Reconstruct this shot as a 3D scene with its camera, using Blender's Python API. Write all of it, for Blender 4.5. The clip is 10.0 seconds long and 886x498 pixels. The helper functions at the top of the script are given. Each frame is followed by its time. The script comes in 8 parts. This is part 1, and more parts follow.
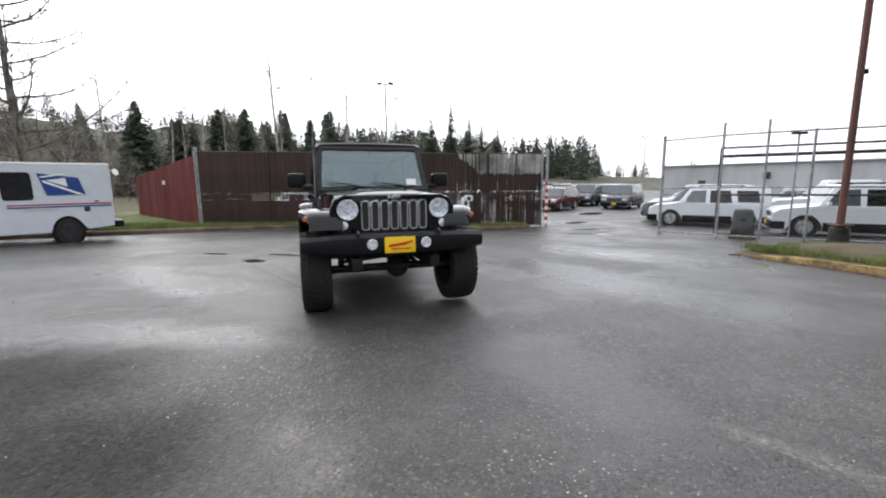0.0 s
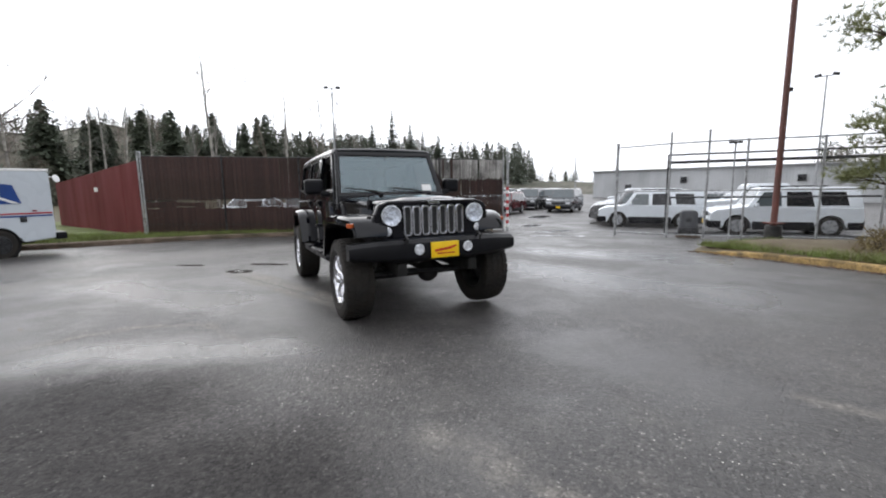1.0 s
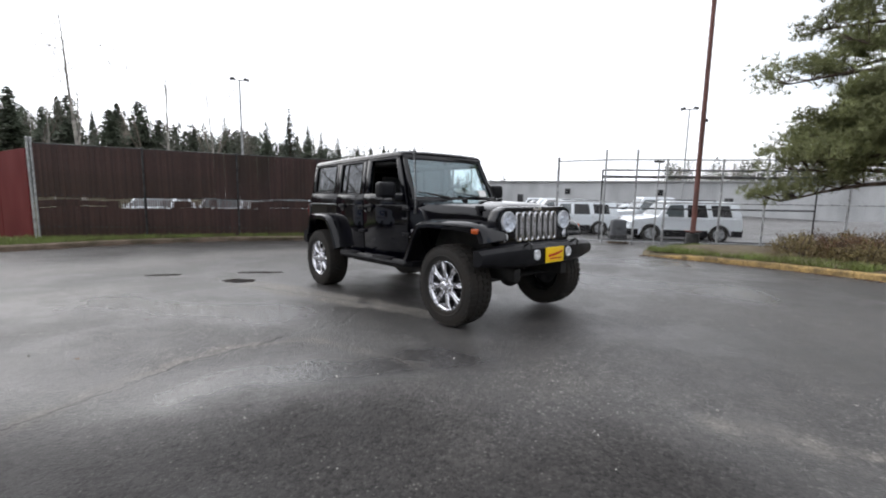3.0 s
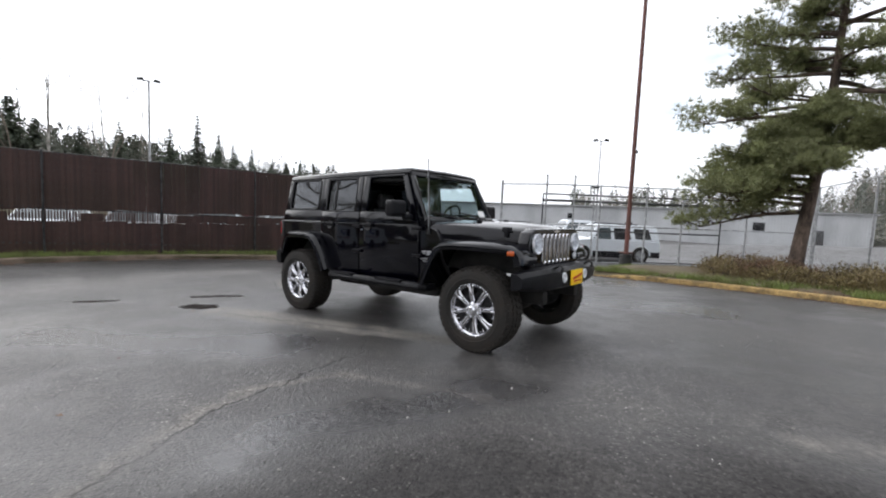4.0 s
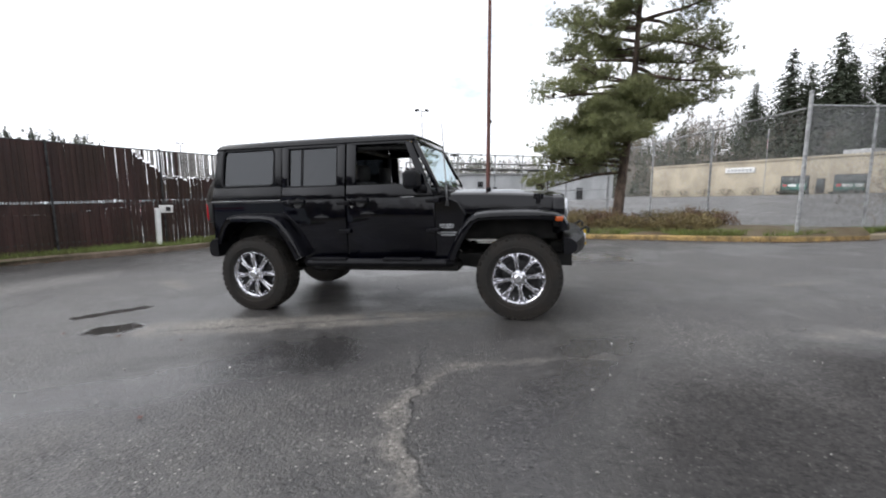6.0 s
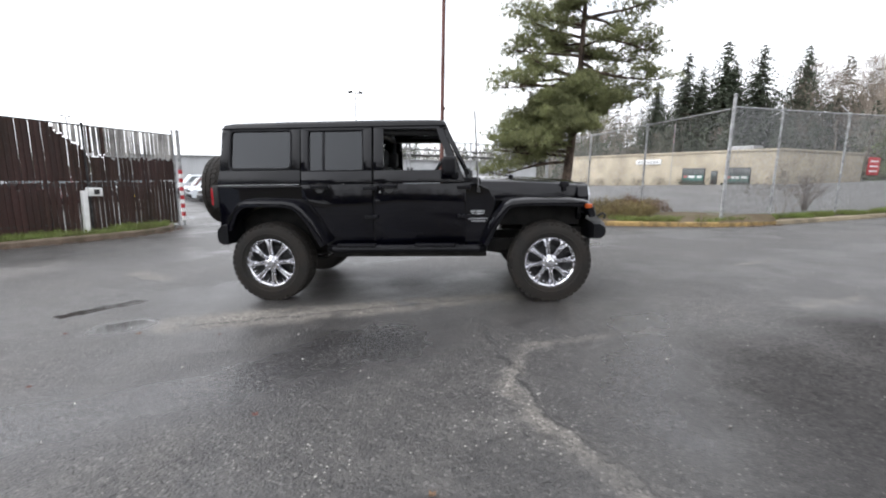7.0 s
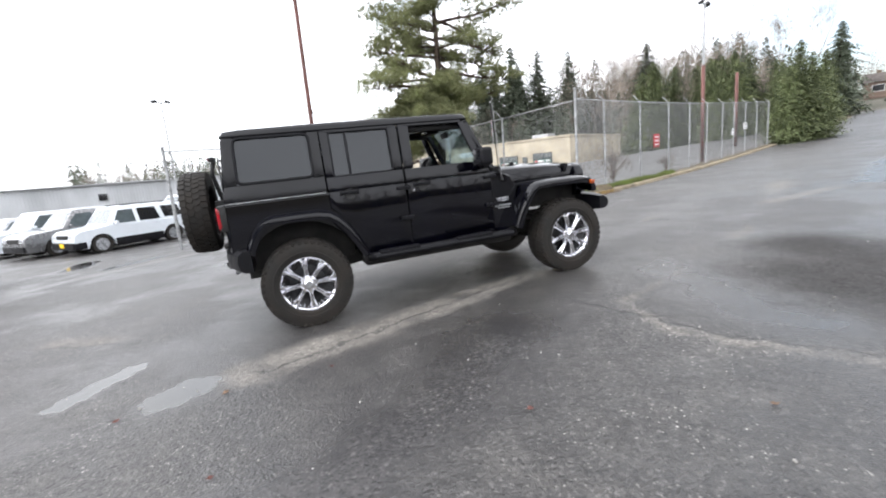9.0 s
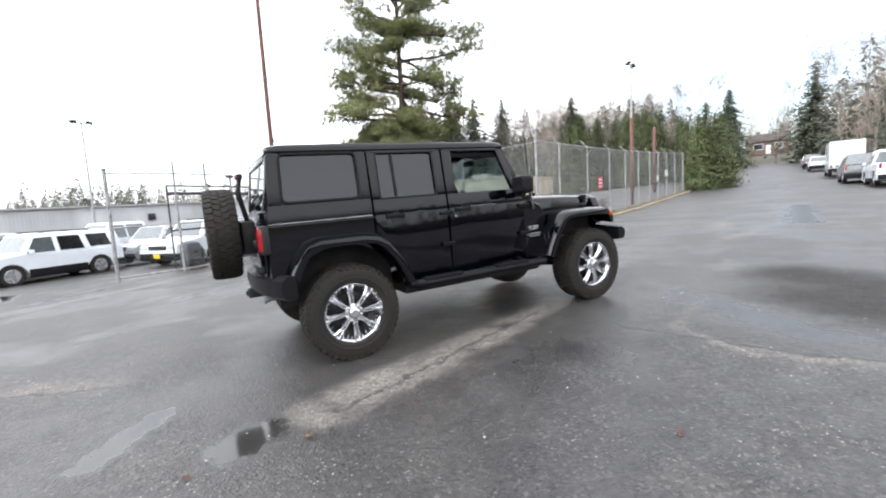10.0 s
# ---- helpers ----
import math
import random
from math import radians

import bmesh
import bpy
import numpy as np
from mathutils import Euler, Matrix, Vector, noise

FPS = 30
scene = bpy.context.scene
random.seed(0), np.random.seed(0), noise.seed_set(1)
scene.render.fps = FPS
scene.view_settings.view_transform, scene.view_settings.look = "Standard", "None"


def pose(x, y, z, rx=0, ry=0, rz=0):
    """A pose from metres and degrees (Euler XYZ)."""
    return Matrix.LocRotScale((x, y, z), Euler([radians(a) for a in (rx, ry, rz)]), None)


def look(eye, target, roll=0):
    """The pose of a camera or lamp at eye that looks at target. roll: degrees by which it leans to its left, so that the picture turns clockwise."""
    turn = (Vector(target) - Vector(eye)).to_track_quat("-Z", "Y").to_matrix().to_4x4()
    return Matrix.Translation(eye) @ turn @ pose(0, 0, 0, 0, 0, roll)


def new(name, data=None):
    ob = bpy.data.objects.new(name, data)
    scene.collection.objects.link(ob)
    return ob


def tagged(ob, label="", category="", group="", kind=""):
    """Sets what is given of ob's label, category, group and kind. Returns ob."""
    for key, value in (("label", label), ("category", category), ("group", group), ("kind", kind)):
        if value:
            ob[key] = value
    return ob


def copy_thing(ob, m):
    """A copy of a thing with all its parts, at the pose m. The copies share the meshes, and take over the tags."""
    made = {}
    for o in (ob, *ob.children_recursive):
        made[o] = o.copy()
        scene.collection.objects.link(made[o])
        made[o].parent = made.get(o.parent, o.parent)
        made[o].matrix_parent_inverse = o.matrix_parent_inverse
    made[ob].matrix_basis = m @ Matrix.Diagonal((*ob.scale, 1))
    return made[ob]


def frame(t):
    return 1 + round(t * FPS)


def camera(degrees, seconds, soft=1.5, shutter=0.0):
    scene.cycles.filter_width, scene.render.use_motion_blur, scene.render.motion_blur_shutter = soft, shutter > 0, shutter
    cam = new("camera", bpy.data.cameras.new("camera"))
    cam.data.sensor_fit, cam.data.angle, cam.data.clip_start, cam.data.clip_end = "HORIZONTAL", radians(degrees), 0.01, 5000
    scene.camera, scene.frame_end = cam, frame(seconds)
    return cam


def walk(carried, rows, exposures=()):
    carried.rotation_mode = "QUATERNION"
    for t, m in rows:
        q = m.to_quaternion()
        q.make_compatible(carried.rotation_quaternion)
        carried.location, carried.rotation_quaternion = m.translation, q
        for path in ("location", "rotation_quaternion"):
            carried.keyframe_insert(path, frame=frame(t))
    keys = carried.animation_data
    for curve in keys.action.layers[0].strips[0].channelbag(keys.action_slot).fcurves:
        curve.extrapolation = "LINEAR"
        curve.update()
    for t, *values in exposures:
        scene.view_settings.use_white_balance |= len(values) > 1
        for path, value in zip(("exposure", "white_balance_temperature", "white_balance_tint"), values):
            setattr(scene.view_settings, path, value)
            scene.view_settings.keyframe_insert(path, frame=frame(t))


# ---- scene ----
cam = camera(91.0, 10.0, soft=2.0)
PATH = [
    (0, (-0.482, 0.932, 1.376), (-0.635, 2.903, 1.068), -0.5),
    (0.5, (-0.978, 0.882, 1.394), (-1.063, 2.864, 1.139), -1.1),
    (1, (-1.533, 0.819, 1.391), (-1.401, 2.794, 1.103), -0.8),
    (1.5, (-2.089, 0.899, 1.386), (-1.933, 2.875, 1.118), -0.4),
    (2, (-2.658, 0.898, 1.385), (-2.306, 2.845, 1.089), -1.2),
    (2.5, (-3.211, 1.053, 1.379), (-2.678, 2.963, 1.118), -0.7),
    (2.7, (-3.429, 1.124, 1.392), (-2.867, 3.026, 1.129), 0.7),
    (3.8, (-4.508, 1.701, 1.378), (-3.593, 3.466, 1.168), 0.8),
    (4, (-4.675, 1.878, 1.37), (-3.69, 3.611, 1.204), 2.5),
    (4.5, (-5.135, 2.214, 1.39), (-3.949, 3.809, 1.168), 1.7),
    (5, (-5.48, 2.652, 1.388), (-4.172, 4.147, 1.162), 1.3),
    (5.5, (-5.843, 3.091, 1.343), (-4.35, 4.399, 1.097), 1.4),
    (6, (-6.155, 3.575, 1.316), (-4.538, 4.719, 1.036), -0.2),
    (6.2, (-6.286, 3.755, 1.322), (-4.639, 4.858, 1.055), 1.6),
    (7.3, (-6.953, 4.814, 1.312), (-5.113, 5.524, 0.981), 0.3),
    (7.5, (-7.048, 5.011, 1.309), (-5.171, 5.635, 1.014), 0.5),
    (8, (-7.262, 5.536, 1.31), (-5.329, 5.933, 0.982), -2.0),
    (8.5, (-7.288, 6.082, 1.301), (-5.34, 6.393, 0.97), -4.4),
    (9, (-7.377, 6.633, 1.287), (-5.41, 6.726, 0.935), -5.1),
    (9.5, (-7.29, 7.188, 1.273), (-5.314, 7.169, 0.965), -6.4),
    (10, (-7.208, 7.739, 1.249), (-5.232, 7.511, 1.041), -3.4),
]
walk(cam, [(t, look(eye, target, roll)) for t, eye, target, roll in PATH],
     exposures=[(0, -0.05), (2.5, -0.1), (4.5, -0.06), (6.0, 0.0), (7.0, 0.3), (7.5, 0.47), (8.0, 0.61), (10.0, 0.72)])

# ---- world, sun ----
SUN_EL, SUN_AZ = radians(27), radians(-28)      # azimuth measured from +y towards +x
world = bpy.data.worlds.new("overcast")
scene.world = world
world.use_nodes = True
wn, wl = world.node_tree.nodes, world.node_tree.links
wn.clear()
w_out = wn.new("ShaderNodeOutputWorld")
w_bg = wn.new("ShaderNodeBackground")
w_sky = wn.new("ShaderNodeTexSky")
w_sky.sky_type = "NISHITA"
w_sky.sun_disc = False
w_sky.sun_elevation = SUN_EL
w_sky.sun_rotation = SUN_AZ
w_sky.dust_density = 3.0
w_gain = wn.new("ShaderNodeVectorMath")
w_gain.operation = "SCALE"
w_gain.inputs["Scale"].default_value = 0.16
w_co = wn.new("ShaderNodeTexCoord")
w_map = wn.new("ShaderNodeMapping")
w_map.inputs["Scale"].default_value = (1.0, 1.0, 2.6)
w_noise = wn.new("ShaderNodeTexNoise")
w_noise.inputs["Scale"].default_value = 1.7
w_noise.inputs["Detail"].default_value = 7.0
w_noise.inputs["Roughness"].default_value = 0.55
w_cover = wn.new("ShaderNodeMapRange")
w_cover.inputs["From Min"].default_value = 0.22
w_cover.inputs["From Max"].default_value = 0.44
w_cover.interpolation_type = "SMOOTHSTEP"
w_tone = wn.new("ShaderNodeMapRange")
w_tone.inputs["From Min"].default_value = 0.35
w_tone.inputs["From Max"].default_value = 0.75
w_tone.inputs["To Min"].default_value = 0.0
w_tone.inputs["To Max"].default_value = 1.0
w_cloud = wn.new("ShaderNodeMix")
w_cloud.data_type = "RGBA"
w_cloud.inputs["A"].default_value = (1.40, 1.43, 1.51, 1)
w_cloud.inputs["B"].default_value = (1.11, 1.14, 1.22, 1)
w_mix = wn.new("ShaderNodeMix")
w_mix.data_type = "RGBA"
wl.new(w_co.outputs["Generated"], w_map.inputs["Vector"])
wl.new(w_map.outputs["Vector"], w_noise.inputs["Vector"])
wl.new(w_noise.outputs["Fac"], w_cover.inputs["Value"])
wl.new(w_noise.outputs["Fac"], w_tone.inputs["Value"])
wl.new(w_tone.outputs["Result"], w_cloud.inputs["Factor"])
wl.new(w_sky.outputs["Color"], w_gain.inputs[0])
wl.new(w_gain.outputs["Vector"], w_mix.inputs["A"])
# the overcast glows round the hidden sun
w_near = wn.new("ShaderNodeVectorMath")
w_near.operation = "DOT_PRODUCT"
w_near.inputs[1].default_value = (math.sin(SUN_AZ) * math.cos(SUN_EL), math.cos(SUN_AZ) * math.cos(SUN_EL), math.sin(SUN_EL))
wl.new(w_co.outputs["Generated"], w_near.inputs[0])
w_glow = wn.new("ShaderNodeMapRange")
w_glow.interpolation_type = "SMOOTHSTEP"
w_glow.inputs["From Min"].default_value = 0.35
w_glow.inputs["From Max"].default_value = 1.0
w_glow.inputs["To Min"].default_value = 0.94
w_glow.inputs["To Max"].default_value = 1.75
wl.new(w_near.outputs["Value"], w_glow.inputs["Value"])
w_lit = wn.new("ShaderNodeVectorMath")
w_lit.operation = "SCALE"
wl.new(w_cloud.outputs["Result"], w_lit.inputs[0])
wl.new(w_glow.outputs["Result"], w_lit.inputs["Scale"])
wl.new(w_lit.outputs["Vector"], w_mix.inputs["B"])
# the cloud thins to pale blue low over the uphill road
w_dot = wn.new("ShaderNodeVectorMath")
w_dot.operation = "DOT_PRODUCT"
w_dot.inputs[1].default_value = (0.706, -0.684, 0.182)
wl.new(w_co.outputs["Generated"], w_dot.inputs[0])
w_thin = wn.new("ShaderNodeMapRange")
w_thin.interpolation_type = "SMOOTHSTEP"
w_thin.inputs["From Min"].default_value = 0.945
w_thin.inputs["From Max"].default_value = 0.998
w_thin.inputs["To Max"].default_value = 0.75
wl.new(w_dot.outputs["Value"], w_thin.inputs["Value"])
w_sub = wn.new("ShaderNodeMath")
w_sub.operation = "SUBTRACT"
w_sub.use_clamp = True
wl.new(w_cover.outputs["Result"], w_sub.inputs[0])
wl.new(w_thin.outputs["Result"], w_sub.inputs[1])
wl.new(w_sub.outputs[0], w_mix.inputs["Factor"])
wl.new(w_mix.outputs["Result"], w_bg.inputs["Color"])
w_bg.inputs["Strength"].default_value = 1.2
wl.new(w_bg.outputs["Background"], w_out.inputs["Surface"])

sun = new("sun", bpy.data.lights.new("sun", "SUN"))
sun.data.energy = 0.7
sun.data.angle = radians(48)
sun.data.color = (1.0, 0.96, 0.9)
sun_from = Vector((math.sin(SUN_AZ) * math.cos(SUN_EL), math.cos(SUN_AZ) * math.cos(SUN_EL), math.sin(SUN_EL)))
sun.matrix_world = look(sun_from * 60, (0, 0, 0))

# ---- builders ----
def part(name, bm, material, parent=None, label="", smooth=35):
    me = bpy.data.meshes.new(name)
    bmesh.ops.recalc_face_normals(bm, faces=bm.faces[:])
    bm.to_mesh(me)
    bm.free()
    me.materials.append(material)
    if smooth:
        me.shade_smooth()
        me.set_sharp_from_angle(angle=radians(smooth))
        for f in me.polygons:          # broad many-cornered panels stay flat inside their rounded edges
            if len(f.vertices) > 8 and f.area > 0.03:
                f.use_smooth = False
    ob = new(name, me)
    if parent:
        ob.parent = parent
    if label:
        tagged(ob, label)
    return ob


def thing(name, label, category, m=None, group="", kind=""):
    ob = new(name)
    ob.empty_display_size = 0.2
    if m is not None:
        ob.matrix_world = m
    return tagged(ob, label, category, group, kind)


def B():
    return bmesh.new()


def bx(bm, c, s, bev=0.0, m=None, seg=2):
    mat = Matrix.Translation(c) @ Matrix.Diagonal((s[0], s[1], s[2], 1))
    if m is not None:
        mat = m @ mat
    vs = bmesh.ops.create_cube(bm, size=1, matrix=mat)["verts"]
    if bev:
        es = {e for v in vs for e in v.link_edges}
        bmesh.ops.bevel(bm, geom=list(es), offset=bev, segments=seg, profile=0.6, affect="EDGES")
    return bm


def rings(bm, rows, closed=True, caps=True):
    """Skin between rows of points, all of one length."""
    vv = [[bm.verts.new(p) for p in r] for r in rows]
    n = len(vv[0])
    for a, b in zip(vv, vv[1:]):
        for i in range(n if closed else n - 1):
            j = (i + 1) % n
            try:
                bm.faces.new((a[i], a[j], b[j], b[i]))
            except ValueError:
                pass
    if caps and closed:
        bm.faces.new(vv[0][::-1])
        bm.faces.new(vv[-1])
    return vv


def tube(bm, pts, r, n=6, caps=True):
    pts = [Vector(p) for p in pts]
    rs = r if isinstance(r, (list, tuple)) else [r] * len(pts)
    rows = []
    up = Vector((0, 0, 1))
    for i, p in enumerate(pts):
        d = (pts[min(i + 1, len(pts) - 1)] - pts[max(i - 1, 0)]).normalized()
        ref = up if abs(d.z) < 0.95 else Vector((1, 0, 0))
        u = d.cross(ref).normalized()
        v = u.cross(d)
        rows.append([p + (u * math.cos(k * math.tau / n) + v * math.sin(k * math.tau / n)) * rs[i] for k in range(n)])
    rings(bm, rows, True, caps)
    return bm


def lathe(bm, prof, m, n=32, closed_prof=False):
    """Turn (radius, along) pairs about m's y axis."""
    rows = []
    for k in range(n):
        a = k * math.tau / n
        rows.append([m @ Vector((r * math.cos(a), h, r * math.sin(a))) for r, h in prof])
    vv = [[bm.verts.new(p) for p in r] for r in rows]
    cnt = len(prof)
    for k in range(n):
        a, b = vv[k], vv[(k + 1) % n]
        for i in range(cnt if closed_prof else cnt - 1):
            j = (i + 1) % cnt
            bm.faces.new((a[i], a[j], b[j], b[i]))
    bmesh.ops.remove_doubles(bm, verts=[v for r in vv for v in r], dist=1e-5)
    return bm


def prism(bm, poly, y0, y1, bev=0.0, m=None, seg=2, taper=None):
    """Extrude a polygon of (x, z) from y0 to y1. taper: how far y moves in per metre of z above taper[1]."""
    def at(x, z, y):
        if taper:
            y -= math.copysign(max(0, z - taper[1]) * taper[0], y)
        v = Vector((x, y, z))
        return m @ v if m is not None else v
    a = [bm.verts.new(at(x, z, y0)) for x, z in poly]
    b = [bm.verts.new(at(x, z, y1)) for x, z in poly]
    fs = [bm.faces.new(a), bm.faces.new(b[::-1])]
    n = len(poly)
    for i in range(n):
        fs.append(bm.faces.new((a[i], b[i], b[(i + 1) % n], a[(i + 1) % n])))
    if bev:
        es = {e for f in fs for e in f.edges}
        bmesh.ops.bevel(bm, geom=list(es), offset=bev, segments=seg, profile=0.6, affect="EDGES")
    return bm


def arc(cx, cz, r, a0, a1, n):
    return [(cx + r * math.cos(radians(a0 + (a1 - a0) * i / n)), cz + r * math.sin(radians(a0 + (a1 - a0) * i / n))) for i in range(n + 1)]


# ---- materials ----
def material(name, color, rough=0.5, metal=0.0, vary=0.12, scale=6.0, grain=0.0, grain_scale=120.0, coat=0.0, rough_vary=0.1,
             tint=None, spec=0.5, island=0.0, alpha=1.0, stretch=None, transmission=0.0, emit=0.0):
    """A principled surface with broad stains, fine grain, and a little relief."""
    mt = bpy.data.materials.new(name)
    mt.use_nodes = True
    nt = mt.node_tree
    ns, ls = nt.nodes, nt.links
    bs = ns["Principled BSDF"]
    co = ns.new("ShaderNodeTexCoord")
    src = co.outputs["Object"]
    if stretch:
        mp = ns.new("ShaderNodeMapping")
        mp.inputs["Scale"].default_value = stretch
        ls.new(src, mp.inputs["Vector"])
        src = mp.outputs["Vector"]
    n1 = ns.new("ShaderNodeTexNoise")
    n1.inputs["Scale"].default_value = scale
    n1.inputs["Detail"].default_value = 6
    n2 = ns.new("ShaderNodeTexNoise")
    n2.inputs["Scale"].default_value = grain_scale
    n2.inputs["Detail"].default_value = 3
    ls.new(src, n1.inputs["Vector"])
    ls.new(src, n2.inputs["Vector"])
    mx = ns.new("ShaderNodeMix")
    mx.data_type = "RGBA"
    c = Vector(color)
    t = Vector(tint) if tint else c * 0.6
    mx.inputs["A"].default_value = (*(c * (1 + vary)), 1)
    mx.inputs["B"].default_value = (*(c * (1 - vary) * 0.6 + t * 0.4 if tint else c * (1 - 2 * vary)), 1)
    rg = ns.new("ShaderNodeMapRange")
    rg.inputs["From Min"].default_value = 0.35
    rg.inputs["From Max"].default_value = 0.68
    ls.new(n1.outputs["Fac"], rg.inputs["Value"])
    ls.new(rg.outputs["Result"], mx.inputs["Factor"])
    mul = ns.new("ShaderNodeHueSaturation")
    g = ns.new("ShaderNodeMapRange")
    g.inputs["To Min"].default_value = 1 - grain
    g.inputs["To Max"].default_value = 1 + grain
    g.inputs["From Min"].default_value = 0.3
    g.inputs["From Max"].default_value = 0.7
    ls.new(n2.outputs["Fac"], g.inputs["Value"])
    last = g.outputs["Result"]
    if island:
        geo = ns.new("ShaderNodeNewGeometry")
        oi = ns.new("ShaderNodeObjectInfo")
        ad = ns.new("ShaderNodeMath")
        ad.operation = "ADD"
        ls.new(geo.outputs["Random Per Island"], ad.inputs[0])
        ls.new(oi.outputs["Random"], ad.inputs[1])
        ir = ns.new("ShaderNodeMapRange")
        ir.inputs["From Max"].default_value = 2.0
        ir.inputs["To Min"].default_value = 1 - island
        ir.inputs["To Max"].default_value = 1 + island
        ls.new(ad.outputs[0], ir.inputs["Value"])
        pr = ns.new("ShaderNodeMath")
        pr.operation = "MULTIPLY"
        ls.new(last, pr.inputs[0])
        ls.new(ir.outputs["Result"], pr.inputs[1])
        last = pr.outputs[0]
    ls.new(last, mul.inputs["Value"])
    ls.new(mx.outputs["Result"], mul.inputs["Color"])
    ls.new(mul.outputs["Color"], bs.inputs["Base Color"])
    rr = ns.new("ShaderNodeMapRange")
    rr.inputs["From Min"].default_value = 0.3
    rr.inputs["From Max"].default_value = 0.7
    rr.inputs["To Min"].default_value = max(0.02, rough - rough_vary)
    rr.inputs["To Max"].default_value = min(1.0, rough + rough_vary)
    ls.new(n1.outputs["Fac"], rr.inputs["Value"])
    ls.new(rr.outputs["Result"], bs.inputs["Roughness"])
    bs.inputs["Metallic"].default_value = metal
    bs.inputs["Specular IOR Level"].default_value = spec
    bs.inputs["Coat Weight"].default_value = coat
    bs.inputs["Coat Roughness"].default_value = 0.04
    bs.inputs["Transmission Weight"].default_value = transmission
    if emit:
        bs.inputs["Emission Color"].default_value = (*color, 1)
        bs.inputs["Emission Strength"].default_value = emit
    if grain:
        bp = ns.new("ShaderNodeBump")
        bp.inputs["Strength"].default_value = min(1.0, grain * 1.5)
        bp.inputs["Distance"].default_value = 0.6 / grain_scale
        ls.new(n2.outputs["Fac"], bp.inputs["Height"])
        ls.new(bp.outputs["Normal"], bs.inputs["Normal"])
    return mt


def glass(name, color, clear=0.6, rough=0.02, ior=1.8, sheen=(1, 1, 1)):
    """A thin pane: part clear and tinted, with a mirror's share by the angle."""
    mt = bpy.data.materials.new(name)
    mt.use_nodes = True
    ns, ls = mt.node_tree.nodes, mt.node_tree.links
    ns.clear()
    out = ns.new("ShaderNodeOutputMaterial")
    tr = ns.new("ShaderNodeBsdfTransparent")
    tr.inputs["Color"].default_value = (*[v * clear for v in color], 1)
    gl = ns.new("ShaderNodeBsdfGlossy")
    gl.inputs["Roughness"].default_value = rough
    gl.inputs["Color"].default_value = (*sheen, 1)
    lw = ns.new("ShaderNodeLayerWeight")
    lw.inputs["Blend"].default_value = 0.5
    pw = ns.new("ShaderNodeMath")
    pw.operation = "POWER"
    pw.inputs[1].default_value = 4.5
    ls.new(lw.outputs["Facing"], pw.inputs[0])
    fr = ns.new("ShaderNodeMapRange")
    fr.inputs["To Min"].default_value = 0.75 * ((ior - 1) / (ior + 1)) ** 2
    fr.inputs["To Max"].default_value = 0.9
    ls.new(pw.outputs[0], fr.inputs["Value"])
    mx = ns.new("ShaderNodeMixShader")
    ls.new(fr.outputs["Result"], mx.inputs[0])
    ls.new(tr.outputs[0], mx.inputs[1])
    ls.new(gl.outputs[0], mx.inputs[2])
    ls.new(mx.outputs[0], out.inputs["Surface"])
    return mt


M_PAINT = material("black_paint", (0.0014, 0.0014, 0.0034), 0.05, rough_vary=0.03, vary=0.2, scale=3, spec=0.38)
M_TOP = material("black_hardtop", (0.003, 0.003, 0.0045), 0.12, vary=0.2, grain=0.1, grain_scale=300, spec=0.36)
M_PLASTIC = material("black_plastic", (0.0060, 0.0060, 0.0078), 0.42, vary=0.2, grain=0.12, grain_scale=260, spec=0.20)
M_TRIM = material("dark_trim", (0.008, 0.008, 0.008), 0.5, vary=0.2)
M_RUBBER = material("tyre_rubber", (0.014, 0.0132, 0.0122), 0.75, vary=0.35, scale=5, grain=0.15, grain_scale=90, tint=(0.058, 0.048, 0.040), spec=0.22)
M_CHROME = material("chrome", (0.70, 0.70, 0.73), 0.10, metal=1.0, vary=0.10, scale=30, rough_vary=0.08)
M_STEEL = material("galvanised_steel", (0.36, 0.365, 0.37), 0.5, metal=0.5, vary=0.2, scale=9, grain=0.08)
M_DARKSTEEL = material("dark_steel", (0.05, 0.05, 0.052), 0.5, metal=0.6, vary=0.3, scale=9, grain=0.1)
M_UNDER = material("underbody", (0.012, 0.011, 0.010), 0.7, vary=0.3)
M_SEAT = material("seat_cloth", (0.018, 0.018, 0.019), 0.85, vary=0.2, grain=0.2)
M_WSHIELD = glass("windscreen_glass", (0.80, 0.90, 0.92), 0.82, 0.02, 2.3, (0.84, 0.95, 1.0))
M_TINT = glass("tinted_glass", (0.10, 0.11, 0.12), 0.6, 0.02, 1.72, (0.93, 0.96, 1.0))
M_CLEARLENS = glass("headlight_glass", (0.95, 0.97, 1.0), 0.95, 0.02, 1.45)
M_MOTOR = material("grey_motor_cover", (0.065, 0.067, 0.075), 0.6, vary=0.08, scale=3, grain=0.04)
M_LENS = material("lamp_lens", (0.78, 0.80, 0.84), 0.2, metal=0.25, vary=0.25, scale=30)
M_RED = material("red_lens", (0.27, 0.008, 0.014), 0.15, coat=0.3)
M_AMBER = material("amber_lens", (0.42, 0.075, 0.012), 0.2, coat=0.4)
M_YELLOW = material("yellow_plate", (0.85, 0.55, 0.01), 0.4, vary=0.05)
M_REDINK = material("red_ink", (0.45, 0.02, 0.015), 0.5)
M_WHITE = material("white_paint", (0.55, 0.59, 0.63), 0.25, vary=0.03, scale=2, coat=0.4)
M_CARWHITE = material("white_car_paint", (0.72, 0.76, 0.80), 0.25, vary=0.03, scale=2, coat=0.4)
M_WHITETRIM = material("white_plain", (0.75, 0.75, 0.74), 0.5, vary=0.05)
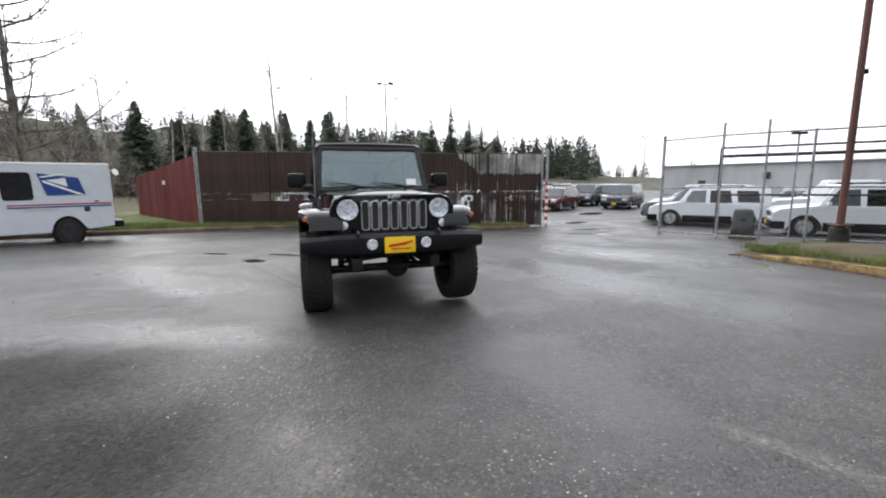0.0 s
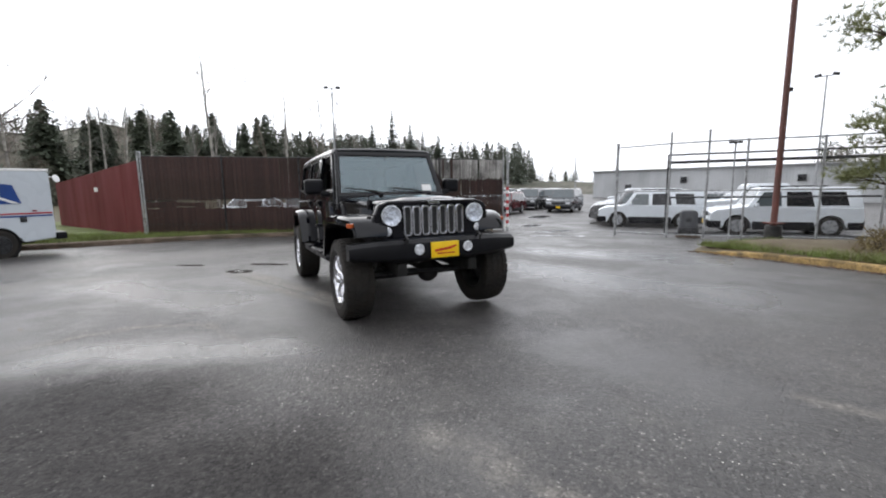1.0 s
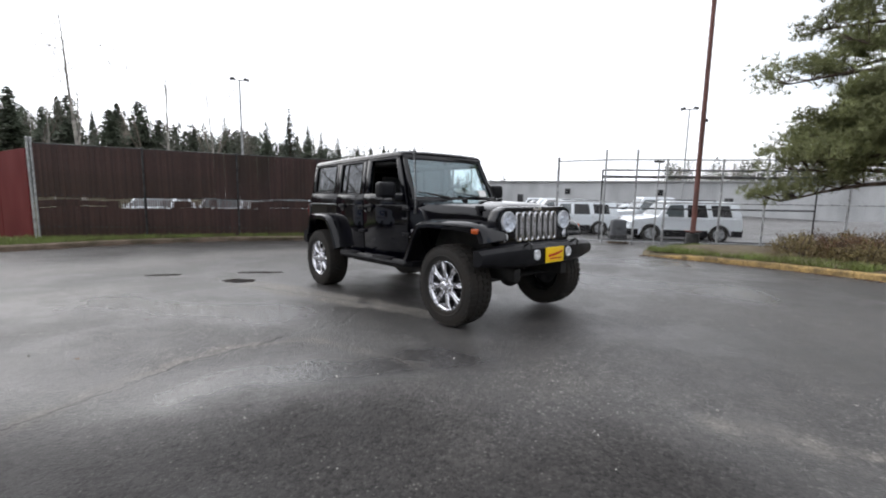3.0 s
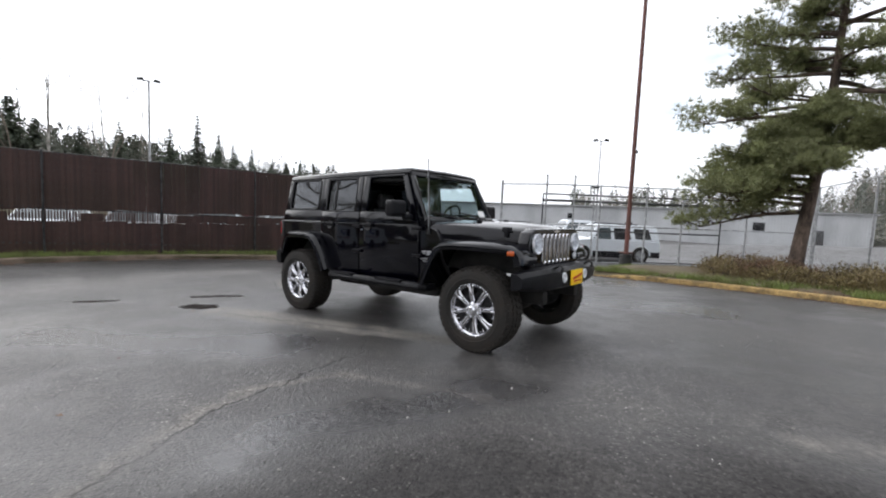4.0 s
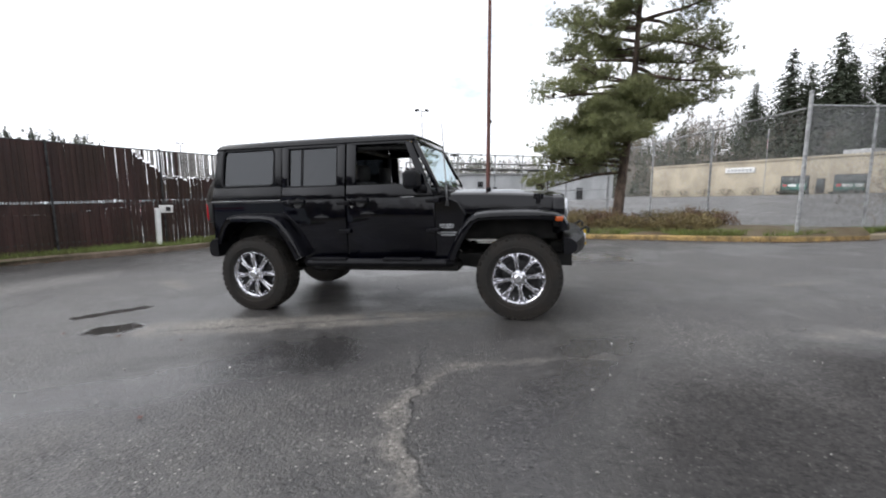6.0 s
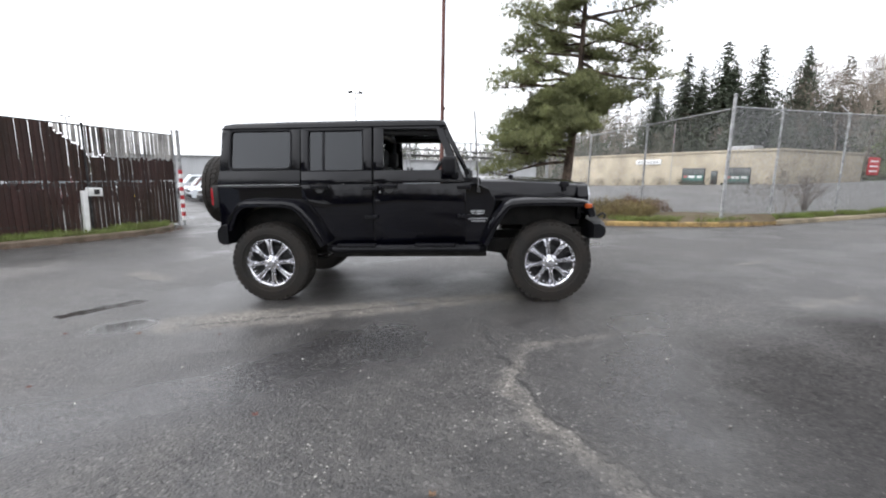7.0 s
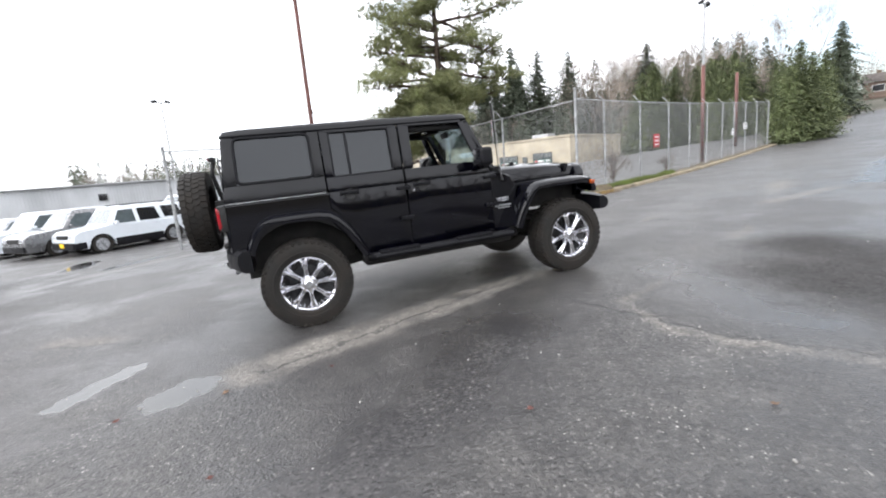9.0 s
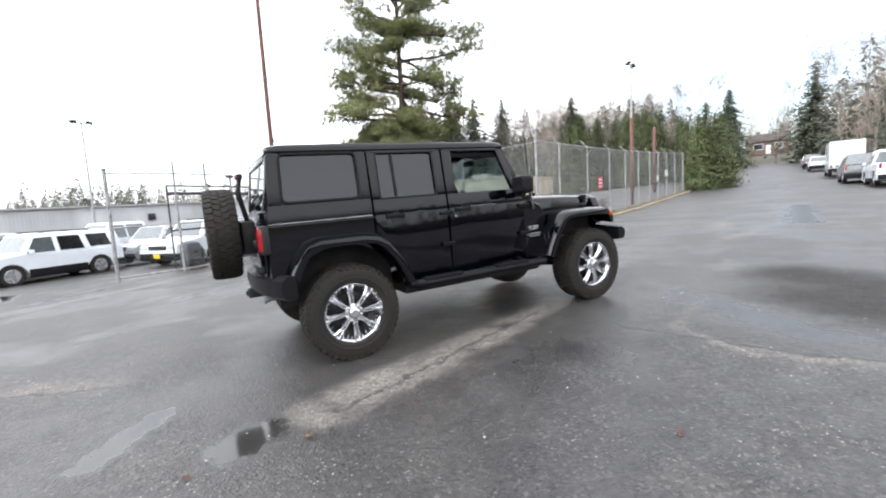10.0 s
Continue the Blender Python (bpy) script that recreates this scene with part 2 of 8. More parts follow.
M_SILVER = material("silver_paint", (0.42, 0.43, 0.45), 0.28, metal=0.5, vary=0.05, coat=0.5)
M_GUNMETAL = material("gunmetal_paint", (0.20, 0.20, 0.205), 0.25, metal=0.5, vary=0.06, coat=0.6)
M_GREYCAR = material("grey_paint", (0.09, 0.095, 0.10), 0.25, metal=0.3, vary=0.08, coat=0.6)
M_REDCAR = material("red_paint", (0.085, 0.010, 0.013), 0.22, vary=0.08, coat=0.7)
M_BLUECAR = material("blue_paint", (0.02, 0.045, 0.12), 0.22, vary=0.08, coat=0.7)
M_BLACKCAR = material("black_car_paint", (0.008, 0.008, 0.009), 0.2, vary=0.2, coat=0.8)
M_LOGO = material("blue_logo", (0.012, 0.05, 0.22), 0.4, vary=0.05)
M_REDSTRIPE = material("red_stripe", (0.40, 0.02, 0.03), 0.4, vary=0.05)
M_CONCRETE = material("concrete", (0.30, 0.29, 0.27), 0.85, vary=0.2, scale=4, grain=0.25, grain_scale=60)
M_KERB = material("old_kerb", (0.13, 0.095, 0.07), 0.8, vary=0.35, scale=3, grain=0.3, grain_scale=50, tint=(0.05, 0.05, 0.02))
M_YKERB = material("yellow_kerb_paint", (0.31, 0.205, 0.075), 0.8, vary=0.42, scale=5.5, grain=0.4, grain_scale=30, tint=(0.09, 0.075, 0.055))
M_FENCE_RED = material("red_fence_paint", (0.125, 0.015, 0.017), 0.65, spec=0.3, vary=0.10, scale=1.3, grain=0.06, stretch=(1, 1, 0.3))
M_SLAT = material("brown_slat", (0.043, 0.020, 0.0175), 0.6, vary=0.35, scale=0.9, grain=0.15, grain_scale=40, island=0.45, tint=(0.050, 0.034, 0.018), stretch=(1, 1, 0.5), spec=0.35)
M_SLATPALE = material("pale_slat", (0.44, 0.42, 0.40), 0.65, vary=0.3, scale=2, island=0.5)
M_POLE = material("rust_red_pole", (0.115, 0.040, 0.032), 0.65, vary=0.3, scale=5, grain=0.15, grain_scale=50, tint=(0.10, 0.07, 0.06), stretch=(1, 1, 0.3))
M_BUILD = material("white_cladding", (0.46, 0.47, 0.48), 0.6, vary=0.1, scale=0.4, grain=0.05, stretch=(1, 1, 0.4))
M_STORE = material("beige_wall", (0.43, 0.375, 0.285), 0.85, vary=0.12, scale=0.5, grain=0.08, grain_scale=20)
M_AWNING = material("green_awning", (0.05, 0.16, 0.13), 0.7)
M_BARK = material("pine_bark", (0.085, 0.060, 0.045), 0.9, vary=0.35, scale=5, grain=0.45, grain_scale=30, stretch=(1, 1, 0.3))
M_BAREBARK = material("bare_bark", (0.15, 0.13, 0.115), 0.9, vary=0.3, scale=3, grain=0.3, grain_scale=25)
M_PALEBARK = material("pale_alder_bark", (0.27, 0.255, 0.23), 0.9, vary=0.3, scale=2, grain=0.3, grain_scale=25)
M_NEEDLE = material("pine_needles", (0.155, 0.168, 0.072), 0.65, vary=0.3, scale=1.2, island=0.55, tint=(0.10, 0.10, 0.04))
M_CONIFER = material("conifer_needles", (0.100, 0.120, 0.086), 0.75, vary=0.3, scale=0.5, island=0.5, tint=(0.05, 0.055, 0.03))
M_GREENTREE = material("fresh_conifer", (0.165, 0.195, 0.090), 0.75, vary=0.3, scale=0.8, island=0.5)
M_FARFIR = material("far_fir_needles", (0.074, 0.088, 0.064), 0.85, vary=0.3, scale=0.2, island=0.5, tint=(0.09, 0.085, 0.06))
M_DARKWIN = material("dark_window", (0.012, 0.012, 0.014), 0.1, vary=0.1, spec=0.4)
M_CARWIN = material("car_window", (0.075, 0.092, 0.10), 0.06, vary=0.1, spec=0.9)
M_SHOPWIN = material("shop_window", (0.045, 0.055, 0.055), 0.15, vary=0.2, scale=1.0)
M_ISLE = material("island_turf", (0.085, 0.068, 0.038), 0.95, vary=0.35, scale=1.6, grain=0.4, grain_scale=40, tint=(0.10, 0.06, 0.035))
M_BRUSH = material("hill_brush", (0.082, 0.076, 0.060), 0.95, vary=0.45, scale=0.12, grain=0.4, grain_scale=1.1, tint=(0.09, 0.10, 0.06))
M_FADEDKERB = material("faded_kerb", (0.30, 0.25, 0.17), 0.85, vary=0.3, scale=2, grain=0.25, grain_scale=50, tint=(0.16, 0.13, 0.10))
M_TWIG = material("grey_brown_twigs", (0.235, 0.198, 0.165), 0.9, vary=0.3, scale=0.6, island=0.4)
M_SHRUBTWIG = material("brown_bush_stems", (0.105, 0.070, 0.052), 0.9, vary=0.3, scale=3)
M_HEDGE = material("hedge_leaves", (0.04, 0.045, 0.028), 0.8, vary=0.3, scale=2, island=0.5)
M_SHRUB = material("shrub_leaves", (0.150, 0.120, 0.048), 0.7, vary=0.35, scale=2, island=0.6, tint=(0.13, 0.075, 0.035))
M_SHRUBRED = material("reddish_shrub_leaves", (0.13, 0.070, 0.040), 0.7, vary=0.35, scale=2, island=0.6, tint=(0.09, 0.085, 0.035))
M_GRASS = material("grass_blades", (0.105, 0.14, 0.03), 0.75, vary=0.3, scale=1.5, island=0.5, tint=(0.14, 0.12, 0.05))
M_LAWN = material("lawn_soil", (0.10, 0.13, 0.035), 0.9, vary=0.35, scale=1.4, grain=0.4, grain_scale=35, tint=(0.085, 0.075, 0.03))
M_LEAF = material("fallen_leaf", (0.085, 0.028, 0.02), 0.7, vary=0.3, scale=20)
M_LITTER = material("leaf_litter", (0.115, 0.058, 0.032), 0.8, vary=0.3, scale=3, island=0.6)
M_LEAFT = material("tan_leaf", (0.13, 0.075, 0.042), 0.7, vary=0.3, scale=20)
M_IRON = material("cast_iron", (0.02, 0.019, 0.018), 0.5, metal=0.5, vary=0.4, grain=0.2, grain_scale=60)
M_HOUSE = material("brown_clapboard", (0.17, 0.12, 0.095), 0.8, vary=0.2, scale=1.0, grain=0.1, grain_scale=8, stretch=(0.2, 0.2, 3))
M_ROOF = material("dark_shingle", (0.075, 0.062, 0.055), 0.85, vary=0.25, scale=1.5, grain=0.2, grain_scale=10)
M_SIGNRED = material("sign_red", (0.45, 0.06, 0.07), 0.5)

# ---- ground ----
RD = Vector((0.706, -0.708))      # up the road, along the chain-link fence
RN = Vector((0.708, 0.706))       # across it, into the fenced lot
RC = Vector((7.54, 2.63))         # the fence's corner post


def smooth(a, b, v):
    t = min(1.0, max(0.0, (v - a) / (b - a)))
    return t * t * (3 - 2 * t)


def height(x, y):
    yy = y if y < 20 else 20 + 8 * (1 - math.exp(-(y - 20) / 8))
    if yy < -10:
        yy = -10 - 10 * (1 - math.exp((yy + 10) / 10))
    xx = max(-40.0, min(40.0, x))
    z = -0.03 * (yy - 5.4) - 0.0085 * (xx + 2.28)
    s = (x - RC.x) * RD.x + (y - RC.y) * RD.y
    n = (x - RC.x) * RN.x + (y - RC.y) * RN.y
    if s > 0:
        rise = 0.00085 * s * s if s < 35 else 1.04 + 0.0595 * (min(s, 105) - 35)
        z += rise * (1 - smooth(0.5, 16, n))
        z -= 0.3 * smooth(8, 40, n) * smooth(0, 20, s)
    z += 0.95 * smooth(20, 37, x) * smooth(2.5, 10, n) * (1 - smooth(15, 32, y))      # the store's lot lies higher
    hill = Vector((x + 70, y - 150)).length
    z += 9 * math.exp(-(hill / 60) ** 2)
    return z


def spaced(lo, hi, core0, core1, step):
    """Even steps in the middle, longer and longer ones outside."""
    out, v, d = [], core0, step
    while v < core1:
        out.append(v)
        v += step
    while v < hi:
        out.append(v)
        d *= 1.16
        v += d
    out.append(hi)
    v, d = core0 - step, step
    while v > lo:
        out.insert(0, v)
        d *= 1.16
        v -= d
    out.insert(0, lo)
    return out


def shader_nodes(mt):
    mt.use_nodes = True
    return mt.node_tree.nodes, mt.node_tree.links


def asphalt():
    mt = bpy.data.materials.new("wet_asphalt")
    ns, ls = shader_nodes(mt)
    bs = ns["Principled BSDF"]
    co = ns.new("ShaderNodeTexCoord").outputs["Object"]

    def math_(op, a, b=None, c=None, clamp=False):
        nd = ns.new("ShaderNodeMath")
        nd.operation, nd.use_clamp = op, clamp
        for k, v in enumerate((a, b, c)):
            if v is None:
                continue
            if isinstance(v, (int, float)):
                nd.inputs[k].default_value = v
            else:
                ls.new(v, nd.inputs[k])
        return nd.outputs[0]

    def vec(op, a, b):
        nd = ns.new("ShaderNodeVectorMath")
        nd.operation = op
        for k, v in enumerate((a, b)):
            if isinstance(v, tuple):
                nd.inputs[k].default_value = v
            else:
                ls.new(v, nd.inputs[k])
        return nd

    def noise_(scale, detail=4, rough=0.55, src=None):
        nd = ns.new("ShaderNodeTexNoise")
        nd.inputs["Scale"].default_value, nd.inputs["Detail"].default_value, nd.inputs["Roughness"].default_value = scale, detail, rough
        ls.new(src or flat, nd.inputs["Vector"])
        return nd

    def ramp(v, a, b, lo=0.0, hi=1.0):
        nd = ns.new("ShaderNodeMapRange")
        nd.interpolation_type = "SMOOTHSTEP"
        ls.new(v, nd.inputs["Value"])
        nd.inputs["From Min"].default_value, nd.inputs["From Max"].default_value = a, b
        nd.inputs["To Min"].default_value, nd.inputs["To Max"].default_value = lo, hi
        return nd.outputs["Result"]

    def mixc(f, a, b):
        nd = ns.new("ShaderNodeMix")
        nd.data_type = "RGBA"
        ls.new(f, nd.inputs["Factor"])
        for k, v in (("A", a), ("B", b)):
            if isinstance(v, tuple):
                nd.inputs[k].default_value = (*v, 1)
            else:
                ls.new(v, nd.inputs[k])
        return nd.outputs["Result"]

    flat = vec("MULTIPLY", co, (1.0, 1.0, 0.0)).outputs["Vector"]
    wob1 = noise_(0.9, 5).outputs["Color"]
    wob2 = noise_(7.0, 4).outputs["Color"]
    wob = vec("ADD", vec("MULTIPLY", vec("SUBTRACT", wob1, (0.5, 0.5, 0.5)).outputs[0], (0.9, 0.9, 0.0)).outputs[0],
              vec("MULTIPLY", vec("SUBTRACT", wob2, (0.5, 0.5, 0.5)).outputs[0], (0.16, 0.16, 0.0)).outputs[0]).outputs[0]
    warped = vec("ADD", flat, wob).outputs[0]
    small = vec("ADD", flat, vec("MULTIPLY", vec("SUBTRACT", wob2, (0.5, 0.5, 0.5)).outputs[0], (0.22, 0.22, 0.0)).outputs[0]).outputs[0]

    def dist(a, b, src):
        ab = (b[0] - a[0], b[1] - a[1], 0.0)
        ll = ab[0] ** 2 + ab[1] ** 2
        pa = vec("SUBTRACT", src, (a[0], a[1], 0.0)).outputs[0]
        t = math_("DIVIDE", vec("DOT_PRODUCT", pa, ab).outputs["Value"], ll, clamp=True)
        sc = ns.new("ShaderNodeVectorMath")
        sc.operation = "SCALE"
        sc.inputs[0].default_value = ab
        ls.new(t, sc.inputs["Scale"])
        return vec("LENGTH", vec("SUBTRACT", pa, sc.outputs[0]).outputs[0], (0, 0, 0)).outputs["Value"]

    def spots(segs, src, soft=0.35):
        """The union of soft strokes (start, end, half-width)."""
        out = None
        for a, b, w in segs:
            m = ramp(dist(a, b, src), w, w * (1 - soft) - 0.02)
            out = m if out is None else math_("MAXIMUM", out, m)
        return out

    # grit: light and dark stones
    vor = ns.new("ShaderNodeTexVoronoi")
    vor.inputs["Scale"].default_value = 62
    ls.new(flat, vor.inputs["Vector"])
    bright = ns.new("ShaderNodeSeparateColor")
    ls.new(vor.outputs["Color"], bright.inputs["Color"])
    stone = ramp(bright.outputs["Red"], 0.80, 1.0)
    pale_stone = ramp(bright.outputs["Green"], 0.84, 0.97)
    edge = ramp(vor.outputs["Distance"], 0.15, 0.55)
    fine = noise_(190, 3).outputs["Fac"]
    mid = noise_(2.2, 6).outputs["Fac"]
    broad = noise_(0.23, 5).outputs["Fac"]

    tone = mixc(ramp(broad, 0.35, 0.65), (0.036, 0.033, 0.032), (0.064, 0.060, 0.057))
    tone = mixc(ramp(noise_(0.85, 5, 0.65).outputs["Fac"], 0.46, 0.66, 0.0, 0.7), tone, (0.088, 0.082, 0.076))
    tone = mixc(ramp(mid, 0.44, 0.72, 0.0, 0.8), tone, (0.090, 0.084, 0.078))
    big = ns.new("ShaderNodeTexVoronoi")
    big.inputs["Scale"].default_value = 27
    ls.new(flat, big.inputs["Vector"])
    bigc = ns.new("ShaderNodeSeparateColor")
    ls.new(big.outputs["Color"], bigc.inputs["Color"])
    tone = mixc(math_("MULTIPLY", ramp(bigc.outputs["Red"], 0.70, 0.95), ramp(big.outputs["Distance"], 0.45, 0.15, 0.0, 0.5)), tone, (0.24, 0.225, 0.21))
    tone = mixc(math_("MULTIPLY", ramp(bigc.outputs["Blue"], 0.65, 0.9), ramp(big.outputs["Distance"], 0.5, 0.2, 0.0, 0.6)), tone, (0.026, 0.025, 0.025))
    tone = mixc(math_("MULTIPLY", stone, 0.6), tone, (0.15, 0.14, 0.135))
    worn = ramp(noise_(0.6, 4, 0.6).outputs["Fac"], 0.38, 0.62, 0.15, 1.0)
    tone = mixc(math_("MULTIPLY", math_("MULTIPLY", pale_stone, worn), ramp(edge, 0.9, 0.2)), tone, (0.48, 0.46, 0.42))
    tone = mixc(ramp(fine, 0.55, 0.40, 0.0, 0.55), tone, (0.022, 0.021, 0.02))

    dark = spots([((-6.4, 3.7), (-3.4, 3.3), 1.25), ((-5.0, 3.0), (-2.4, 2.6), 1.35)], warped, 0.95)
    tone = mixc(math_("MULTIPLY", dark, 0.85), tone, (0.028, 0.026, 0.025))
    # sky sheen over the left and far ground, put into the colour as paler strokes
    pale = spots([((-9.5, 9.0), (-6.0, 11.8), 1.5), ((-8.0, 6.5), (-6.4, 8.2), 0.9), ((-6.5, 12.0), (-3.5, 13.0), 1.0)], warped, 0.9)
    tone = mixc(math_("MULTIPLY", pale, 0.75), tone, (0.135, 0.127, 0.119))
    # dry, silty strokes and the pale seam of the old patch
    silt = spots([((-1.45, 3.0), (-1.15, 2.68), 0.20), ((-1.2, 2.75), (-0.80, 2.35), 0.12), ((0.86, 3.22), (1.45, 2.65), 0.13), ((-2.85, 4.36), (-3.64, 5.28), 0.09), ((-3.64, 5.28), (-4.35, 5.22), 0.09), ((-4.35, 5.22), (-4.78, 4.78), 0.11),
                  ((-4.78, 4.78), (-5.50, 3.75), 0.15), ((3.0, -0.6), (5.2, -2.4), 0.4), ((1.5, 0.5), (2.6, -1.6), 0.3), ((-3.15, 11.05), (-3.25, 10.3), 0.24)], small, 0.9)
    silt = math_("MULTIPLY", silt, ramp(noise_(3.5, 6).outputs["Fac"], 0.30, 0.58, 0.25, 1.0))
    # the worn strip beside the car: firm edge along the outer side, fading under the car
    strip = spots([((-2.30, 5.84), (-2.95, 6.60), 0.24), ((-2.95, 6.60), (-3.70, 7.45), 0.32), ((-3.70, 7.45), (-4.36, 8.26), 0.36)], small, 0.55)
    strip = math_("MULTIPLY", strip, ramp(noise_(2.6, 7, 0.65).outputs["Fac"], 0.28, 0.52))
    silt = math_("MAXIMUM", math_("MULTIPLY", silt, 0.52), strip)
    tone = mixc(math_("MULTIPLY", silt, 0.85), tone, (0.235, 0.213, 0.185))
    # cracks and patch seams
    crack = spots([((-2.42, 5.98), (-3.2, 6.85), 0.032), ((-3.2, 6.85), (-4.45, 8.2), 0.036), ((-5.9, 3.3), (-4.5, 4.98), 0.03), ((-4.5, 4.98), (-3.3, 5.78), 0.03), ((-3.3, 5.78), (-3.0, 6.4), 0.025),
                   ((-3.43, 9.76), (-3.3, 11.2), 0.03)], small, 0.6)
    tone = mixc(math_("MULTIPLY", crack, 0.8), tone, (0.012, 0.011, 0.011))
    # coarse grain over clean and silted parts alike
    grain = math_("ADD", 0.40, math_("ADD", math_("MULTIPLY", bright.outputs["Blue"], 0.75), math_("MULTIPLY", bigc.outputs["Green"], 0.50)))
    grain = math_("MULTIPLY", grain, ramp(fine, 0.3, 0.7, 0.86, 1.14))
    gm = ns.new("ShaderNodeVectorMath")
    gm.operation = "SCALE"
    ls.new(tone, gm.inputs[0])
    ls.new(grain, gm.inputs["Scale"])
    tone = mixc(math_("MULTIPLY", pale_stone, math_("MULTIPLY", silt, 0.5)), gm.outputs["Vector"], (0.50, 0.47, 0.43))
    # the gate's track across the way in
    track = spots([((-0.8, 15.5), (4.9, 12.7), 0.09)], flat, 0.3)
    pale_track = spots([((-0.9, 15.9), (5.2, 13.1), 0.30)], warped, 0.6)
    tone = mixc(math_("MULTIPLY", pale_track, 0.6), tone, (0.20, 0.19, 0.18))
    tone = mixc(math_("MULTIPLY", track, 0.7), tone, (0.02, 0.02, 0.02))

    # water: damp film in hollows, standing puddles by the drains and in the yard
    near = ramp(vec("LENGTH", vec("SUBTRACT", flat, (-3.0, 8.0, 0.0)).outputs[0], (0, 0, 0)).outputs["Value"], 10.0, 24.0, 1.0, 0.5)
    damp = math_("MULTIPLY", ramp(noise_(0.42, 5, 0.6).outputs["Fac"], 0.42, 0.60), near)
    puddle = spots([((-4.72, 8.72), (-4.56, 8.62), 0.24), ((-4.70, 9.52), (-4.10, 9.42), 0.14), ((-6.12, 9.52), (-5.72, 9.50), 0.13), ((3.2, 16.6), (4.4, 17.3), 0.45), ((3.6, 20.0), (4.2, 21.0), 0.5), ((2.6, 15.2), (3.9, 14.8), 0.28),
                    ((6.0, 27.0), (6.8, 28.5), 0.8)], small, 0.55)
    tone = mixc(math_("MULTIPLY", damp, 0.45), tone, mixc(damp, (0.03, 0.03, 0.03), (0.030, 0.029, 0.029)))
    wet = spots([((-5.9, 7.4), (-4.1, 6.3), 0.8), ((-4.3, 4.55), (-2.5, 4.4), 0.55), ((0.4, 8.6), (2.4, 6.0), 1.1), ((1.5, 11.0), (4.2, 9.0), 1.2),
                 ((3.0, -3.0), (8.0, -8.0), 0.8)], warped, 0.8)
    tone = mixc(math_("MULTIPLY", wet, 0.6), tone, (0.028, 0.027, 0.028))
    tone = mixc(puddle, tone, (0.03, 0.029, 0.027))
    rough = math_("ADD", ramp(damp, 0.0, 1.0, 0.50, 0.36), math_("MULTIPLY", math_("SUBTRACT", mid, 0.5), 0.25))
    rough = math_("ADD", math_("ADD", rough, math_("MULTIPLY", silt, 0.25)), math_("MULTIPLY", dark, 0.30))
    rough = math_("MULTIPLY", rough, math_("SUBTRACT", 1.0, math_("MULTIPLY", wet, 0.5)))
    rough = math_("MAXIMUM", math_("MULTIPLY", rough, math_("SUBTRACT", 1.0, puddle)), 0.09)
    # beyond the paving the sheet is rough grass and soil
    dd = ns.new("ShaderNodeSeparateXYZ")
    ls.new(flat, dd.inputs["Vector"])
    away = vec("LENGTH", vec("SUBTRACT", flat, (15.0, 20.0, 0.0)).outputs[0], (0, 0, 0)).outputs["Value"]
    soil = ramp(away, 120.0, 135.0)
    soil = math_("MAXIMUM", soil, ramp(dd.outputs["X"], -22.0, -27.0))
    soil = math_("MAXIMUM", soil, math_("MULTIPLY", ramp(dd.outputs["X"], -9.5, -11.5), ramp(dd.outputs["Y"], 16.5, 18.5)))
    tone = mixc(soil, tone, mixc(ramp(mid, 0.4, 0.6), (0.07, 0.075, 0.03), (0.09, 0.065, 0.04)))
    rough = math_("MAXIMUM", rough, math_("MULTIPLY", soil, 0.9))
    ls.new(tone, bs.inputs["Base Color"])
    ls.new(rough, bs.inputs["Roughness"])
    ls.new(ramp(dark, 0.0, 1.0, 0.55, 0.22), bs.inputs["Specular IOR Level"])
    hgt = math_("ADD", math_("MULTIPLY", math_("SUBTRACT", 1.0, edge), 0.6), math_("MULTIPLY", fine, 0.8))
    hgt = math_("ADD", hgt, math_("MULTIPLY", ramp(big.outputs["Distance"], 0.5, 0.1), 0.7))
    hgt = math_("SUBTRACT", hgt, math_("MULTIPLY", crack, 2.0))
    hgt = math_("MULTIPLY", hgt, math_("SUBTRACT", 1.0, puddle))
    bp = ns.new("ShaderNodeBump")
    bp.inputs["Distance"].default_value = 0.006
    st = math_("MULTIPLY", math_("MULTIPLY", math_("SUBTRACT", 1.0, math_("MULTIPLY", damp, 0.45)), math_("SUBTRACT", 1.0, math_("MULTIPLY", wet, 0.6))), 1.0)
    ls.new(math_("MULTIPLY", st, math_("SUBTRACT", 1.0, puddle)), bp.inputs["Strength"])
    ls.new(hgt, bp.inputs["Height"])
    ls.new(bp.outputs["Normal"], bs.inputs["Normal"])
    return mt


M_ASPHALT = asphalt()
xs = spaced(-900, 900, -14, 34, 0.8)
ys = spaced(-900, 1100, -22, 24, 0.8)
bm = B()
gv = [[bm.verts.new((x, y, height(x, y))) for x in xs] for y in ys]
for j in range(len(ys) - 1):
    for i in range(len(xs) - 1):
        bm.faces.new((gv[j][i], gv[j][i + 1], gv[j + 1][i + 1], gv[j + 1][i]))
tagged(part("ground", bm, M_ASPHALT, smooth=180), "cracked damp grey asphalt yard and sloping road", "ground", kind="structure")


# ---- kerbs, lawn, planted island ----
def resample(pts, step):
    pts = [Vector(p) for p in pts]
    # rounded through the points
    out = []
    for i in range(len(pts) - 1):
        a, b, c, d = pts[max(i - 1, 0)], pts[i], pts[i + 1], pts[min(i + 2, len(pts) - 1)]
        n = max(2, int((c - b).length / step))
        for k in range(n):
            t = k / n
            out.append(0.5 * ((2 * b) + (c - a) * t + (2 * a - 5 * b + 4 * c - d) * t * t + (3 * b - a - 3 * c + d) * t ** 3))
    out.append(pts[-1])
    return out


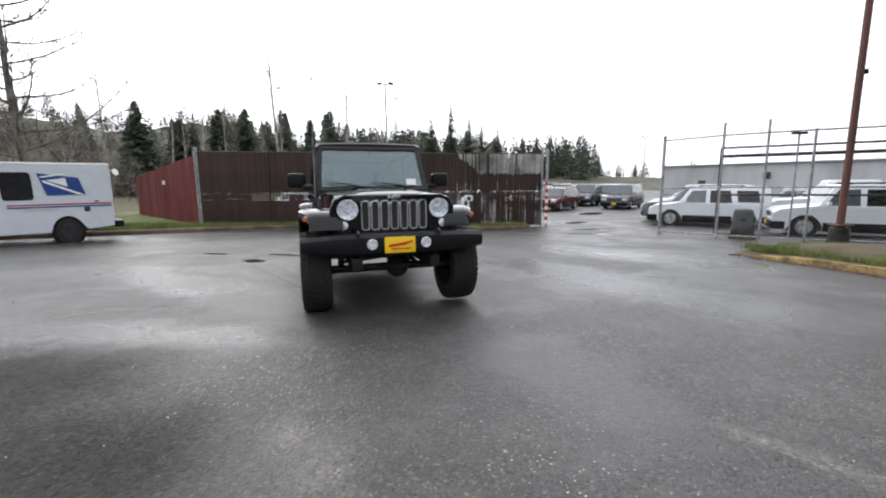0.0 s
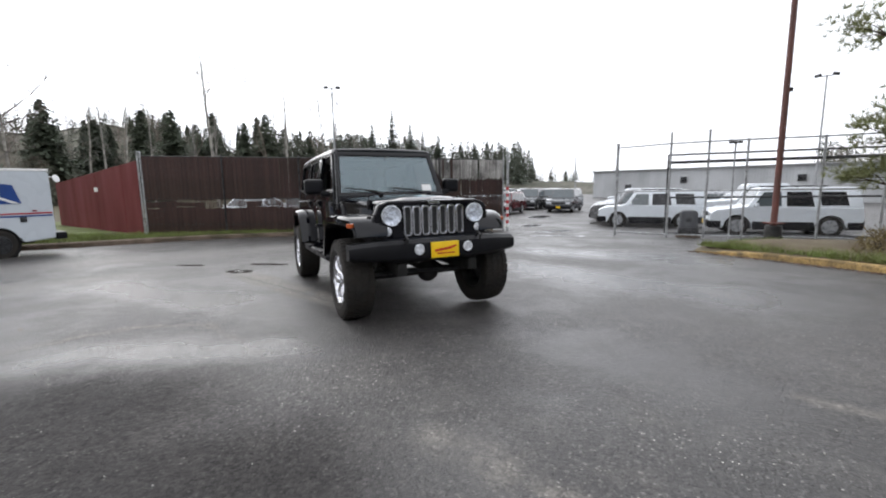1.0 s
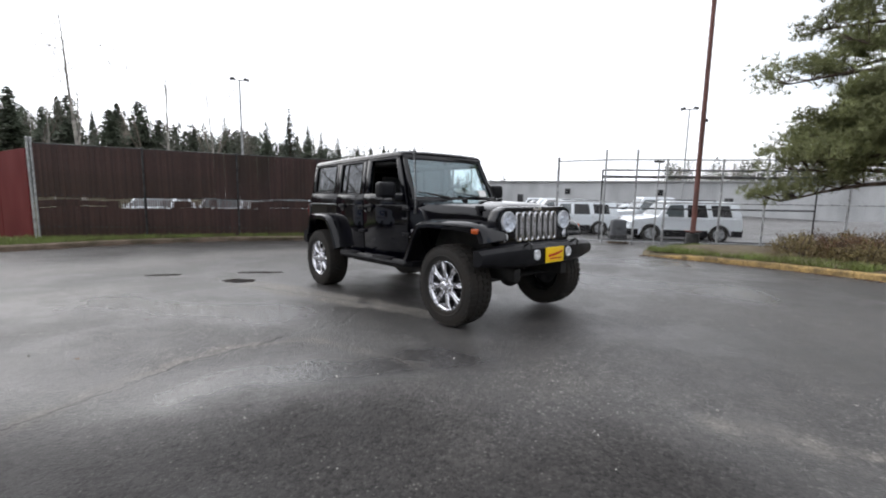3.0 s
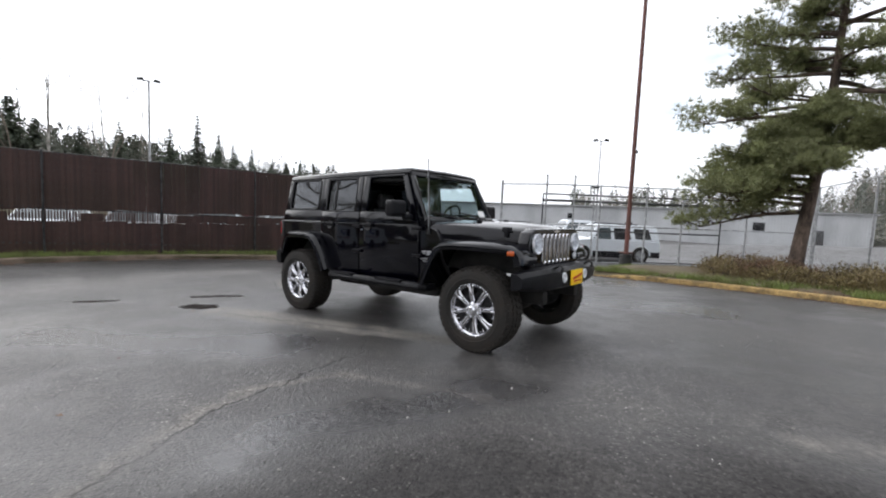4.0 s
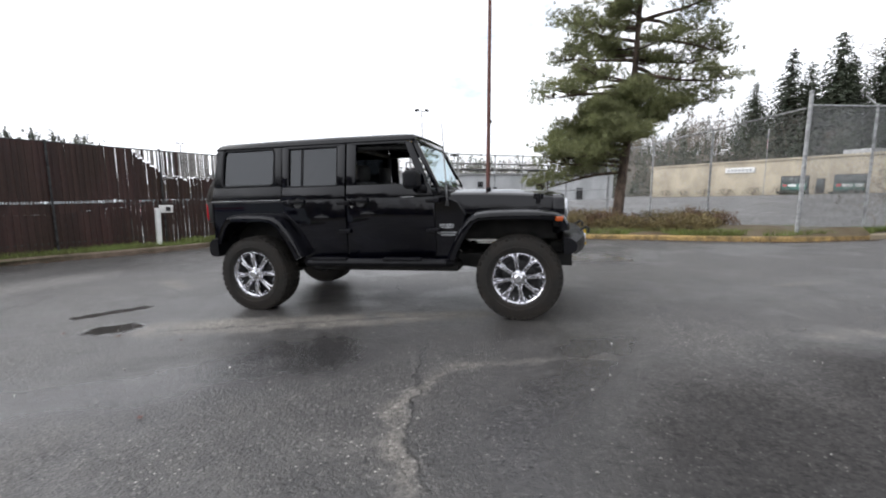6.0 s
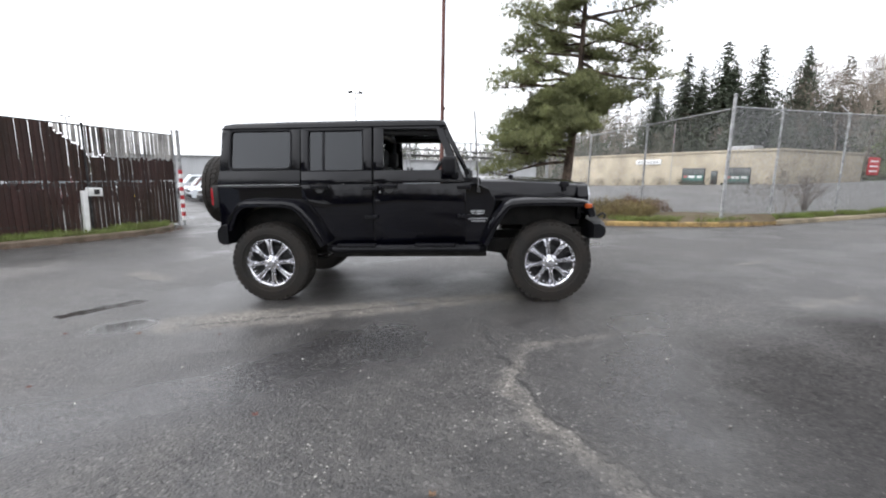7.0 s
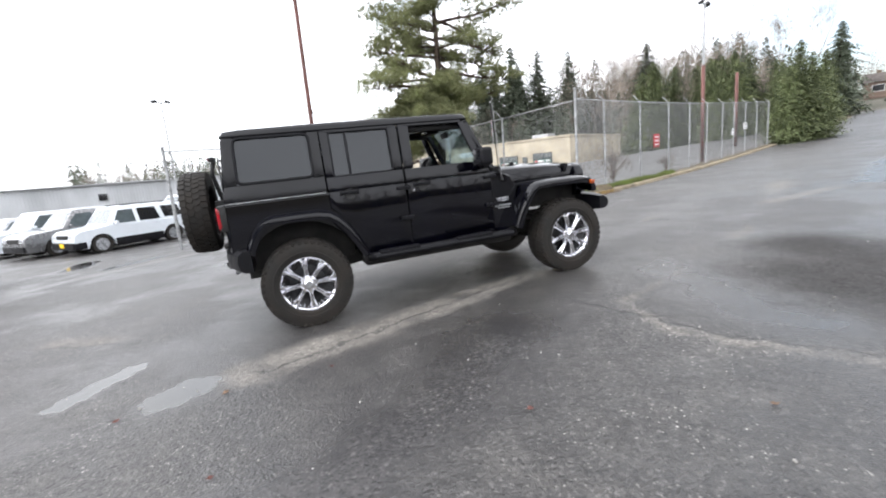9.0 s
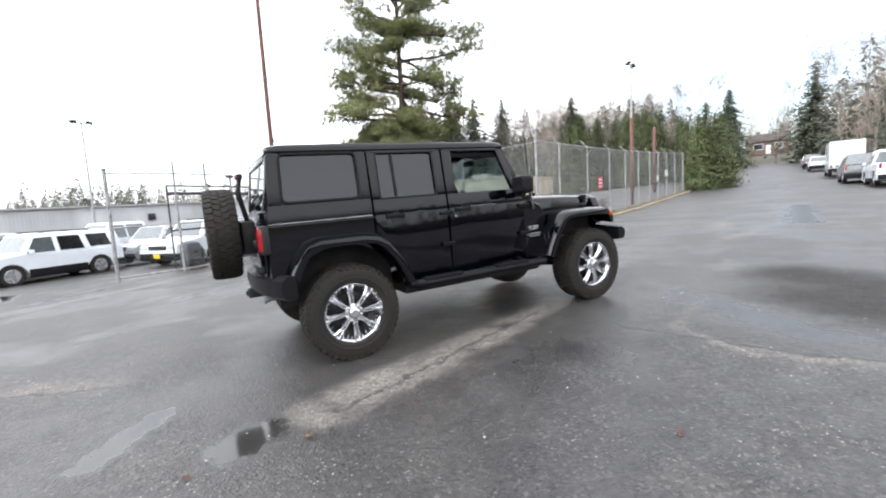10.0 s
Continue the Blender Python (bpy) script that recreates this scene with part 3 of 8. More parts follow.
def kerb(name, line, mat, label, width=0.16, high=0.14, gap=1.8, fade=0):
    """Kerb stones laid end to end along a line; the lawn or island lies to the right of it."""
    pts = resample(line, 0.3)
    k = thing(name, label, "kerb", kind="structure")
    per = max(2, int(gap / 0.3))
    rnd = random.Random(4)
    for s in range(0, len(pts) - 1, per):
        seg = pts[s:s + per + 1]
        if len(seg) < 2:
            continue
        lift, rows = rnd.uniform(-0.008, 0.008), []
        for i, p in enumerate(seg):
            d = (seg[min(i + 1, len(seg) - 1)] - seg[max(i - 1, 0)]).normalized()
            side = Vector((d.y, -d.x))
            q = p.copy()
            if i == 0:
                q = q + d * 0.008
            z = height(p.x, p.y)
            hi = high * min(1.0, 0.1 + (len(pts) - 1 - s - i) / fade) if fade else high
            prof = ((0.0, -0.1), (0.0, hi * 0.72), (0.03, hi), (width - 0.02, hi + 0.005), (width, hi - 0.02), (width, -0.1))
            rows.append([Vector((q.x + side.x * o, q.y + side.y * o, z + h + lift)) for o, h in prof])
        bm = B()
        rings(bm, rows)
        part("kerb_stone", bm, mat, k)
    return pts


LAWN_KERB = [(-16.6, 7.4), (-14.0, 10.6), (-12.2, 12.3), (-10.4, 13.6), (-8.5, 15.2), (-6.5, 16.1), (-4.5, 16.35), (-2.2, 16.0), (-0.2, 15.9), (0.9, 16.4), (1.5, 17.3)]
ISLE_KERB = [(4.98, 10.45), (5.12, 9.95), (5.6, 8.7), (6.1, 7.1), (6.35, 5.5), (6.6, 4.0), (7.15, 2.5), (8.2, 1.2)]
ROAD_KERB = [(8.2, 1.2), (9.7, -0.3), (12.4, -3.0), (16.0, -6.6), (20.0, -10.6), (25.0, -15.6), (30.0, -20.7), (36.0, -26.8), (44.0, -34.9), (60.0, -51.0)]
lawn_line = kerb("lawn_kerb", LAWN_KERB[::-1], M_KERB, "weathered brown stained concrete kerb along lawn", high=0.13)
isle_line = kerb("island_kerb", ISLE_KERB[::-1], M_YKERB, "worn yellow painted concrete kerb round planted island", high=0.12, fade=5)
road_line = kerb("road_kerb", ROAD_KERB[::-1], M_FADEDKERB, "faded yellow kerb running uphill beside fence", high=0.11)


def bed(name, line, back, mat, label, category, lift=0.10, mound=0.0, fade=0):
    """A strip of soil between a kerb line and a line behind it."""
    bm = B()
    n = len(line)
    bk = resample(back, 0.3)
    rows = []
    for i, p in enumerate(line):
        q = bk[round(i * (len(bk) - 1) / (n - 1))]
        row = []
        for k in range(9):
            t = k / 8
            v = p.lerp(q, t)
            bump = 0.05 * noise.noise(Vector((v.x * 0.9, v.y * 0.9, 3)))
            row.append(Vector((v.x, v.y, height(v.x, v.y) + (lift + mound * math.sin(math.pi * min(1, t * 1.15))) * (min(1.0, 0.1 + (n - 1 - i) / fade) if fade else 1.0) + bump * (0.3 + t))))
        rows.append(row)
    rings(bm, rows, closed=False, caps=False)
    return tagged(part(name, bm, mat, smooth=180), label, category, kind="structure")


bed("lawn", [p + Vector((0, 0)) for p in lawn_line], [(2.3, 18.2), (-4.0, 17.6), (-10.6, 16.6), (-14.5, 20.2), (-20, 25.5), (-24, 16), (-18, 9)], M_LAWN, "strip of short winter grass with bare soil", "lawn", lift=0.10)
bed("planted_island", isle_line, [(5.2, 10.7), (6.4, 11.6), (9.0, 11.4), (11.6, 10.6), (12.4, 8.0), (11.0, 6.0), (9.2, 4.2), (8.6, 1.6)][::-1], M_ISLE, "raised planting bed with soil and bark mulch", "planting bed", lift=0.10, mound=0.20, fade=6)
bed("road_verge", road_line, [(8.4, 2.2), (11.0, -0.2), (15.0, -4.2), (20.6, -9.8), (25.6, -14.9), (31.0, -20.2), (37.2, -26.2), (45.5, -34.0), (62.0, -49.6)][::-1], M_ISLE, "narrow grassy verge below the fence", "verge", lift=0.10)


# ---- fences ----
def post(bm, x, y, z0, z1, r=0.035, cap=True):
    tube(bm, [(x, y, z0), (x, y, z1)], r, 10)
    if cap:
        lathe(bm, [(r * 1.25, 0), (r * 1.2, 0.03), (0.0, 0.05)], Matrix.Translation((x, y, z1)) @ Euler((radians(90), 0, 0)).to_matrix().to_4x4(), 10)


def chain_link(bm, a, b, za, zb, h, pitch=0.075, r=0.0016):
    """Diagonal wires between two posts, as thin flat strips."""
    a, b = Vector(a), Vector(b)
    d = b - a
    ln = d.length
    d.normalize()
    side = Vector((-d.y, d.x))
    n = int((ln + h) / pitch)
    for sgn in (1, -1):
        for k in range(n):
            s0 = k * pitch - h
            p0, p1 = max(0, s0), min(ln, s0 + h)
            if p1 - p0 < 0.03:
                continue
            z0, z1 = p0 - s0, p1 - s0
            if sgn < 0:
                z0, z1 = h - z0, h - z1
            c = []
            for p, z in ((p0, z0), (p1, z1)):
                base = za + (zb - za) * p / ln
                c.append(Vector((a.x + d.x * p + side.x * 0.004 * sgn, a.y + d.y * p + side.y * 0.004 * sgn, base + z)))
            up = Vector((0, 0, r * 1.4))
            bm.faces.new([bm.verts.new(v) for v in (c[0] - up, c[1] - up, c[1] + up, c[0] + up)])


def fence_run(name, pts, high, label, arms=True, mesh=True, rails=(1.0,), tall=(), mid_pitch=0.075, base_lift=0.1, wire=0.0026):
    f = thing(name, label, "fence", Matrix.Translation((pts[0][0], pts[0][1], height(*pts[0]))), kind="structure")
    inv = f.matrix_world.inverted()
    for i, (x, y) in enumerate(pts):
        z = height(x, y)
        if i == 0 and name == "lot_fence":
            continue
        bm = B()
        post(bm, x, y, z, z + high + base_lift + (tall[i] if i < len(tall) else 0), 0.045 if i in (0, len(pts) - 1) else 0.032)
        if arms and i:
            tube(bm, [(x, y, z + high + base_lift), (x + 0.20, y + 0.20, z + high + base_lift + 0.30)], 0.016, 6)
        bm.transform(inv)
        part("post", bm, M_STEEL, f)
    for i in range(len(pts) - 1):
        (x0, y0), (x1, y1) = pts[i], pts[i + 1]
        z0, z1 = height(x0, y0) + base_lift, height(x1, y1) + base_lift
        for r in rails:
            bm = B()
            tube(bm, [(x0, y0, z0 + high * r), (x1, y1, z1 + high * r)], 0.022, 8)
            bm.transform(inv)
            part("rail", bm, M_STEEL, f)
        if mesh:
            bm = B()
            chain_link(bm, (x0, y0), (x1, y1), z0, z1, high - 0.03, mid_pitch, wire)
            bm.transform(inv)
            part("wire_mesh", bm, M_STEEL, f, smooth=0)
    return f


road_posts = [(RC.x + RD.x * s, RC.y + RD.y * s) for s in (0, 1.95, 4.95, 7.95, 10.6, 13.2, 15.9, 18.2, 20.75, 23.65, 27.0)]
fence_run("roadside_fence", road_posts, 3.1, "galvanised chain-link fence with angled barb arms beside road", tall=(0.3,), wire=0.0052)
fence_run("lot_fence", [(RC.x + 0.05, RC.y + 0.08), (10.2, 4.74), (12.9, 6.9), (15.4, 9.2)], 3.05, "tall chain-link fence beside the pine tree", wire=0.0018)
yard_posts = [(5.26, 15.07), (6.35, 13.87), (7.2, 13.35), (8.05, 12.9), (9.7, 12.2), (10.8, 11.5), (13.0, 10.4), (15.4, 9.25)]
fence_run("yard_fence", yard_posts, 2.86, "chain-link yard fence with several steel pipe rails", arms=False, rails=(1.0, 0.5, 0.03), tall=(0.1, 0.30, 0.30), base_lift=0.02, wire=0.0008)

# sliding gate parked behind the yard fence
gate = thing("sliding_gate", "open sliding steel pipe gate parked behind fence", "gate", Matrix.Translation((6.5, 14.2, height(6.5, 14.2))))
ginv = gate.matrix_world.inverted()
g0, g1 = Vector((6.45, 14.15)), Vector((12.6, 11.1))
for zz, rr in ((0.12, 0.03), (1.25, 0.028), (2.33, 0.045), (2.56, 0.028)):
    bm = B()
    tube(bm, [(g0.x, g0.y, height(*g0) + zz), (g1.x, g1.y, height(*g1) + zz)], rr, 8)
    bm.transform(ginv)
    part("gate_rail", bm, M_DARKSTEEL, gate)
for k in range(2):
    p = g0.lerp(g1, k)
    bm = B()
    tube(bm, [(p.x, p.y, height(*p) + 0.1), (p.x, p.y, height(*p) + 2.56)], 0.025, 8)
    bm.transform(ginv)
    part("gate_upright", bm, M_DARKSTEEL, gate)


# slatted fence in brown: upper and lower bands with a see-through strip
def slat_fence():
    a, b = Vector((-10.57, 16.25)), Vector((1.97, 17.7))
    f = thing("slatted_fence", "dark brown slatted chain-link fence with see-through middle strip", "fence", Matrix.Translation((a.x, a.y, height(*a))), kind="structure")
    inv = f.matrix_world.inverted()
    d = (b - a)
    ln = d.length
    d.normalize()
    yaw = math.atan2(d.y, d.x)
    rnd = random.Random(11)

    def top(s):
        return 2.50 - 0.16 * s / ln

    n = int(ln / 0.060)
    shared = {}

    def slat(s, z0, z1, mat, tilt=0.0, w=0.0595, back=0.0):
        key = (round((z1 - z0) * 20), mat.name, w)
        if key not in shared:
            bm = B()
            bx(bm, (0, 0, 0), (w, 0.012, round((z1 - z0) * 20) / 20), 0.003, seg=1)
            me = bpy.data.meshes.new("slat")
            bm.to_mesh(me)
            bm.free()
            me.materials.append(mat)
            shared[key] = me
        ob = new("slat", shared[key])
        ob.parent = f
        p = a + d * s + Vector((-d.y, d.x)) * back
        ob.matrix_basis = inv @ Matrix.Translation((p.x, p.y, (z0 + z1) / 2)) @ Euler((0, tilt, yaw)).to_matrix().to_4x4()
        return ob

    rest = {M_SLAT: B(), M_SLATPALE: B()}
    made = 0
    for k in range(n):
        s = (k + 0.5) * ln / n
        p = a + d * s
        g = height(p.x, p.y) + 0.08
        torn = s > ln - 3.4          # towards the gate the upper slats are pale and thin
        gapz = 1.02 + 0.04 * noise.noise(Vector((s * 0.8, 0, 0)))
        gaplo = 0.74 + 0.12 * noise.noise(Vector((s * 0.5, 5, 0)))
        j = rnd.uniform(-0.012, 0.012)
        todo = []
        if torn:
            todo.append((g, 0.98 + j * 3, M_SLAT, 0.0595 if rnd.random() < 0.9 else 0.04))
            edge = 1.60 + 0.85 * max(0.0, 1 - (s - (ln - 3.4)) / 1.1) + j * 5
            todo.append((1.0, min(edge, top(s)), M_SLAT, 0.062 if rnd.random() < 0.9 else 0.04))
            if edge < top(s) - 0.1 and rnd.random() < 0.96:
                todo.append((edge + 0.03, top(s), M_SLATPALE if rnd.random() < 0.93 else M_SLAT, rnd.choice((0.044, 0.050, 0.054))))
        else:
            todo.append((gapz, top(s) + j, M_SLAT, 0.066))
            todo.append((g, gaplo + j, M_SLAT, 0.066))
            ragged = noise.noise(Vector((s * 0.55, 9, 0))) > 0.02      # stretches where the slats have slipped further
            todo.append((gaplo, gapz - 0.06, M_SLAT, rnd.choice((0.034, 0.040, 0.050)) if ragged else 0.066))
            todo.append((gapz - 0.06, gapz, M_SLAT, rnd.choice((0.016, 0.022, 0.030))))
        for z0, z1, mt, w in todo:
            if made < 290:
                slat(s, z0, z1, mt, rnd.uniform(-0.006, 0.006), w, 0.014 * (k % 2))
                made += 1
            else:
                m = Matrix.Translation((p.x - d.y * 0.014 * (k % 2), p.y + d.x * 0.014 * (k % 2), 0)) @ Euler((0, rnd.uniform(-0.006, 0.006), yaw)).to_matrix().to_4x4()
                bx(rest[mt], (0, 0, (z0 + z1) / 2), (w, 0.012, z1 - z0), m=m)
    for mt, bmr in rest.items():
        bmr.transform(inv)
        tagged(part("slats", bmr, mt, f, "slats further along", smooth=0), kind="stuff")
    for k in range(6):
        p = a + d * (ln * k / 5)
        bm = B()
        q = p - Vector((-d.y, d.x)) * 0.05 if 0 < k < 5 else p
        post(bm, q.x, q.y, height(*q), top(ln * k / 5) + (0.12 if k in (0, 5) else 0.02), 0.03 if k in (0, 5) else 0.025)
        bm.transform(inv)
        part("post", bm, M_STEEL if k in (0, 5) else M_DARKSTEEL, f)
    for zf in (1.0, 0.42, 0.05):
        bm = B()
        tube(bm, [(a.x, a.y + 0.02, 0.1 + (top(0) - 0.1) * zf), (b.x, b.y + 0.02, -0.25 + (top(ln) + 0.25) * zf)], 0.02, 8)
        bm.transform(inv)
        part("rail", bm, M_DARKSTEEL, f)
    bm = B()
    chain_link(bm, a - Vector((-d.y, d.x)) * 0.02, b - Vector((-d.y, d.x)) * 0.02, 0.02, -0.34, 2.5, 0.09, 0.0015)
    bm.transform(inv)
    part("wire_mesh", bm, M_DARKSTEEL, f, smooth=0)
    return a, b, d


fa, fb, fd = slat_fence()

# gate post with red and white bands
gp = thing("banded_gate_post", "steel gate post wrapped in red and white reflective bands", "gate post", Matrix.Translation((2.15, 17.72, height(2.15, 17.72))))
bm = B()
tube(bm, [(0, 0, 0), (0, 0, 2.9)], 0.05, 12)
part("pole", bm, M_STEEL, gp)
for k in range(12):
    bm = B()
    tube(bm, [(0, 0, 0.15 + k * 0.13), (0, 0, 0.15 + k * 0.13 + 0.125)], 0.056, 12)
    part("band", bm, M_REDSTRIPE if k % 2 else M_WHITETRIM, gp, "red band" if k % 2 else "white band")

# the gate's motor box on its footing
gm = thing("gate_motor", "dark grey plastic gate motor cabinet on a concrete footing", "gate motor", Matrix.Translation((7.12, 13.98, height(7.12, 13.98))) @ Euler((0, 0, radians(-28))).to_matrix().to_4x4())
bm = B()
bx(bm, (0, 0, 0.03), (0.66, 0.56, 0.10), 0.02)
part("footing", bm, M_KERB, gm)
bm = B()
bx(bm, (0, 0, 0.20), (0.56, 0.44, 0.24), 0.03)
part("base", bm, M_DARKSTEEL, gm)
bm = B()
rings(bm, [[Vector((sx * w, sy * d, z)) for sx, sy in ((-1, -0.8), (-0.8, -1), (0.8, -1), (1, -0.8), (1, 0.8), (0.8, 1), (-0.8, 1), (-1, 0.8))] for z, w, d in ((0.32, 0.25, 0.20), (0.74, 0.24, 0.19), (0.82, 0.21, 0.16), (0.85, 0.14, 0.10))])
part("cover", bm, M_MOTOR, gm, "weathered dark grey cover")
bm = B()
bx(bm, (0.0, -0.203, 0.55), (0.14, 0.012, 0.09), 0.003)
part("hatch", bm, M_DARKSTEEL, gm)

# white post with a keypad box
kp = thing("keypad_post", "white steel post with a keypad box on top", "keypad post", Matrix.Translation((-1.0, 16.7, height(-1.0, 16.7) + 0.1)) @ Euler((0, 0.03, 0)).to_matrix().to_4x4())
bm = B()
bx(bm, (0, 0, 0.5), (0.11, 0.11, 1.05), 0.012)
part("stem", bm, M_WHITETRIM, kp)
bm = B()
bx(bm, (0.20, -0.03, 1.0), (0.30, 0.16, 0.20), 0.02)
part("box", bm, M_WHITETRIM, kp)
bm = B()
bx(bm, (0.22, -0.115, 1.0), (0.12, 0.012, 0.12), 0.006)
part("keypad", bm, M_DARKSTEEL, kp)


# solid red fence running back behind the van
def red_fence():
    a, b = Vector((-10.72, 16.28)), Vector((-18.4, 22.9))
    f = thing("red_panel_fence", "dark red painted solid panel fence", "fence", Matrix.Translation((a.x, a.y, height(*a))), kind="structure")
    inv = f.matrix_world.inverted()
    d = b - a
    ln = d.length
    yaw = math.atan2(d.y, d.x)
    n = 7
    for k in range(n):
        s0, s1 = ln * k / n, ln * (k + 1) / n
        p = a + d * ((k + 0.5) / n)
        t0 = (k + 0.5) / n
        zt, zb = 2.36 - 0.62 * t0, -0.30 - 0.42 * t0
        m = inv @ Matrix.Translation((p.x, p.y, 0)) @ Euler((0, 0, yaw)).to_matrix().to_4x4()
        bm = B()
        w = (s1 - s0)
        sl = 0.62 / ln * w / 2
        prism(bm, [(-w / 2 + 0.004, zb), (w / 2 - 0.004, zb), (w / 2 - 0.004, zt - sl), (-w / 2 + 0.004, zt + sl)], -0.02, 0.02 + 0.006 * (k % 2), 0.004, m, 1)
        part("panel", bm, M_FENCE_RED, f)
    bm = B()
    post(bm, a.x + 0.08, a.y - 0.06, height(*a), 2.62, 0.032)
    bm.transform(inv)
    part("end_post", bm, M_STEEL, f)
    p = a + d * 0.42
    bm = B()
    bx(bm, (p.x - 0.03, p.y - 0.05, 1.42), (0.14, 0.02, 0.17), 0.004, Matrix.Identity(4))
    bm.transform(inv)
    part("notice", bm, M_WHITETRIM, f, "small white notice")


red_fence()


# ---- buildings ----
def warehouse():
    a, b = Vector((28.0, 71.0)), Vector((63.0, 21.0))
    d = (b - a).normalized()
    ln = (b - a).length
    yaw = math.atan2(d.y, d.x)
    z0 = -0.95
    w = thing("warehouse", "long low white metal-clad warehouse", "building", Matrix.Translation((a.x, a.y, z0)) @ Euler((0, 0, yaw)).to_matrix().to_4x4())
    hh = 4.15
    # ribbed cladding sheets; x along, the yard at -y
    sheets = 24
    for k in range(sheets):
        bm = B()
        x0, x1 = ln * k / sheets, ln * (k + 1) / sheets
        prof, x = [], x0
        while x < x1 - 1e-4:
            prof += [(x, 0.0), (x + 0.18, 0.0), (x + 0.21, -0.018), (x + 0.27, -0.018), (x + 0.30, 0.0)]
            x += 0.32
        prof = [(min(px, x1 - 0.004), py) for px, py in prof]
        rows = [[Vector((px, py, z)) for px, py in prof] for z in (-1.2, hh)]
        rings(bm, rows, closed=False, caps=False)
        part("cladding_sheet", bm, M_BUILD, w, smooth=0)
    bm = B()
    bx(bm, (ln / 2, 9.2, hh / 2), (ln, 18, hh - 0.02))
    part("wall", bm, M_BUILD, w)
    bm = B()
    prism(bm, [(-0.3, hh), (ln + 0.3, hh), (ln + 0.3, hh + 0.16), (-0.3, hh + 0.16)], -0.35, 18.4, 0.02)
    part("roof", bm, M_STEEL, w)
    for x, wd, zz, ht in ((6, 1.0, 1.05, 2.1), (14, 0.8, 2.7, 0.8), (27, 0.8, 2.7, 0.75), (35, 0.9, 1.05, 2.1), (41, 0.8, 2.7, 0.8), (50, 1.2, 2.3, 1.0), (56, 0.9, 1.05, 2.1)):
        win = ht < 2
        bm = B()
        bx(bm, (x, -0.06, zz), (wd + 0.16, 0.10, ht + 0.16), 0.01)
        fr = part("window_frame" if win else "door_frame", bm, M_STEEL, w)
        bm = B()
        bx(bm, (x, -0.115, zz), (wd, 0.03, ht), 0.005)
        part("pane" if win else "door", bm, M_DARKWIN if win else M_DARKSTEEL, fr)


warehouse()


def store():
    c = Vector((38.3, -5.0))
    e = Vector((55.5, 14.5))
    d = (e - c).normalized()
    ln = (e - c).length
    yaw = math.atan2(d.y, d.x)
    z0 = 0.92
    hh = 2.75
    s = thing("store", "long low beige block store with green shopfronts", "building", Matrix.Translation((c.x, c.y, z0)) @ Euler((0, 0, yaw)).to_matrix().to_4x4())
    # x along the front, the lot at +y
    dep = 13
    bm = B()
    bx(bm, (ln / 2, -dep / 2, hh / 2 - 0.6), (ln, dep, hh + 1.2), 0.02)
    part("wall", bm, M_STORE, s)
    bm = B()
    bx(bm, (ln / 2, -dep / 2, hh + 0.06), (ln + 0.24, dep + 0.24, 0.18), 0.02)
    part("parapet", bm, M_STORE, s)
    bm = B()
    bx(bm, (6.5, -6, hh + 0.55), (2.2, 1.6, 0.6), 0.03)
    part("roof_unit", bm, M_STEEL, s, "grey rooftop air unit")
    bm = B()
    bx(bm, (13.05, 0.08, 1.98), (3.3, 0.10, 0.52), 0.01)
    sg = part("shop_sign", bm, M_WHITETRIM, s, "long white shop sign")
    for k in range(7):
        bm = B()
        bx(bm, (11.85 + k * 0.40, 0.135, 1.98), (0.28, 0.012, 0.2))
        part("letter_bar", bm, M_STEEL, sg)
    for x, wd, hi in ((3.22, 2.30, 1.34), (5.40, 0.62, 1.05), (7.55, 2.42, 1.30)):
        bm = B()
        bx(bm, (x, 0.02, hi / 2 - 0.1), (wd, 0.12, hi + 0.2), 0.01)
        fr = part("shopfront", bm, M_DARKSTEEL, s)
        for q in ((-0.25, 0.25) if wd > 1 else (0,)):
            bm = B()
            bx(bm, (x + q * wd, 0.085, hi * 0.52 - 0.08), (wd * (0.46 if wd > 1 else 0.8), 0.03, hi * 0.9), 0.005)
            part("pane", bm, M_SHOPWIN, fr)
        if wd < 1:
            continue
        bm = B()
        bx(bm, (x, 0.11, 0.36), (wd * 0.9, 0.02, 0.52))
        part("window_poster", bm, M_AWNING, fr, "green poster strip")
        for q, pw, mt in ((-0.30, 0.5, M_WHITETRIM), (0.05, 0.7, M_WHITETRIM), (0.32, 0.35, M_SIGNRED)):
            bm = B()
            bx(bm, (x + q * wd, 0.13, 0.46), (pw, 0.02, 0.22))
            part("window_poster", bm, mt, fr, "small pale poster" if mt is M_WHITETRIM else "small red poster")
        bm = B()
        bx(bm, (x, 0.20, -0.16), (wd * 1.1, 0.4, 0.24), 0.05)
        part("planter", bm, M_HEDGE, s, "low dark planting under the window")


store()


# ---- the black four-door off-road car ----
JEEP = Matrix.Translation((-2.031, 7.079, -0.040)) @ Euler((0, radians(-1.557), radians(-67.81)), "XYZ").to_matrix().to_4x4()
TURN90 = Euler((0, 0, radians(90))).to_matrix().to_4x4()      # (x, z) outlines become (y, z), pushed along -x


def nose(x):
    """The body draws in towards the cowl."""
    return 1.0 - 0.052 * smooth(0.25, 0.80, x)


def flank(z):
    """Half-width of the body's side at a height."""
    if z < 0.75:
        return 0.768 - (0.75 - z) * 0.10
    return 0.768 if z < 1.25 else 0.768 - (z - 1.25) * 0.155


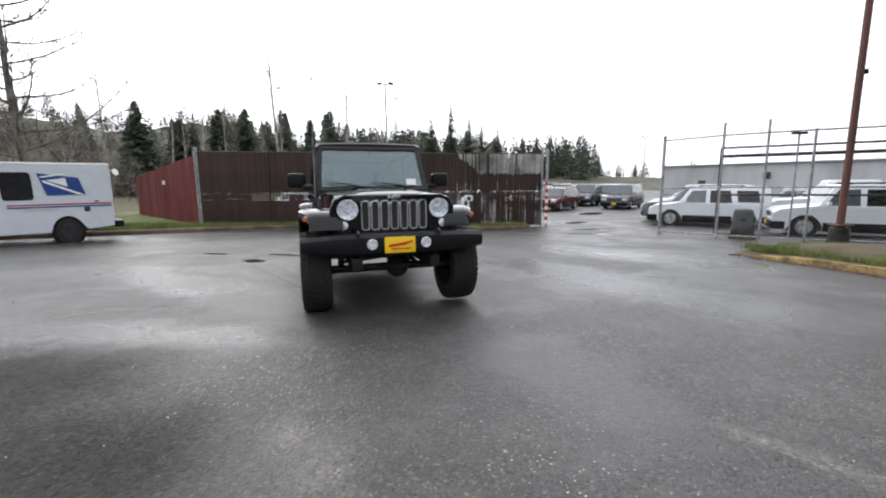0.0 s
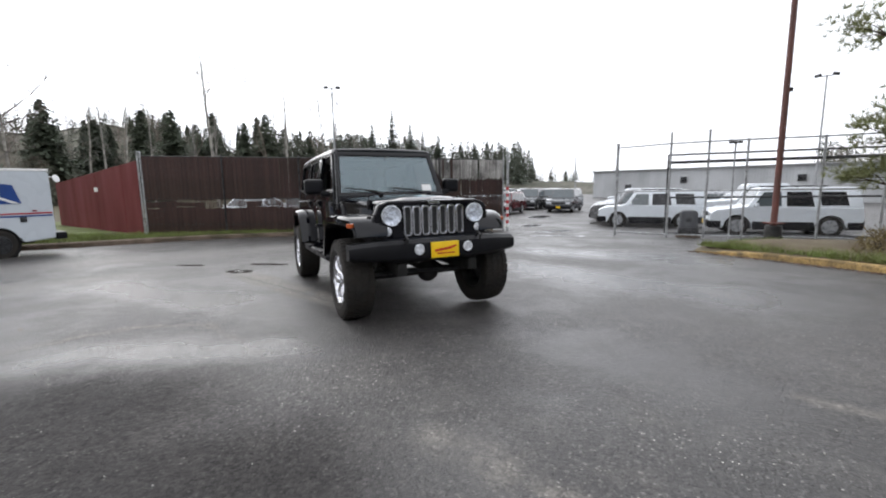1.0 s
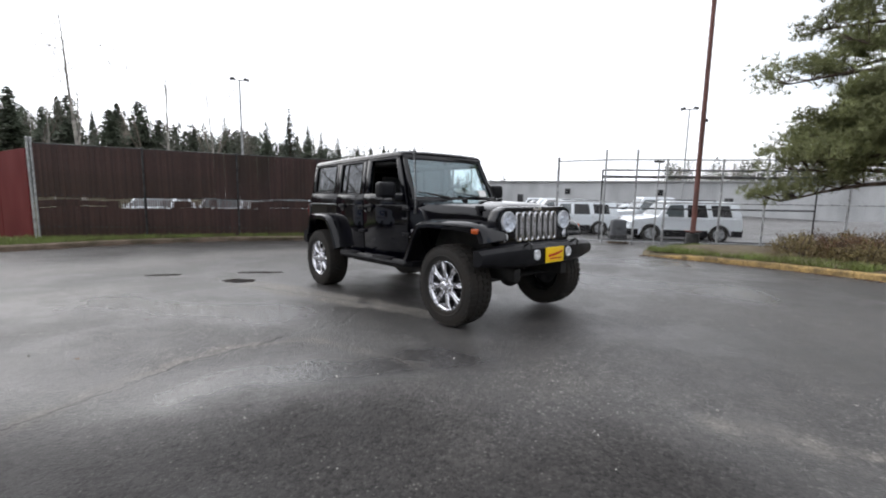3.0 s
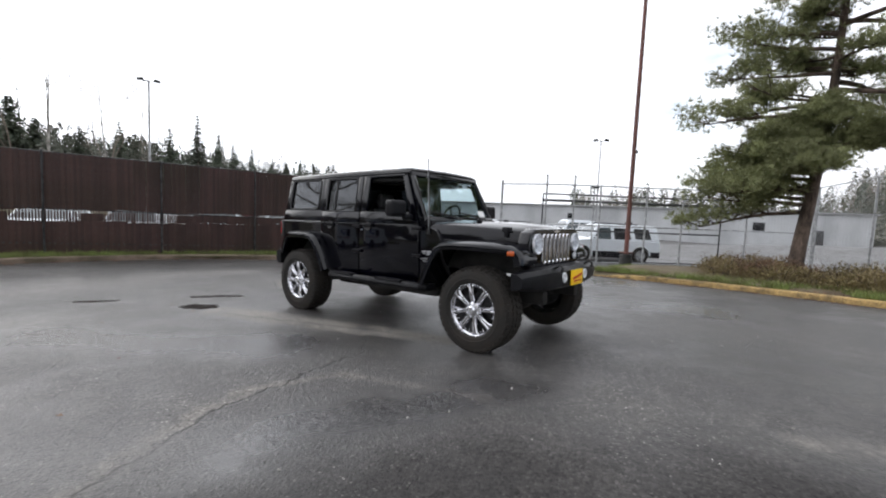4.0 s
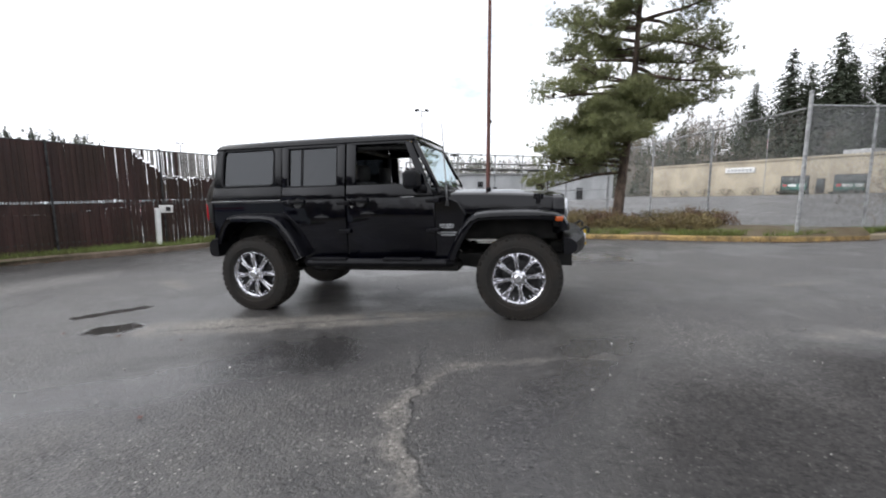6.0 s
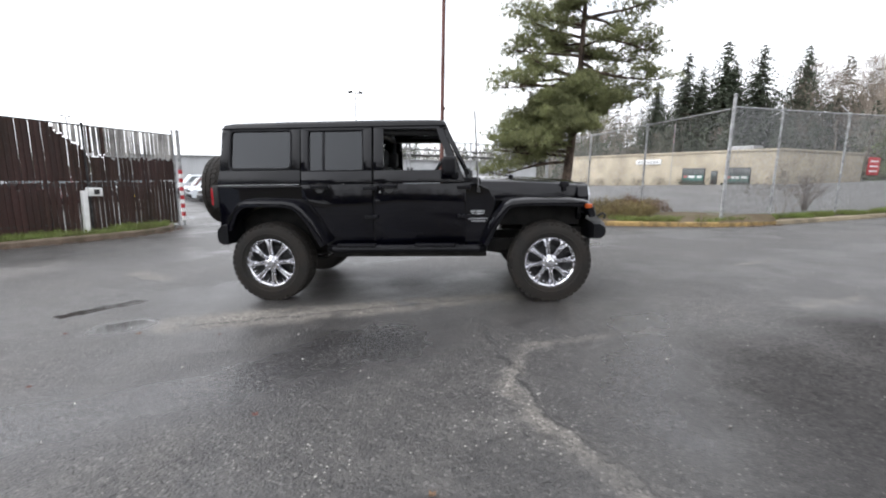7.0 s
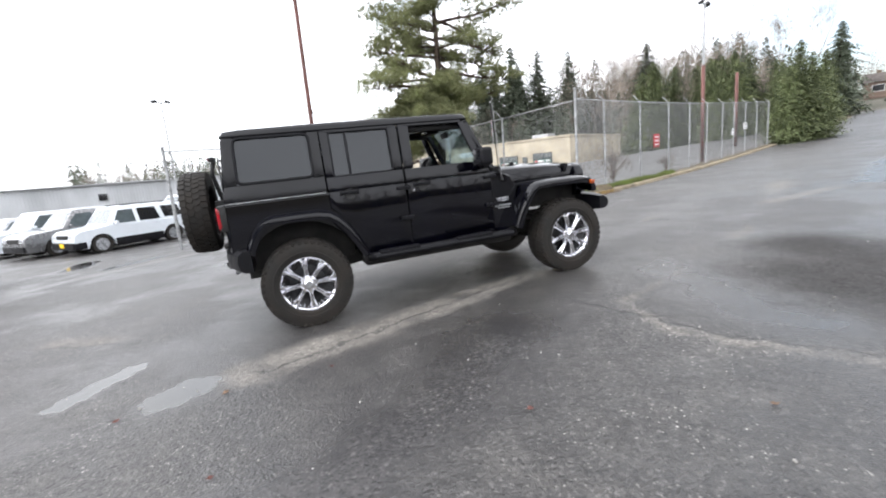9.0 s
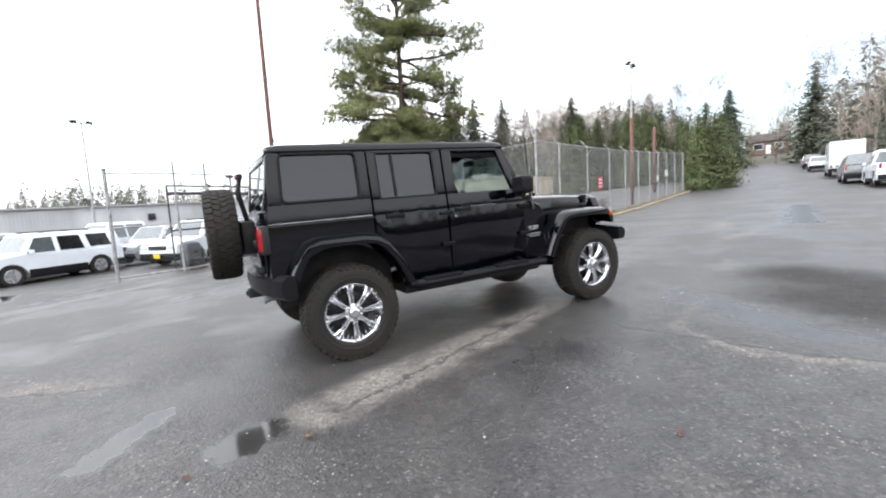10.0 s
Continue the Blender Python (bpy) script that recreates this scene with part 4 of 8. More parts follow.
def skin(bm, poly, sgn, th=0.03, out=0.0, bev=0.006):
    """A panel on the body's side, from an outline of (x, z)."""
    a = [bm.verts.new((x, sgn * (flank(z) + out) * nose(x), z)) for x, z in poly]
    b = [bm.verts.new((x, sgn * (flank(z) + out - th) * nose(x), z)) for x, z in poly]
    fs = [bm.faces.new(a), bm.faces.new(b[::-1])]
    n = len(poly)
    for i in range(n):
        fs.append(bm.faces.new((a[i], b[i], b[(i + 1) % n], a[(i + 1) % n])))
    if bev:
        bmesh.ops.bevel(bm, geom=list({e for f in fs for e in f.edges}), offset=bev, segments=2, profile=0.6, affect="EDGES")
    return bm


def ring_round(poly, r, n=4):
    """Round the corners of an outline."""
    out = []
    k = len(poly)
    for i in range(k):
        p, a, b = Vector(poly[i]), Vector(poly[i - 1]), Vector(poly[(i + 1) % k])
        u, v = (a - p).normalized(), (b - p).normalized()
        p0, p1 = p + u * r, p + v * r
        for j in range(n + 1):
            t = j / n
            out.append(tuple(p0 * (1 - t) ** 2 + p * 2 * t * (1 - t) + p1 * t * t))
    return out


def loop_tube(bm, pts, r, n=6):
    pts = [Vector(p) for p in pts]
    k = len(pts)
    c = sum(pts, Vector((0, 0, 0))) / k
    nrm = (pts[0] - c).cross(pts[k // 3] - c).normalized()
    vv = []
    for i in range(k):
        d = (pts[(i + 1) % k] - pts[i - 1]).normalized()
        u = d.cross(nrm).normalized()
        vv.append([bm.verts.new(pts[i] + (u * math.cos(q * math.tau / n) + nrm * math.sin(q * math.tau / n)) * r) for q in range(n)])
    for i in range(k):
        a, b = vv[i], vv[(i + 1) % k]
        for q in range(n):
            bm.faces.new((a[q], a[(q + 1) % n], b[(q + 1) % n], b[q]))
    return bm


def offroad_wheel(parent, m):
    """Wheel with its axis along y; the outer face looks to +y."""
    bm = B()
    lathe(bm, [(0.250, -0.12), (0.250, 0.075), (0.20, 0.03), (0.10, -0.02), (0.0, -0.02)], Matrix.Identity(4), 40)
    w = part("wheel", bm, M_DARKSTEEL, parent)
    w.matrix_basis = m
    bm = B()
    lathe(bm, [(0.255, -0.120), (0.275, -0.140), (0.33, -0.150), (0.375, -0.146), (0.400, -0.136), (0.412, -0.115), (0.417, -0.06), (0.418, 0.0), (0.417, 0.06), (0.412, 0.115), (0.400, 0.136), (0.375, 0.146), (0.33, 0.150),
               (0.275, 0.142), (0.255, 0.128)], Matrix.Identity(4), 56)
    n = 42
    for k in range(n):
        a = k * math.tau / n
        rot = Euler((0, a, 0)).to_matrix().to_4x4()
        for y, w_, l_, tw, off, lean in ((-0.103, 0.062, 0.048, 0.0, 0.5, -0.16), (-0.038, 0.058, 0.048, 0.35, 0, 0), (0.033, 0.058, 0.048, -0.35, 0.5, 0), (0.103, 0.062, 0.048, 0.0, 0, 0.16)):
            r2 = Euler((0, a + off * math.tau / n, 0)).to_matrix().to_4x4()
            bx(bm, (0, 0, 0), (l_, w_, 0.016), m=r2 @ Matrix.Translation((0, y, 0.418 - abs(lean) * 0.03)) @ Euler((-lean, 0, tw)).to_matrix().to_4x4())
        for sg in (-1, 1):
            bx(bm, (0, 0, 0), (0.030 if k % 2 else 0.034, 0.006, 0.030 if k % 2 else 0.020), m=rot @ Matrix.Translation((0, sg * 0.140, 0.388)) @ Euler((sg * -0.40, 0, 0)).to_matrix().to_4x4())
    # raised ring on the side wall
    lathe(bm, [(0.300, 0.146), (0.304, 0.153), (0.316, 0.154), (0.320, 0.149)], Matrix.Identity(4), 56)
    part("tyre", bm, M_RUBBER, w, "dusty knobbly black tyre", smooth=25)
    bm = B()
    lathe(bm, [(0.232, 0.070), (0.236, 0.098), (0.241, 0.108), (0.252, 0.114), (0.258, 0.122)], Matrix.Identity(4), 56)
    lathe(bm, [(0.246, 0.03), (0.252, 0.116), (0.259, 0.132), (0.266, 0.130), (0.268, 0.120), (0.262, 0.09)], Matrix.Identity(4), 56)
    for k in range(8):
        rot = Euler((0, k * math.tau / 8, 0)).to_matrix().to_4x4()
        # each spoke is a pair of rails that spreads a little towards the lip
        for sx in (-1, 1):
            rows = []
            for r, off, hw, y0, y1 in ((0.045, 0.011, 0.0125, 0.045, 0.100), (0.11, 0.0120, 0.0135, 0.050, 0.116), (0.18, 0.0135, 0.0145, 0.055, 0.122), (0.222, 0.018, 0.0165, 0.060, 0.120), (0.248, 0.030, 0.020, 0.064, 0.114)):
                rows.append([rot @ Vector((sx * off + q * hw, y, r)) for q, y in ((-1, y0), (-0.9, y1 - 0.010), (-0.35, y1), (0.35, y1), (0.9, y1 - 0.010), (1, y0))])
            rings(bm, rows)
        # short teeth at the lip between the spokes
        for sa in (-0.22, 0.0, 0.22):
            half = Euler((0, (k + 0.5 + sa) * math.tau / 8, 0)).to_matrix().to_4x4()
            rings(bm, [[half @ Vector((-q, 0.06, r)), half @ Vector((-q * 0.3, y, r)), half @ Vector((q * 0.3, y, r)), half @ Vector((q, 0.06, r))] for r, q, y in ((0.205 if sa == 0 else 0.218, 0.005, 0.080), (0.250, 0.011, 0.102))])
        for sx in (-0.5, 0.0, 0.5):
            rv = Euler((0, (k + sx * 0.66) * math.tau / 8, 0)).to_matrix().to_4x4()
            bmesh.ops.create_icosphere(bm, subdivisions=1, radius=0.0075, matrix=Matrix.Translation(rv @ Vector((0.0, 0.127, 0.252))))
    part("rim", bm, M_CHROME, w, "chrome eight-spoke rim with split spokes")
    bm = B()
    lathe(bm, [(0.092, 0.05), (0.092, 0.098), (0.080, 0.116), (0.046, 0.124), (0.043, 0.142), (0.032, 0.150), (0.0, 0.150)], Matrix.Identity(4), 16)
    for k in range(8):
        a = (k + 0.5) * math.tau / 8
        bmesh.ops.create_icosphere(bm, subdivisions=1, radius=0.015, matrix=Matrix.Translation((0.068 * math.sin(a), 0.119, 0.068 * math.cos(a))))
    part("hub_cap", bm, M_CHROME, w)
    bm = B()
    lathe(bm, [(0.0, 0.0), (0.165, 0.0), (0.168, 0.018), (0.10, 0.022), (0.0, 0.022)], Matrix.Identity(4), 32)
    part("brake_disc", bm, M_DARKSTEEL, w)
    return w


def copy_part(src, parent, m):
    c = copy_thing(src, m)
    c.parent = parent
    c.matrix_basis = m
    return c


def jeep():
    J = thing("offroad_car", "black four-door off-road car with chrome wheels and lifted suspension", "car", JEEP)

    # tub
    bm = B()
    arch = [(x, z) for x, z in arc(-1.473, 0.46, 0.585, 8, 160, 12)]
    prism(bm, [(-2.085, 0.66), (-2.085, 1.252), (0.655, 1.252), (0.70, 1.225), (0.86, 1.20), (0.94, 1.05), (0.80, 0.60), (0.78, 0.53), (-0.84, 0.53)] + arch, -0.762, 0.762, 0.022)
    for v in bm.verts:
        v.co.y *= nose(v.co.x)
    part("body", bm, M_PAINT, J)
    # engine bay and inner arches
    bm = B()
    bx(bm, (1.35, 0, 0.98), (1.0, 1.10, 0.40), 0.02)
    bx(bm, (-1.47, 0, 0.80), (1.05, 1.08, 0.46), 0.02)
    bx(bm, (-0.02, 0, 0.50), (1.7, 1.36, 0.10), 0.02)
    for sg in (-1, 1):
        bx(bm, (0, sg * 0.40, 0.55), (4.0, 0.10, 0.13), 0.01)
    part("chassis", bm, M_UNDER, J)
    # hood
    bm = B()
    rows = []
    for x, w, zt, zb in ((0.60, 0.715, 1.300, 1.06), (0.80, 0.700, 1.305, 1.06), (1.10, 0.668, 1.297, 1.06), (1.40, 0.632, 1.284, 1.06), (1.65, 0.602, 1.268, 1.06), (1.80, 0.584, 1.252, 1.06), (1.86, 0.575, 1.225, 1.06)):
        half = [(-w, zb), (-w, zt - 0.075), (-w + 0.012, zt - 0.045), (-w + 0.045, zt - 0.026), (-w * 0.62, zt - 0.014), (-w * 0.5, zt + 0.004), (-w * 0.25, zt + 0.010)]
        full = half + [(0, zt + 0.012)] + [(-y, z) for y, z in half[::-1]]
        rows.append([Vector((x, y, z)) for y, z in full])
    rings(bm, rows)
    hood = part("hood", bm, M_PAINT, J, smooth=28)
    for sg in (-1, 1):
        bm = B()
        bx(bm, (1.66, sg * 0.605, 1.225), (0.10, 0.035, 0.05), 0.008)
        bx(bm, (1.66, sg * 0.622, 1.20), (0.04, 0.02, 0.10), 0.006)
        part("hood_latch", bm, M_PLASTIC, hood)
        bm = B()
        bx(bm, (1.12, sg * 0.30, 1.312), (0.05, 0.05, 0.03), 0.01)
        part("washer_nozzle", bm, M_PLASTIC, hood)
    # cowl
    bm = B()
    prism(bm, [(0.56, 1.20), (0.78, 1.20), (0.76, 1.305), (0.66, 1.315), (0.56, 1.30)], -0.70, 0.70, 0.01)
    part("cowl", bm, M_PLASTIC, J)
    # grille panel
    bm = B()
    prism(bm, [(-0.56, 0.84), (0.56, 0.84), (0.63, 0.90), (0.645, 1.10), (0.60, 1.20), (0.50, 1.238), (-0.50, 1.238), (-0.60, 1.20), (-0.645, 1.10), (-0.63, 0.90)], -1.915, -1.80, 0.018, TURN90)
    grille = part("grille", bm, M_PAINT, J)
    for i in range(7):
        y = (i - 3) * 0.0985
        bm = B()
        lp = ring_round([(y - 0.036, 0.885), (y + 0.036, 0.885), (y + 0.036, 1.175), (y - 0.036, 1.175)], 0.03)
        loop_tube(bm, [(1.918, p, q) for p, q in lp], 0.0135, 6)
        part("slot_surround", bm, M_CHROME, grille, "chrome slot surround")
        bm = B()
        bx(bm, (1.914, y, 1.03), (0.008, 0.062, 0.27), 0.002, seg=1)
        part("slot", bm, M_TRIM, grille)
    bm = B()
    for k, (yy, ww) in enumerate(((-0.05, 0.03), (-0.015, 0.03), (0.02, 0.03), (0.052, 0.025))):
        bx(bm, (1.918, yy, 1.212), (0.008, ww, 0.026), 0.002, seg=1)
    part("badge", bm, M_CHROME, grille, "small plain metal badge bars")
    for sg in (-1, 1):
        t = Matrix.Translation((1.931, sg * 0.47, 1.09)) @ Euler((0, 0, radians(-90))).to_matrix().to_4x4()
        bm = B()
        lathe(bm, [(0.102, -0.01), (0.102, 0.010), (0.097, 0.014), (0.092, 0.006)], t, 32)
        lathe(bm, [(0.092, 0.006), (0.07, -0.004), (0.04, -0.010), (0.0, -0.010)], t, 32)
        hl = part("headlight", bm, M_LENS, grille)
        bm = B()
        lathe(bm, [(0.090, 0.010), (0.070, 0.022), (0.04, 0.030), (0.0, 0.032)], t, 32)
        ob = part("lens", bm, M_CLEARLENS, hl)
        ob.visible_shadow = False
        bm = B()
        lathe(bm, [(0.030, -0.012), (0.028, 0.006), (0.0, 0.01)], t, 20)
        part("bulb_shield", bm, M_LENS, hl)
        t2 = Matrix.Translation((1.912, sg * 0.515, 0.935)) @ Euler((0, 0, radians(-90))).to_matrix().to_4x4()
        bm = B()
        lathe(bm, [(0.045, -0.005), (0.045, 0.014), (0.036, 0.018), (0.02, 0.024), (0.0, 0.025)], t2, 24)
        part("front_indicator", bm, M_LENS, grille)

    # flares
    def flare(path, inner, sgn, name):
        rows = []
        pts = [Vector((x, 0, z)) for x, z in path]
        k = len(pts)
        for i, p in enumerate(pts):
            d = (pts[min(i + 1, k - 1)] - pts[max(i - 1, 0)]).normalized()
            nr = Vector((-d.z, 0, d.x))
            if nr.z < 0 and abs(nr.z) > 0.3:
                nr = -nr
            prof = ((inner, 0.0), (0.84, 0.002), (0.905, -0.006), (0.938, -0.024), (0.946, -0.05), (0.944, -0.085), (0.915, -0.088), (0.905, -0.06), (inner, -0.045))
            tuck = 1.0 - 0.11 * smooth(1.60, 1.96, p.x) - 0.04 * smooth(-1.70, -1.96, p.x)
            rows.append([Vector((p.x + nr.x * o, sgn * (y if y < 0.8 else y * tuck), p.z + nr.z * o)) for y, o in prof])
        bm = B()
        rings(bm, rows)
        return part(name, bm, M_PAINT, J, smooth=40)

    fpath = [(0.755, 0.64), (0.82, 0.78), (0.90, 0.93), (0.98, 1.04), (1.07, 1.09), (1.22, 1.102), (1.45, 1.104), (1.66, 1.098), (1.82, 1.075), (1.91, 1.03), (1.95, 0.96), (1.96, 0.90)]
    rpath = [(-0.845, 0.64), (-0.90, 0.75), (-0.985, 0.90), (-1.08, 1.02), (-1.17, 1.085), (-1.30, 1.108), (-1.50, 1.112), (-1.70, 1.108), (-1.80, 1.07), (-1.88, 0.98), (-1.945, 0.86), (-1.965, 0.80)]
    for sg in (-1, 1):
        ff = flare(fpath, 0.52, sg, "front_fender")
        flare([(x, z) for x, z in rpath[::-1]], 0.74, sg, "rear_fender")
        bm = B()
        bx(bm, (1.855, sg * 0.868, 1.008), (0.070, 0.040, 0.048), 0.012, Matrix.Translation((1.855, sg * 0.868, 0)) @ Euler((0, 0, -sg * 0.45)).to_matrix().to_4x4() @ Matrix.Translation((-1.855, -sg * 0.868, 0)))
        part("side_indicator", bm, M_AMBER, ff, "amber side indicator")

    # bumpers
    def bumper(xf, xb, z0, z1, half, curve, name, sgn=1):
        rows = []
        for i in range(17):
            y = -half + 2 * half * i / 16
            t = abs(y) / half
            f = xf - sgn * curve * t ** 2.6
            lo, hi = (z0 + 0.035 * t ** 4, z1 - 0.03 * t ** 4) if sgn > 0 else (z0, z1)
            mid = (lo + hi) / 2
            if sgn > 0:
                prof = ((xb, lo), (f - 0.05, lo), (f - 0.01, lo + 0.03), (f, mid), (f - 0.012, hi - 0.035), (f - 0.06, hi), (xb, hi))
            else:
                prof = ((xb, lo), (f + 0.05, lo), (f + 0.01, lo + 0.03), (f, mid), (f + 0.012, hi - 0.035), (f + 0.06, hi), (xb, hi))
            rows.append([Vector((px, y, pz)) for px, pz in prof])
        bm = B()
        rings(bm, rows)
        return part(name, bm, M_PLASTIC, J, smooth=30)

    fb = bumper(2.145, 1.90, 0.645, 0.858, 0.93, 0.125, "front_bumper")
    rb = bumper(-2.20, -1.92, 0.63, 0.83, 0.91, 0.16, "rear_bumper", -1)
    for sg in (-1, 1):
        t = Matrix.Translation((2.130, sg * 0.268, 0.760)) @ Euler((0, 0, radians(-90))).to_matrix().to_4x4()
        bm = B()
        lathe(bm, [(0.052, -0.02), (0.052, 0.014), (0.044, 0.018), (0.036, 0.012), (0.0, 0.016)], t, 24)
        part("fog_lamp", bm, M_LENS, fb, "round fog lamp")
        bm = B()
        tube(bm, [(2.08, sg * 0.40, 0.855), (2.14, sg * 0.40, 0.89), (2.17, sg * 0.40, 0.868), (2.16, sg * 0.40, 0.825)], 0.013, 8)
        part("tow_hook", bm, M_TRIM, fb)
        bm = B()
        bx(bm, (1.90, sg * 0.40, 0.70), (0.24, 0.07, 0.09), 0.01)
        part("bumper_mount", bm, M_UNDER, fb)
    bm = B()
    bx(bm, (2.157, 0, 0.748), (0.012, 0.305, 0.158), 0.004)
    plate = part("dealer_plate", bm, M_YELLOW, fb, "yellow dealer plate with red bars")
    bm = B()
    prism(bm, [(-0.115, 0.728), (0.05, 0.748), (0.125, 0.775), (0.12, 0.788), (0.02, 0.768), (-0.115, 0.752)], -2.168, -2.1635, 0, TURN90)
    part("script_bar", bm, M_REDINK, plate)
    bm = B()
    bx(bm, (2.1655, 0.005, 0.711), (0.004, 0.19, 0.013))
    part("small_bar", bm, M_REDINK, plate)

    # windscreen
    base, tip = Vector((0.665, 0, 1.275)), Vector((0.378, 0, 1.862))
    up = (tip - base)
    sl = up.length
    up.normalize()
    nrm = Vector((up.z, 0, -up.x))
    ws = Matrix(((0, -nrm.x, up.x, base.x), (1, 0, 0, 0), (0, -nrm.z, up.z, base.z), (0, 0, 0, 1)))
    bm = B()
    wb, wt = 0.722, 0.660
    prism(bm, [(-wb, 0), (wb, 0), (wb - 0.008, 0.07), (-wb + 0.008, 0.07)], -0.02, 0.03, 0.008, ws)
    prism(bm, [(-wt - 0.006, sl - 0.055), (wt + 0.006, sl - 0.055), (wt, sl), (-wt, sl)], -0.02, 0.03, 0.008, ws)
    for sg in (-1, 1):
        prism(bm, [(sg * (wb - 0.008), 0.071), (sg * (wt + 0.006), sl - 0.056), (sg * (wt - 0.055), sl - 0.056), (sg * (wb - 0.07), 0.071)], -0.02, 0.03, 0.008, ws)
    wf = part("windscreen_frame", bm, M_PAINT, J)
    bm = B()
    prism(bm, [(-wb + 0.05, 0.05), (wb - 0.05, 0.05), (wt - 0.04, sl - 0.04), (-wt + 0.04, sl - 0.04)], 0.0, 0.006, 0, ws)
    ob = part("windscreen", bm, M_WSHIELD, wf, "clear windscreen")
    ob.visible_shadow = False
    bm = B()
    bx(bm, (0.44, 0.004, 0.06 * sl), (0.13, 0.004, 0.09), 0, ws @ Matrix.Translation((0.06, -0.012, 0.09)))
    part("price_sticker", bm, M_WHITETRIM, wf, "white windscreen sticker")
    for y0, y1 in ((0.52, 0.02), (-0.06, -0.56)):
        bm = B()
        a, b_, c_ = ws @ Vector((y0, -0.035, 0.03)), ws @ Vector((y0 - 0.24, -0.04, 0.085)), ws @ Vector((y1, -0.032, 0.12))
        tube(bm, [a, b_, c_], [0.010, 0.008, 0.006], 6)
        tube(bm, [ws @ Vector((y0 - 0.10, -0.03, 0.055)), ws @ Vector((y1 - 0.05, -0.028, 0.13))], 0.007, 6)
        part("wiper", bm, M_TRIM, wf)

    # hard top
    bm = B()
    rows = []
    for x, dz, dw in ((0.398, -0.03, 0.0), (0.365, -0.008, 0.0), (0.20, 0.0, 0.0), (-0.5, 0.006, 0.0), (-1.3, 0.004, 0.0), (-1.88, -0.004, 0.0), (-1.985, -0.016, -0.004), (-2.012, -0.045, -0.012)):
        w = 0.684 + dw
        half = [(-w, 1.835), (-w - 0.006, 1.852), (-w + 0.002, 1.884 + dz), (-w + 0.025, 1.906 + dz), (-w + 0.08, 1.917 + dz), (-w * 0.5, 1.925 + dz)]
        full = half + [(0, 1.929 + dz)] + [(-y, z) for y, z in half[::-1]]
        rows.append([Vector((x, y, z)) for y, z in full])
    rings(bm, rows)
    top = part("hard_top", bm, M_TOP, J, "satin black hard top", smooth=30)
    for sg in (-1, 1):
        # quarter panel round the rear side window
        bm = B()
        skin(bm, [(-2.07, 1.258), (-1.16, 1.258), (-1.16, 1.405), (-2.045, 1.405)], sg, 0.05, 0.004)
        part("quarter_lower", bm, M_TOP, top)
        bm = B()
        skin(bm, [(-2.044, 1.407), (-1.935, 1.407), (-1.915, 1.838), (-2.000, 1.838)], sg, 0.05, 0.004)
        bx(bm, (-2.015, sg * 0.645, 1.59), (0.05, 0.10, 0.46), 0.02, Matrix.Translation((-2.015, 0, 1.59)) @ Euler((0, radians(7), 0)).to_matrix().to_4x4() @ Matrix.Translation((2.015, 0, -1.59)))
        part("rear_pillar", bm, M_TOP, top)
        bm = B()
        skin(bm, [(-1.265, 1.407), (-1.16, 1.407), (-1.155, 1.838), (-1.26, 1.838)], sg, 0.05, 0.004)
        part("middle_pillar", bm, M_TOP, top)
        bm = B()
        skin(bm, [(-1.932, 1.408), (-1.268, 1.408), (-1.264, 1.836), (-1.915, 1.836)], sg, 0.008, -0.012, 0)
        part("quarter_window", bm, M_TINT, top, "dark tinted quarter window")
        bm = B()
        lp = ring_round([(-1.930, 1.418), (-1.256, 1.418), (-1.250, 1.826), (-1.912, 1.826)], 0.06)
        loop_tube(bm, [(x, sg * (flank(z) + 0.002), z) for x, z in lp], 0.013, 6)
        part("window_seal", bm, M_PLASTIC, top)
        # doors
        def door(outline, frame_polys, window, name, hx, glassy, split=None, hinge=0.0):
            bm = B()
            skin(bm, outline, sg, 0.03, 0.014, 0.010)
            dr = part(name, bm, M_PAINT, J)
            bm = B()
            for fp in frame_polys:
                skin(bm, fp, sg, 0.045, 0.012, 0.006)
            part("window_frame", bm, M_PAINT, dr)
            if glassy:
                bm = B()
                skin(bm, window, sg, 0.006, -0.008, 0)
                part("window_glass", bm, M_TINT, dr, "dark tinted window")
                bm = B()
                lp = ring_round(window, 0.03)
                loop_tube(bm, [(x, sg * (flank(z) + 0.008), z) for x, z in lp], 0.010, 6)
                part("window_seal", bm, M_PLASTIC, dr)
            if split:
                bm = B()
                skin(bm, [(split - 0.014, 1.395), (split + 0.014, 1.395), (split + 0.014, 1.82), (split - 0.014, 1.82)], sg, 0.02, 0.0, 0.003)
                part("window_divider", bm, M_PLASTIC, dr)
            bm = B()
            bx(bm, (hx, sg * 0.795, 1.228), (0.165, 0.028, 0.032), 0.010)
            bx(bm, (hx - 0.085, sg * 0.788, 1.228), (0.03, 0.03, 0.05), 0.008)
            bx(bm, (hx + 0.07, sg * 0.788, 1.228), (0.03, 0.03, 0.05), 0.008)
            hd = part("handle", bm, M_PLASTIC, dr, "black grab handle")
            bm = B()
            lathe(bm, [(0.055, 0.0), (0.052, 0.006), (0.03, 0.003), (0.0, 0.002)], Matrix.Translation((hx, sg * 0.7825, 1.211)) @ Euler((0, 0, 0 if sg > 0 else math.pi)).to_matrix().to_4x4(), 20)
            part("handle_bowl", bm, M_TRIM, dr)
            for hz in (1.205, 0.900):
                bm = B()
                bx(bm, (hinge - 0.03, sg * 0.790 * nose(hinge), hz), (0.105, 0.022, 0.034), 0.006)
                bx(bm, (hinge + 0.035, sg * 0.788 * nose(hinge), hz), (0.045, 0.030, 0.042), 0.008)
                part("hinge", bm, M_PLASTIC, dr)
            return dr

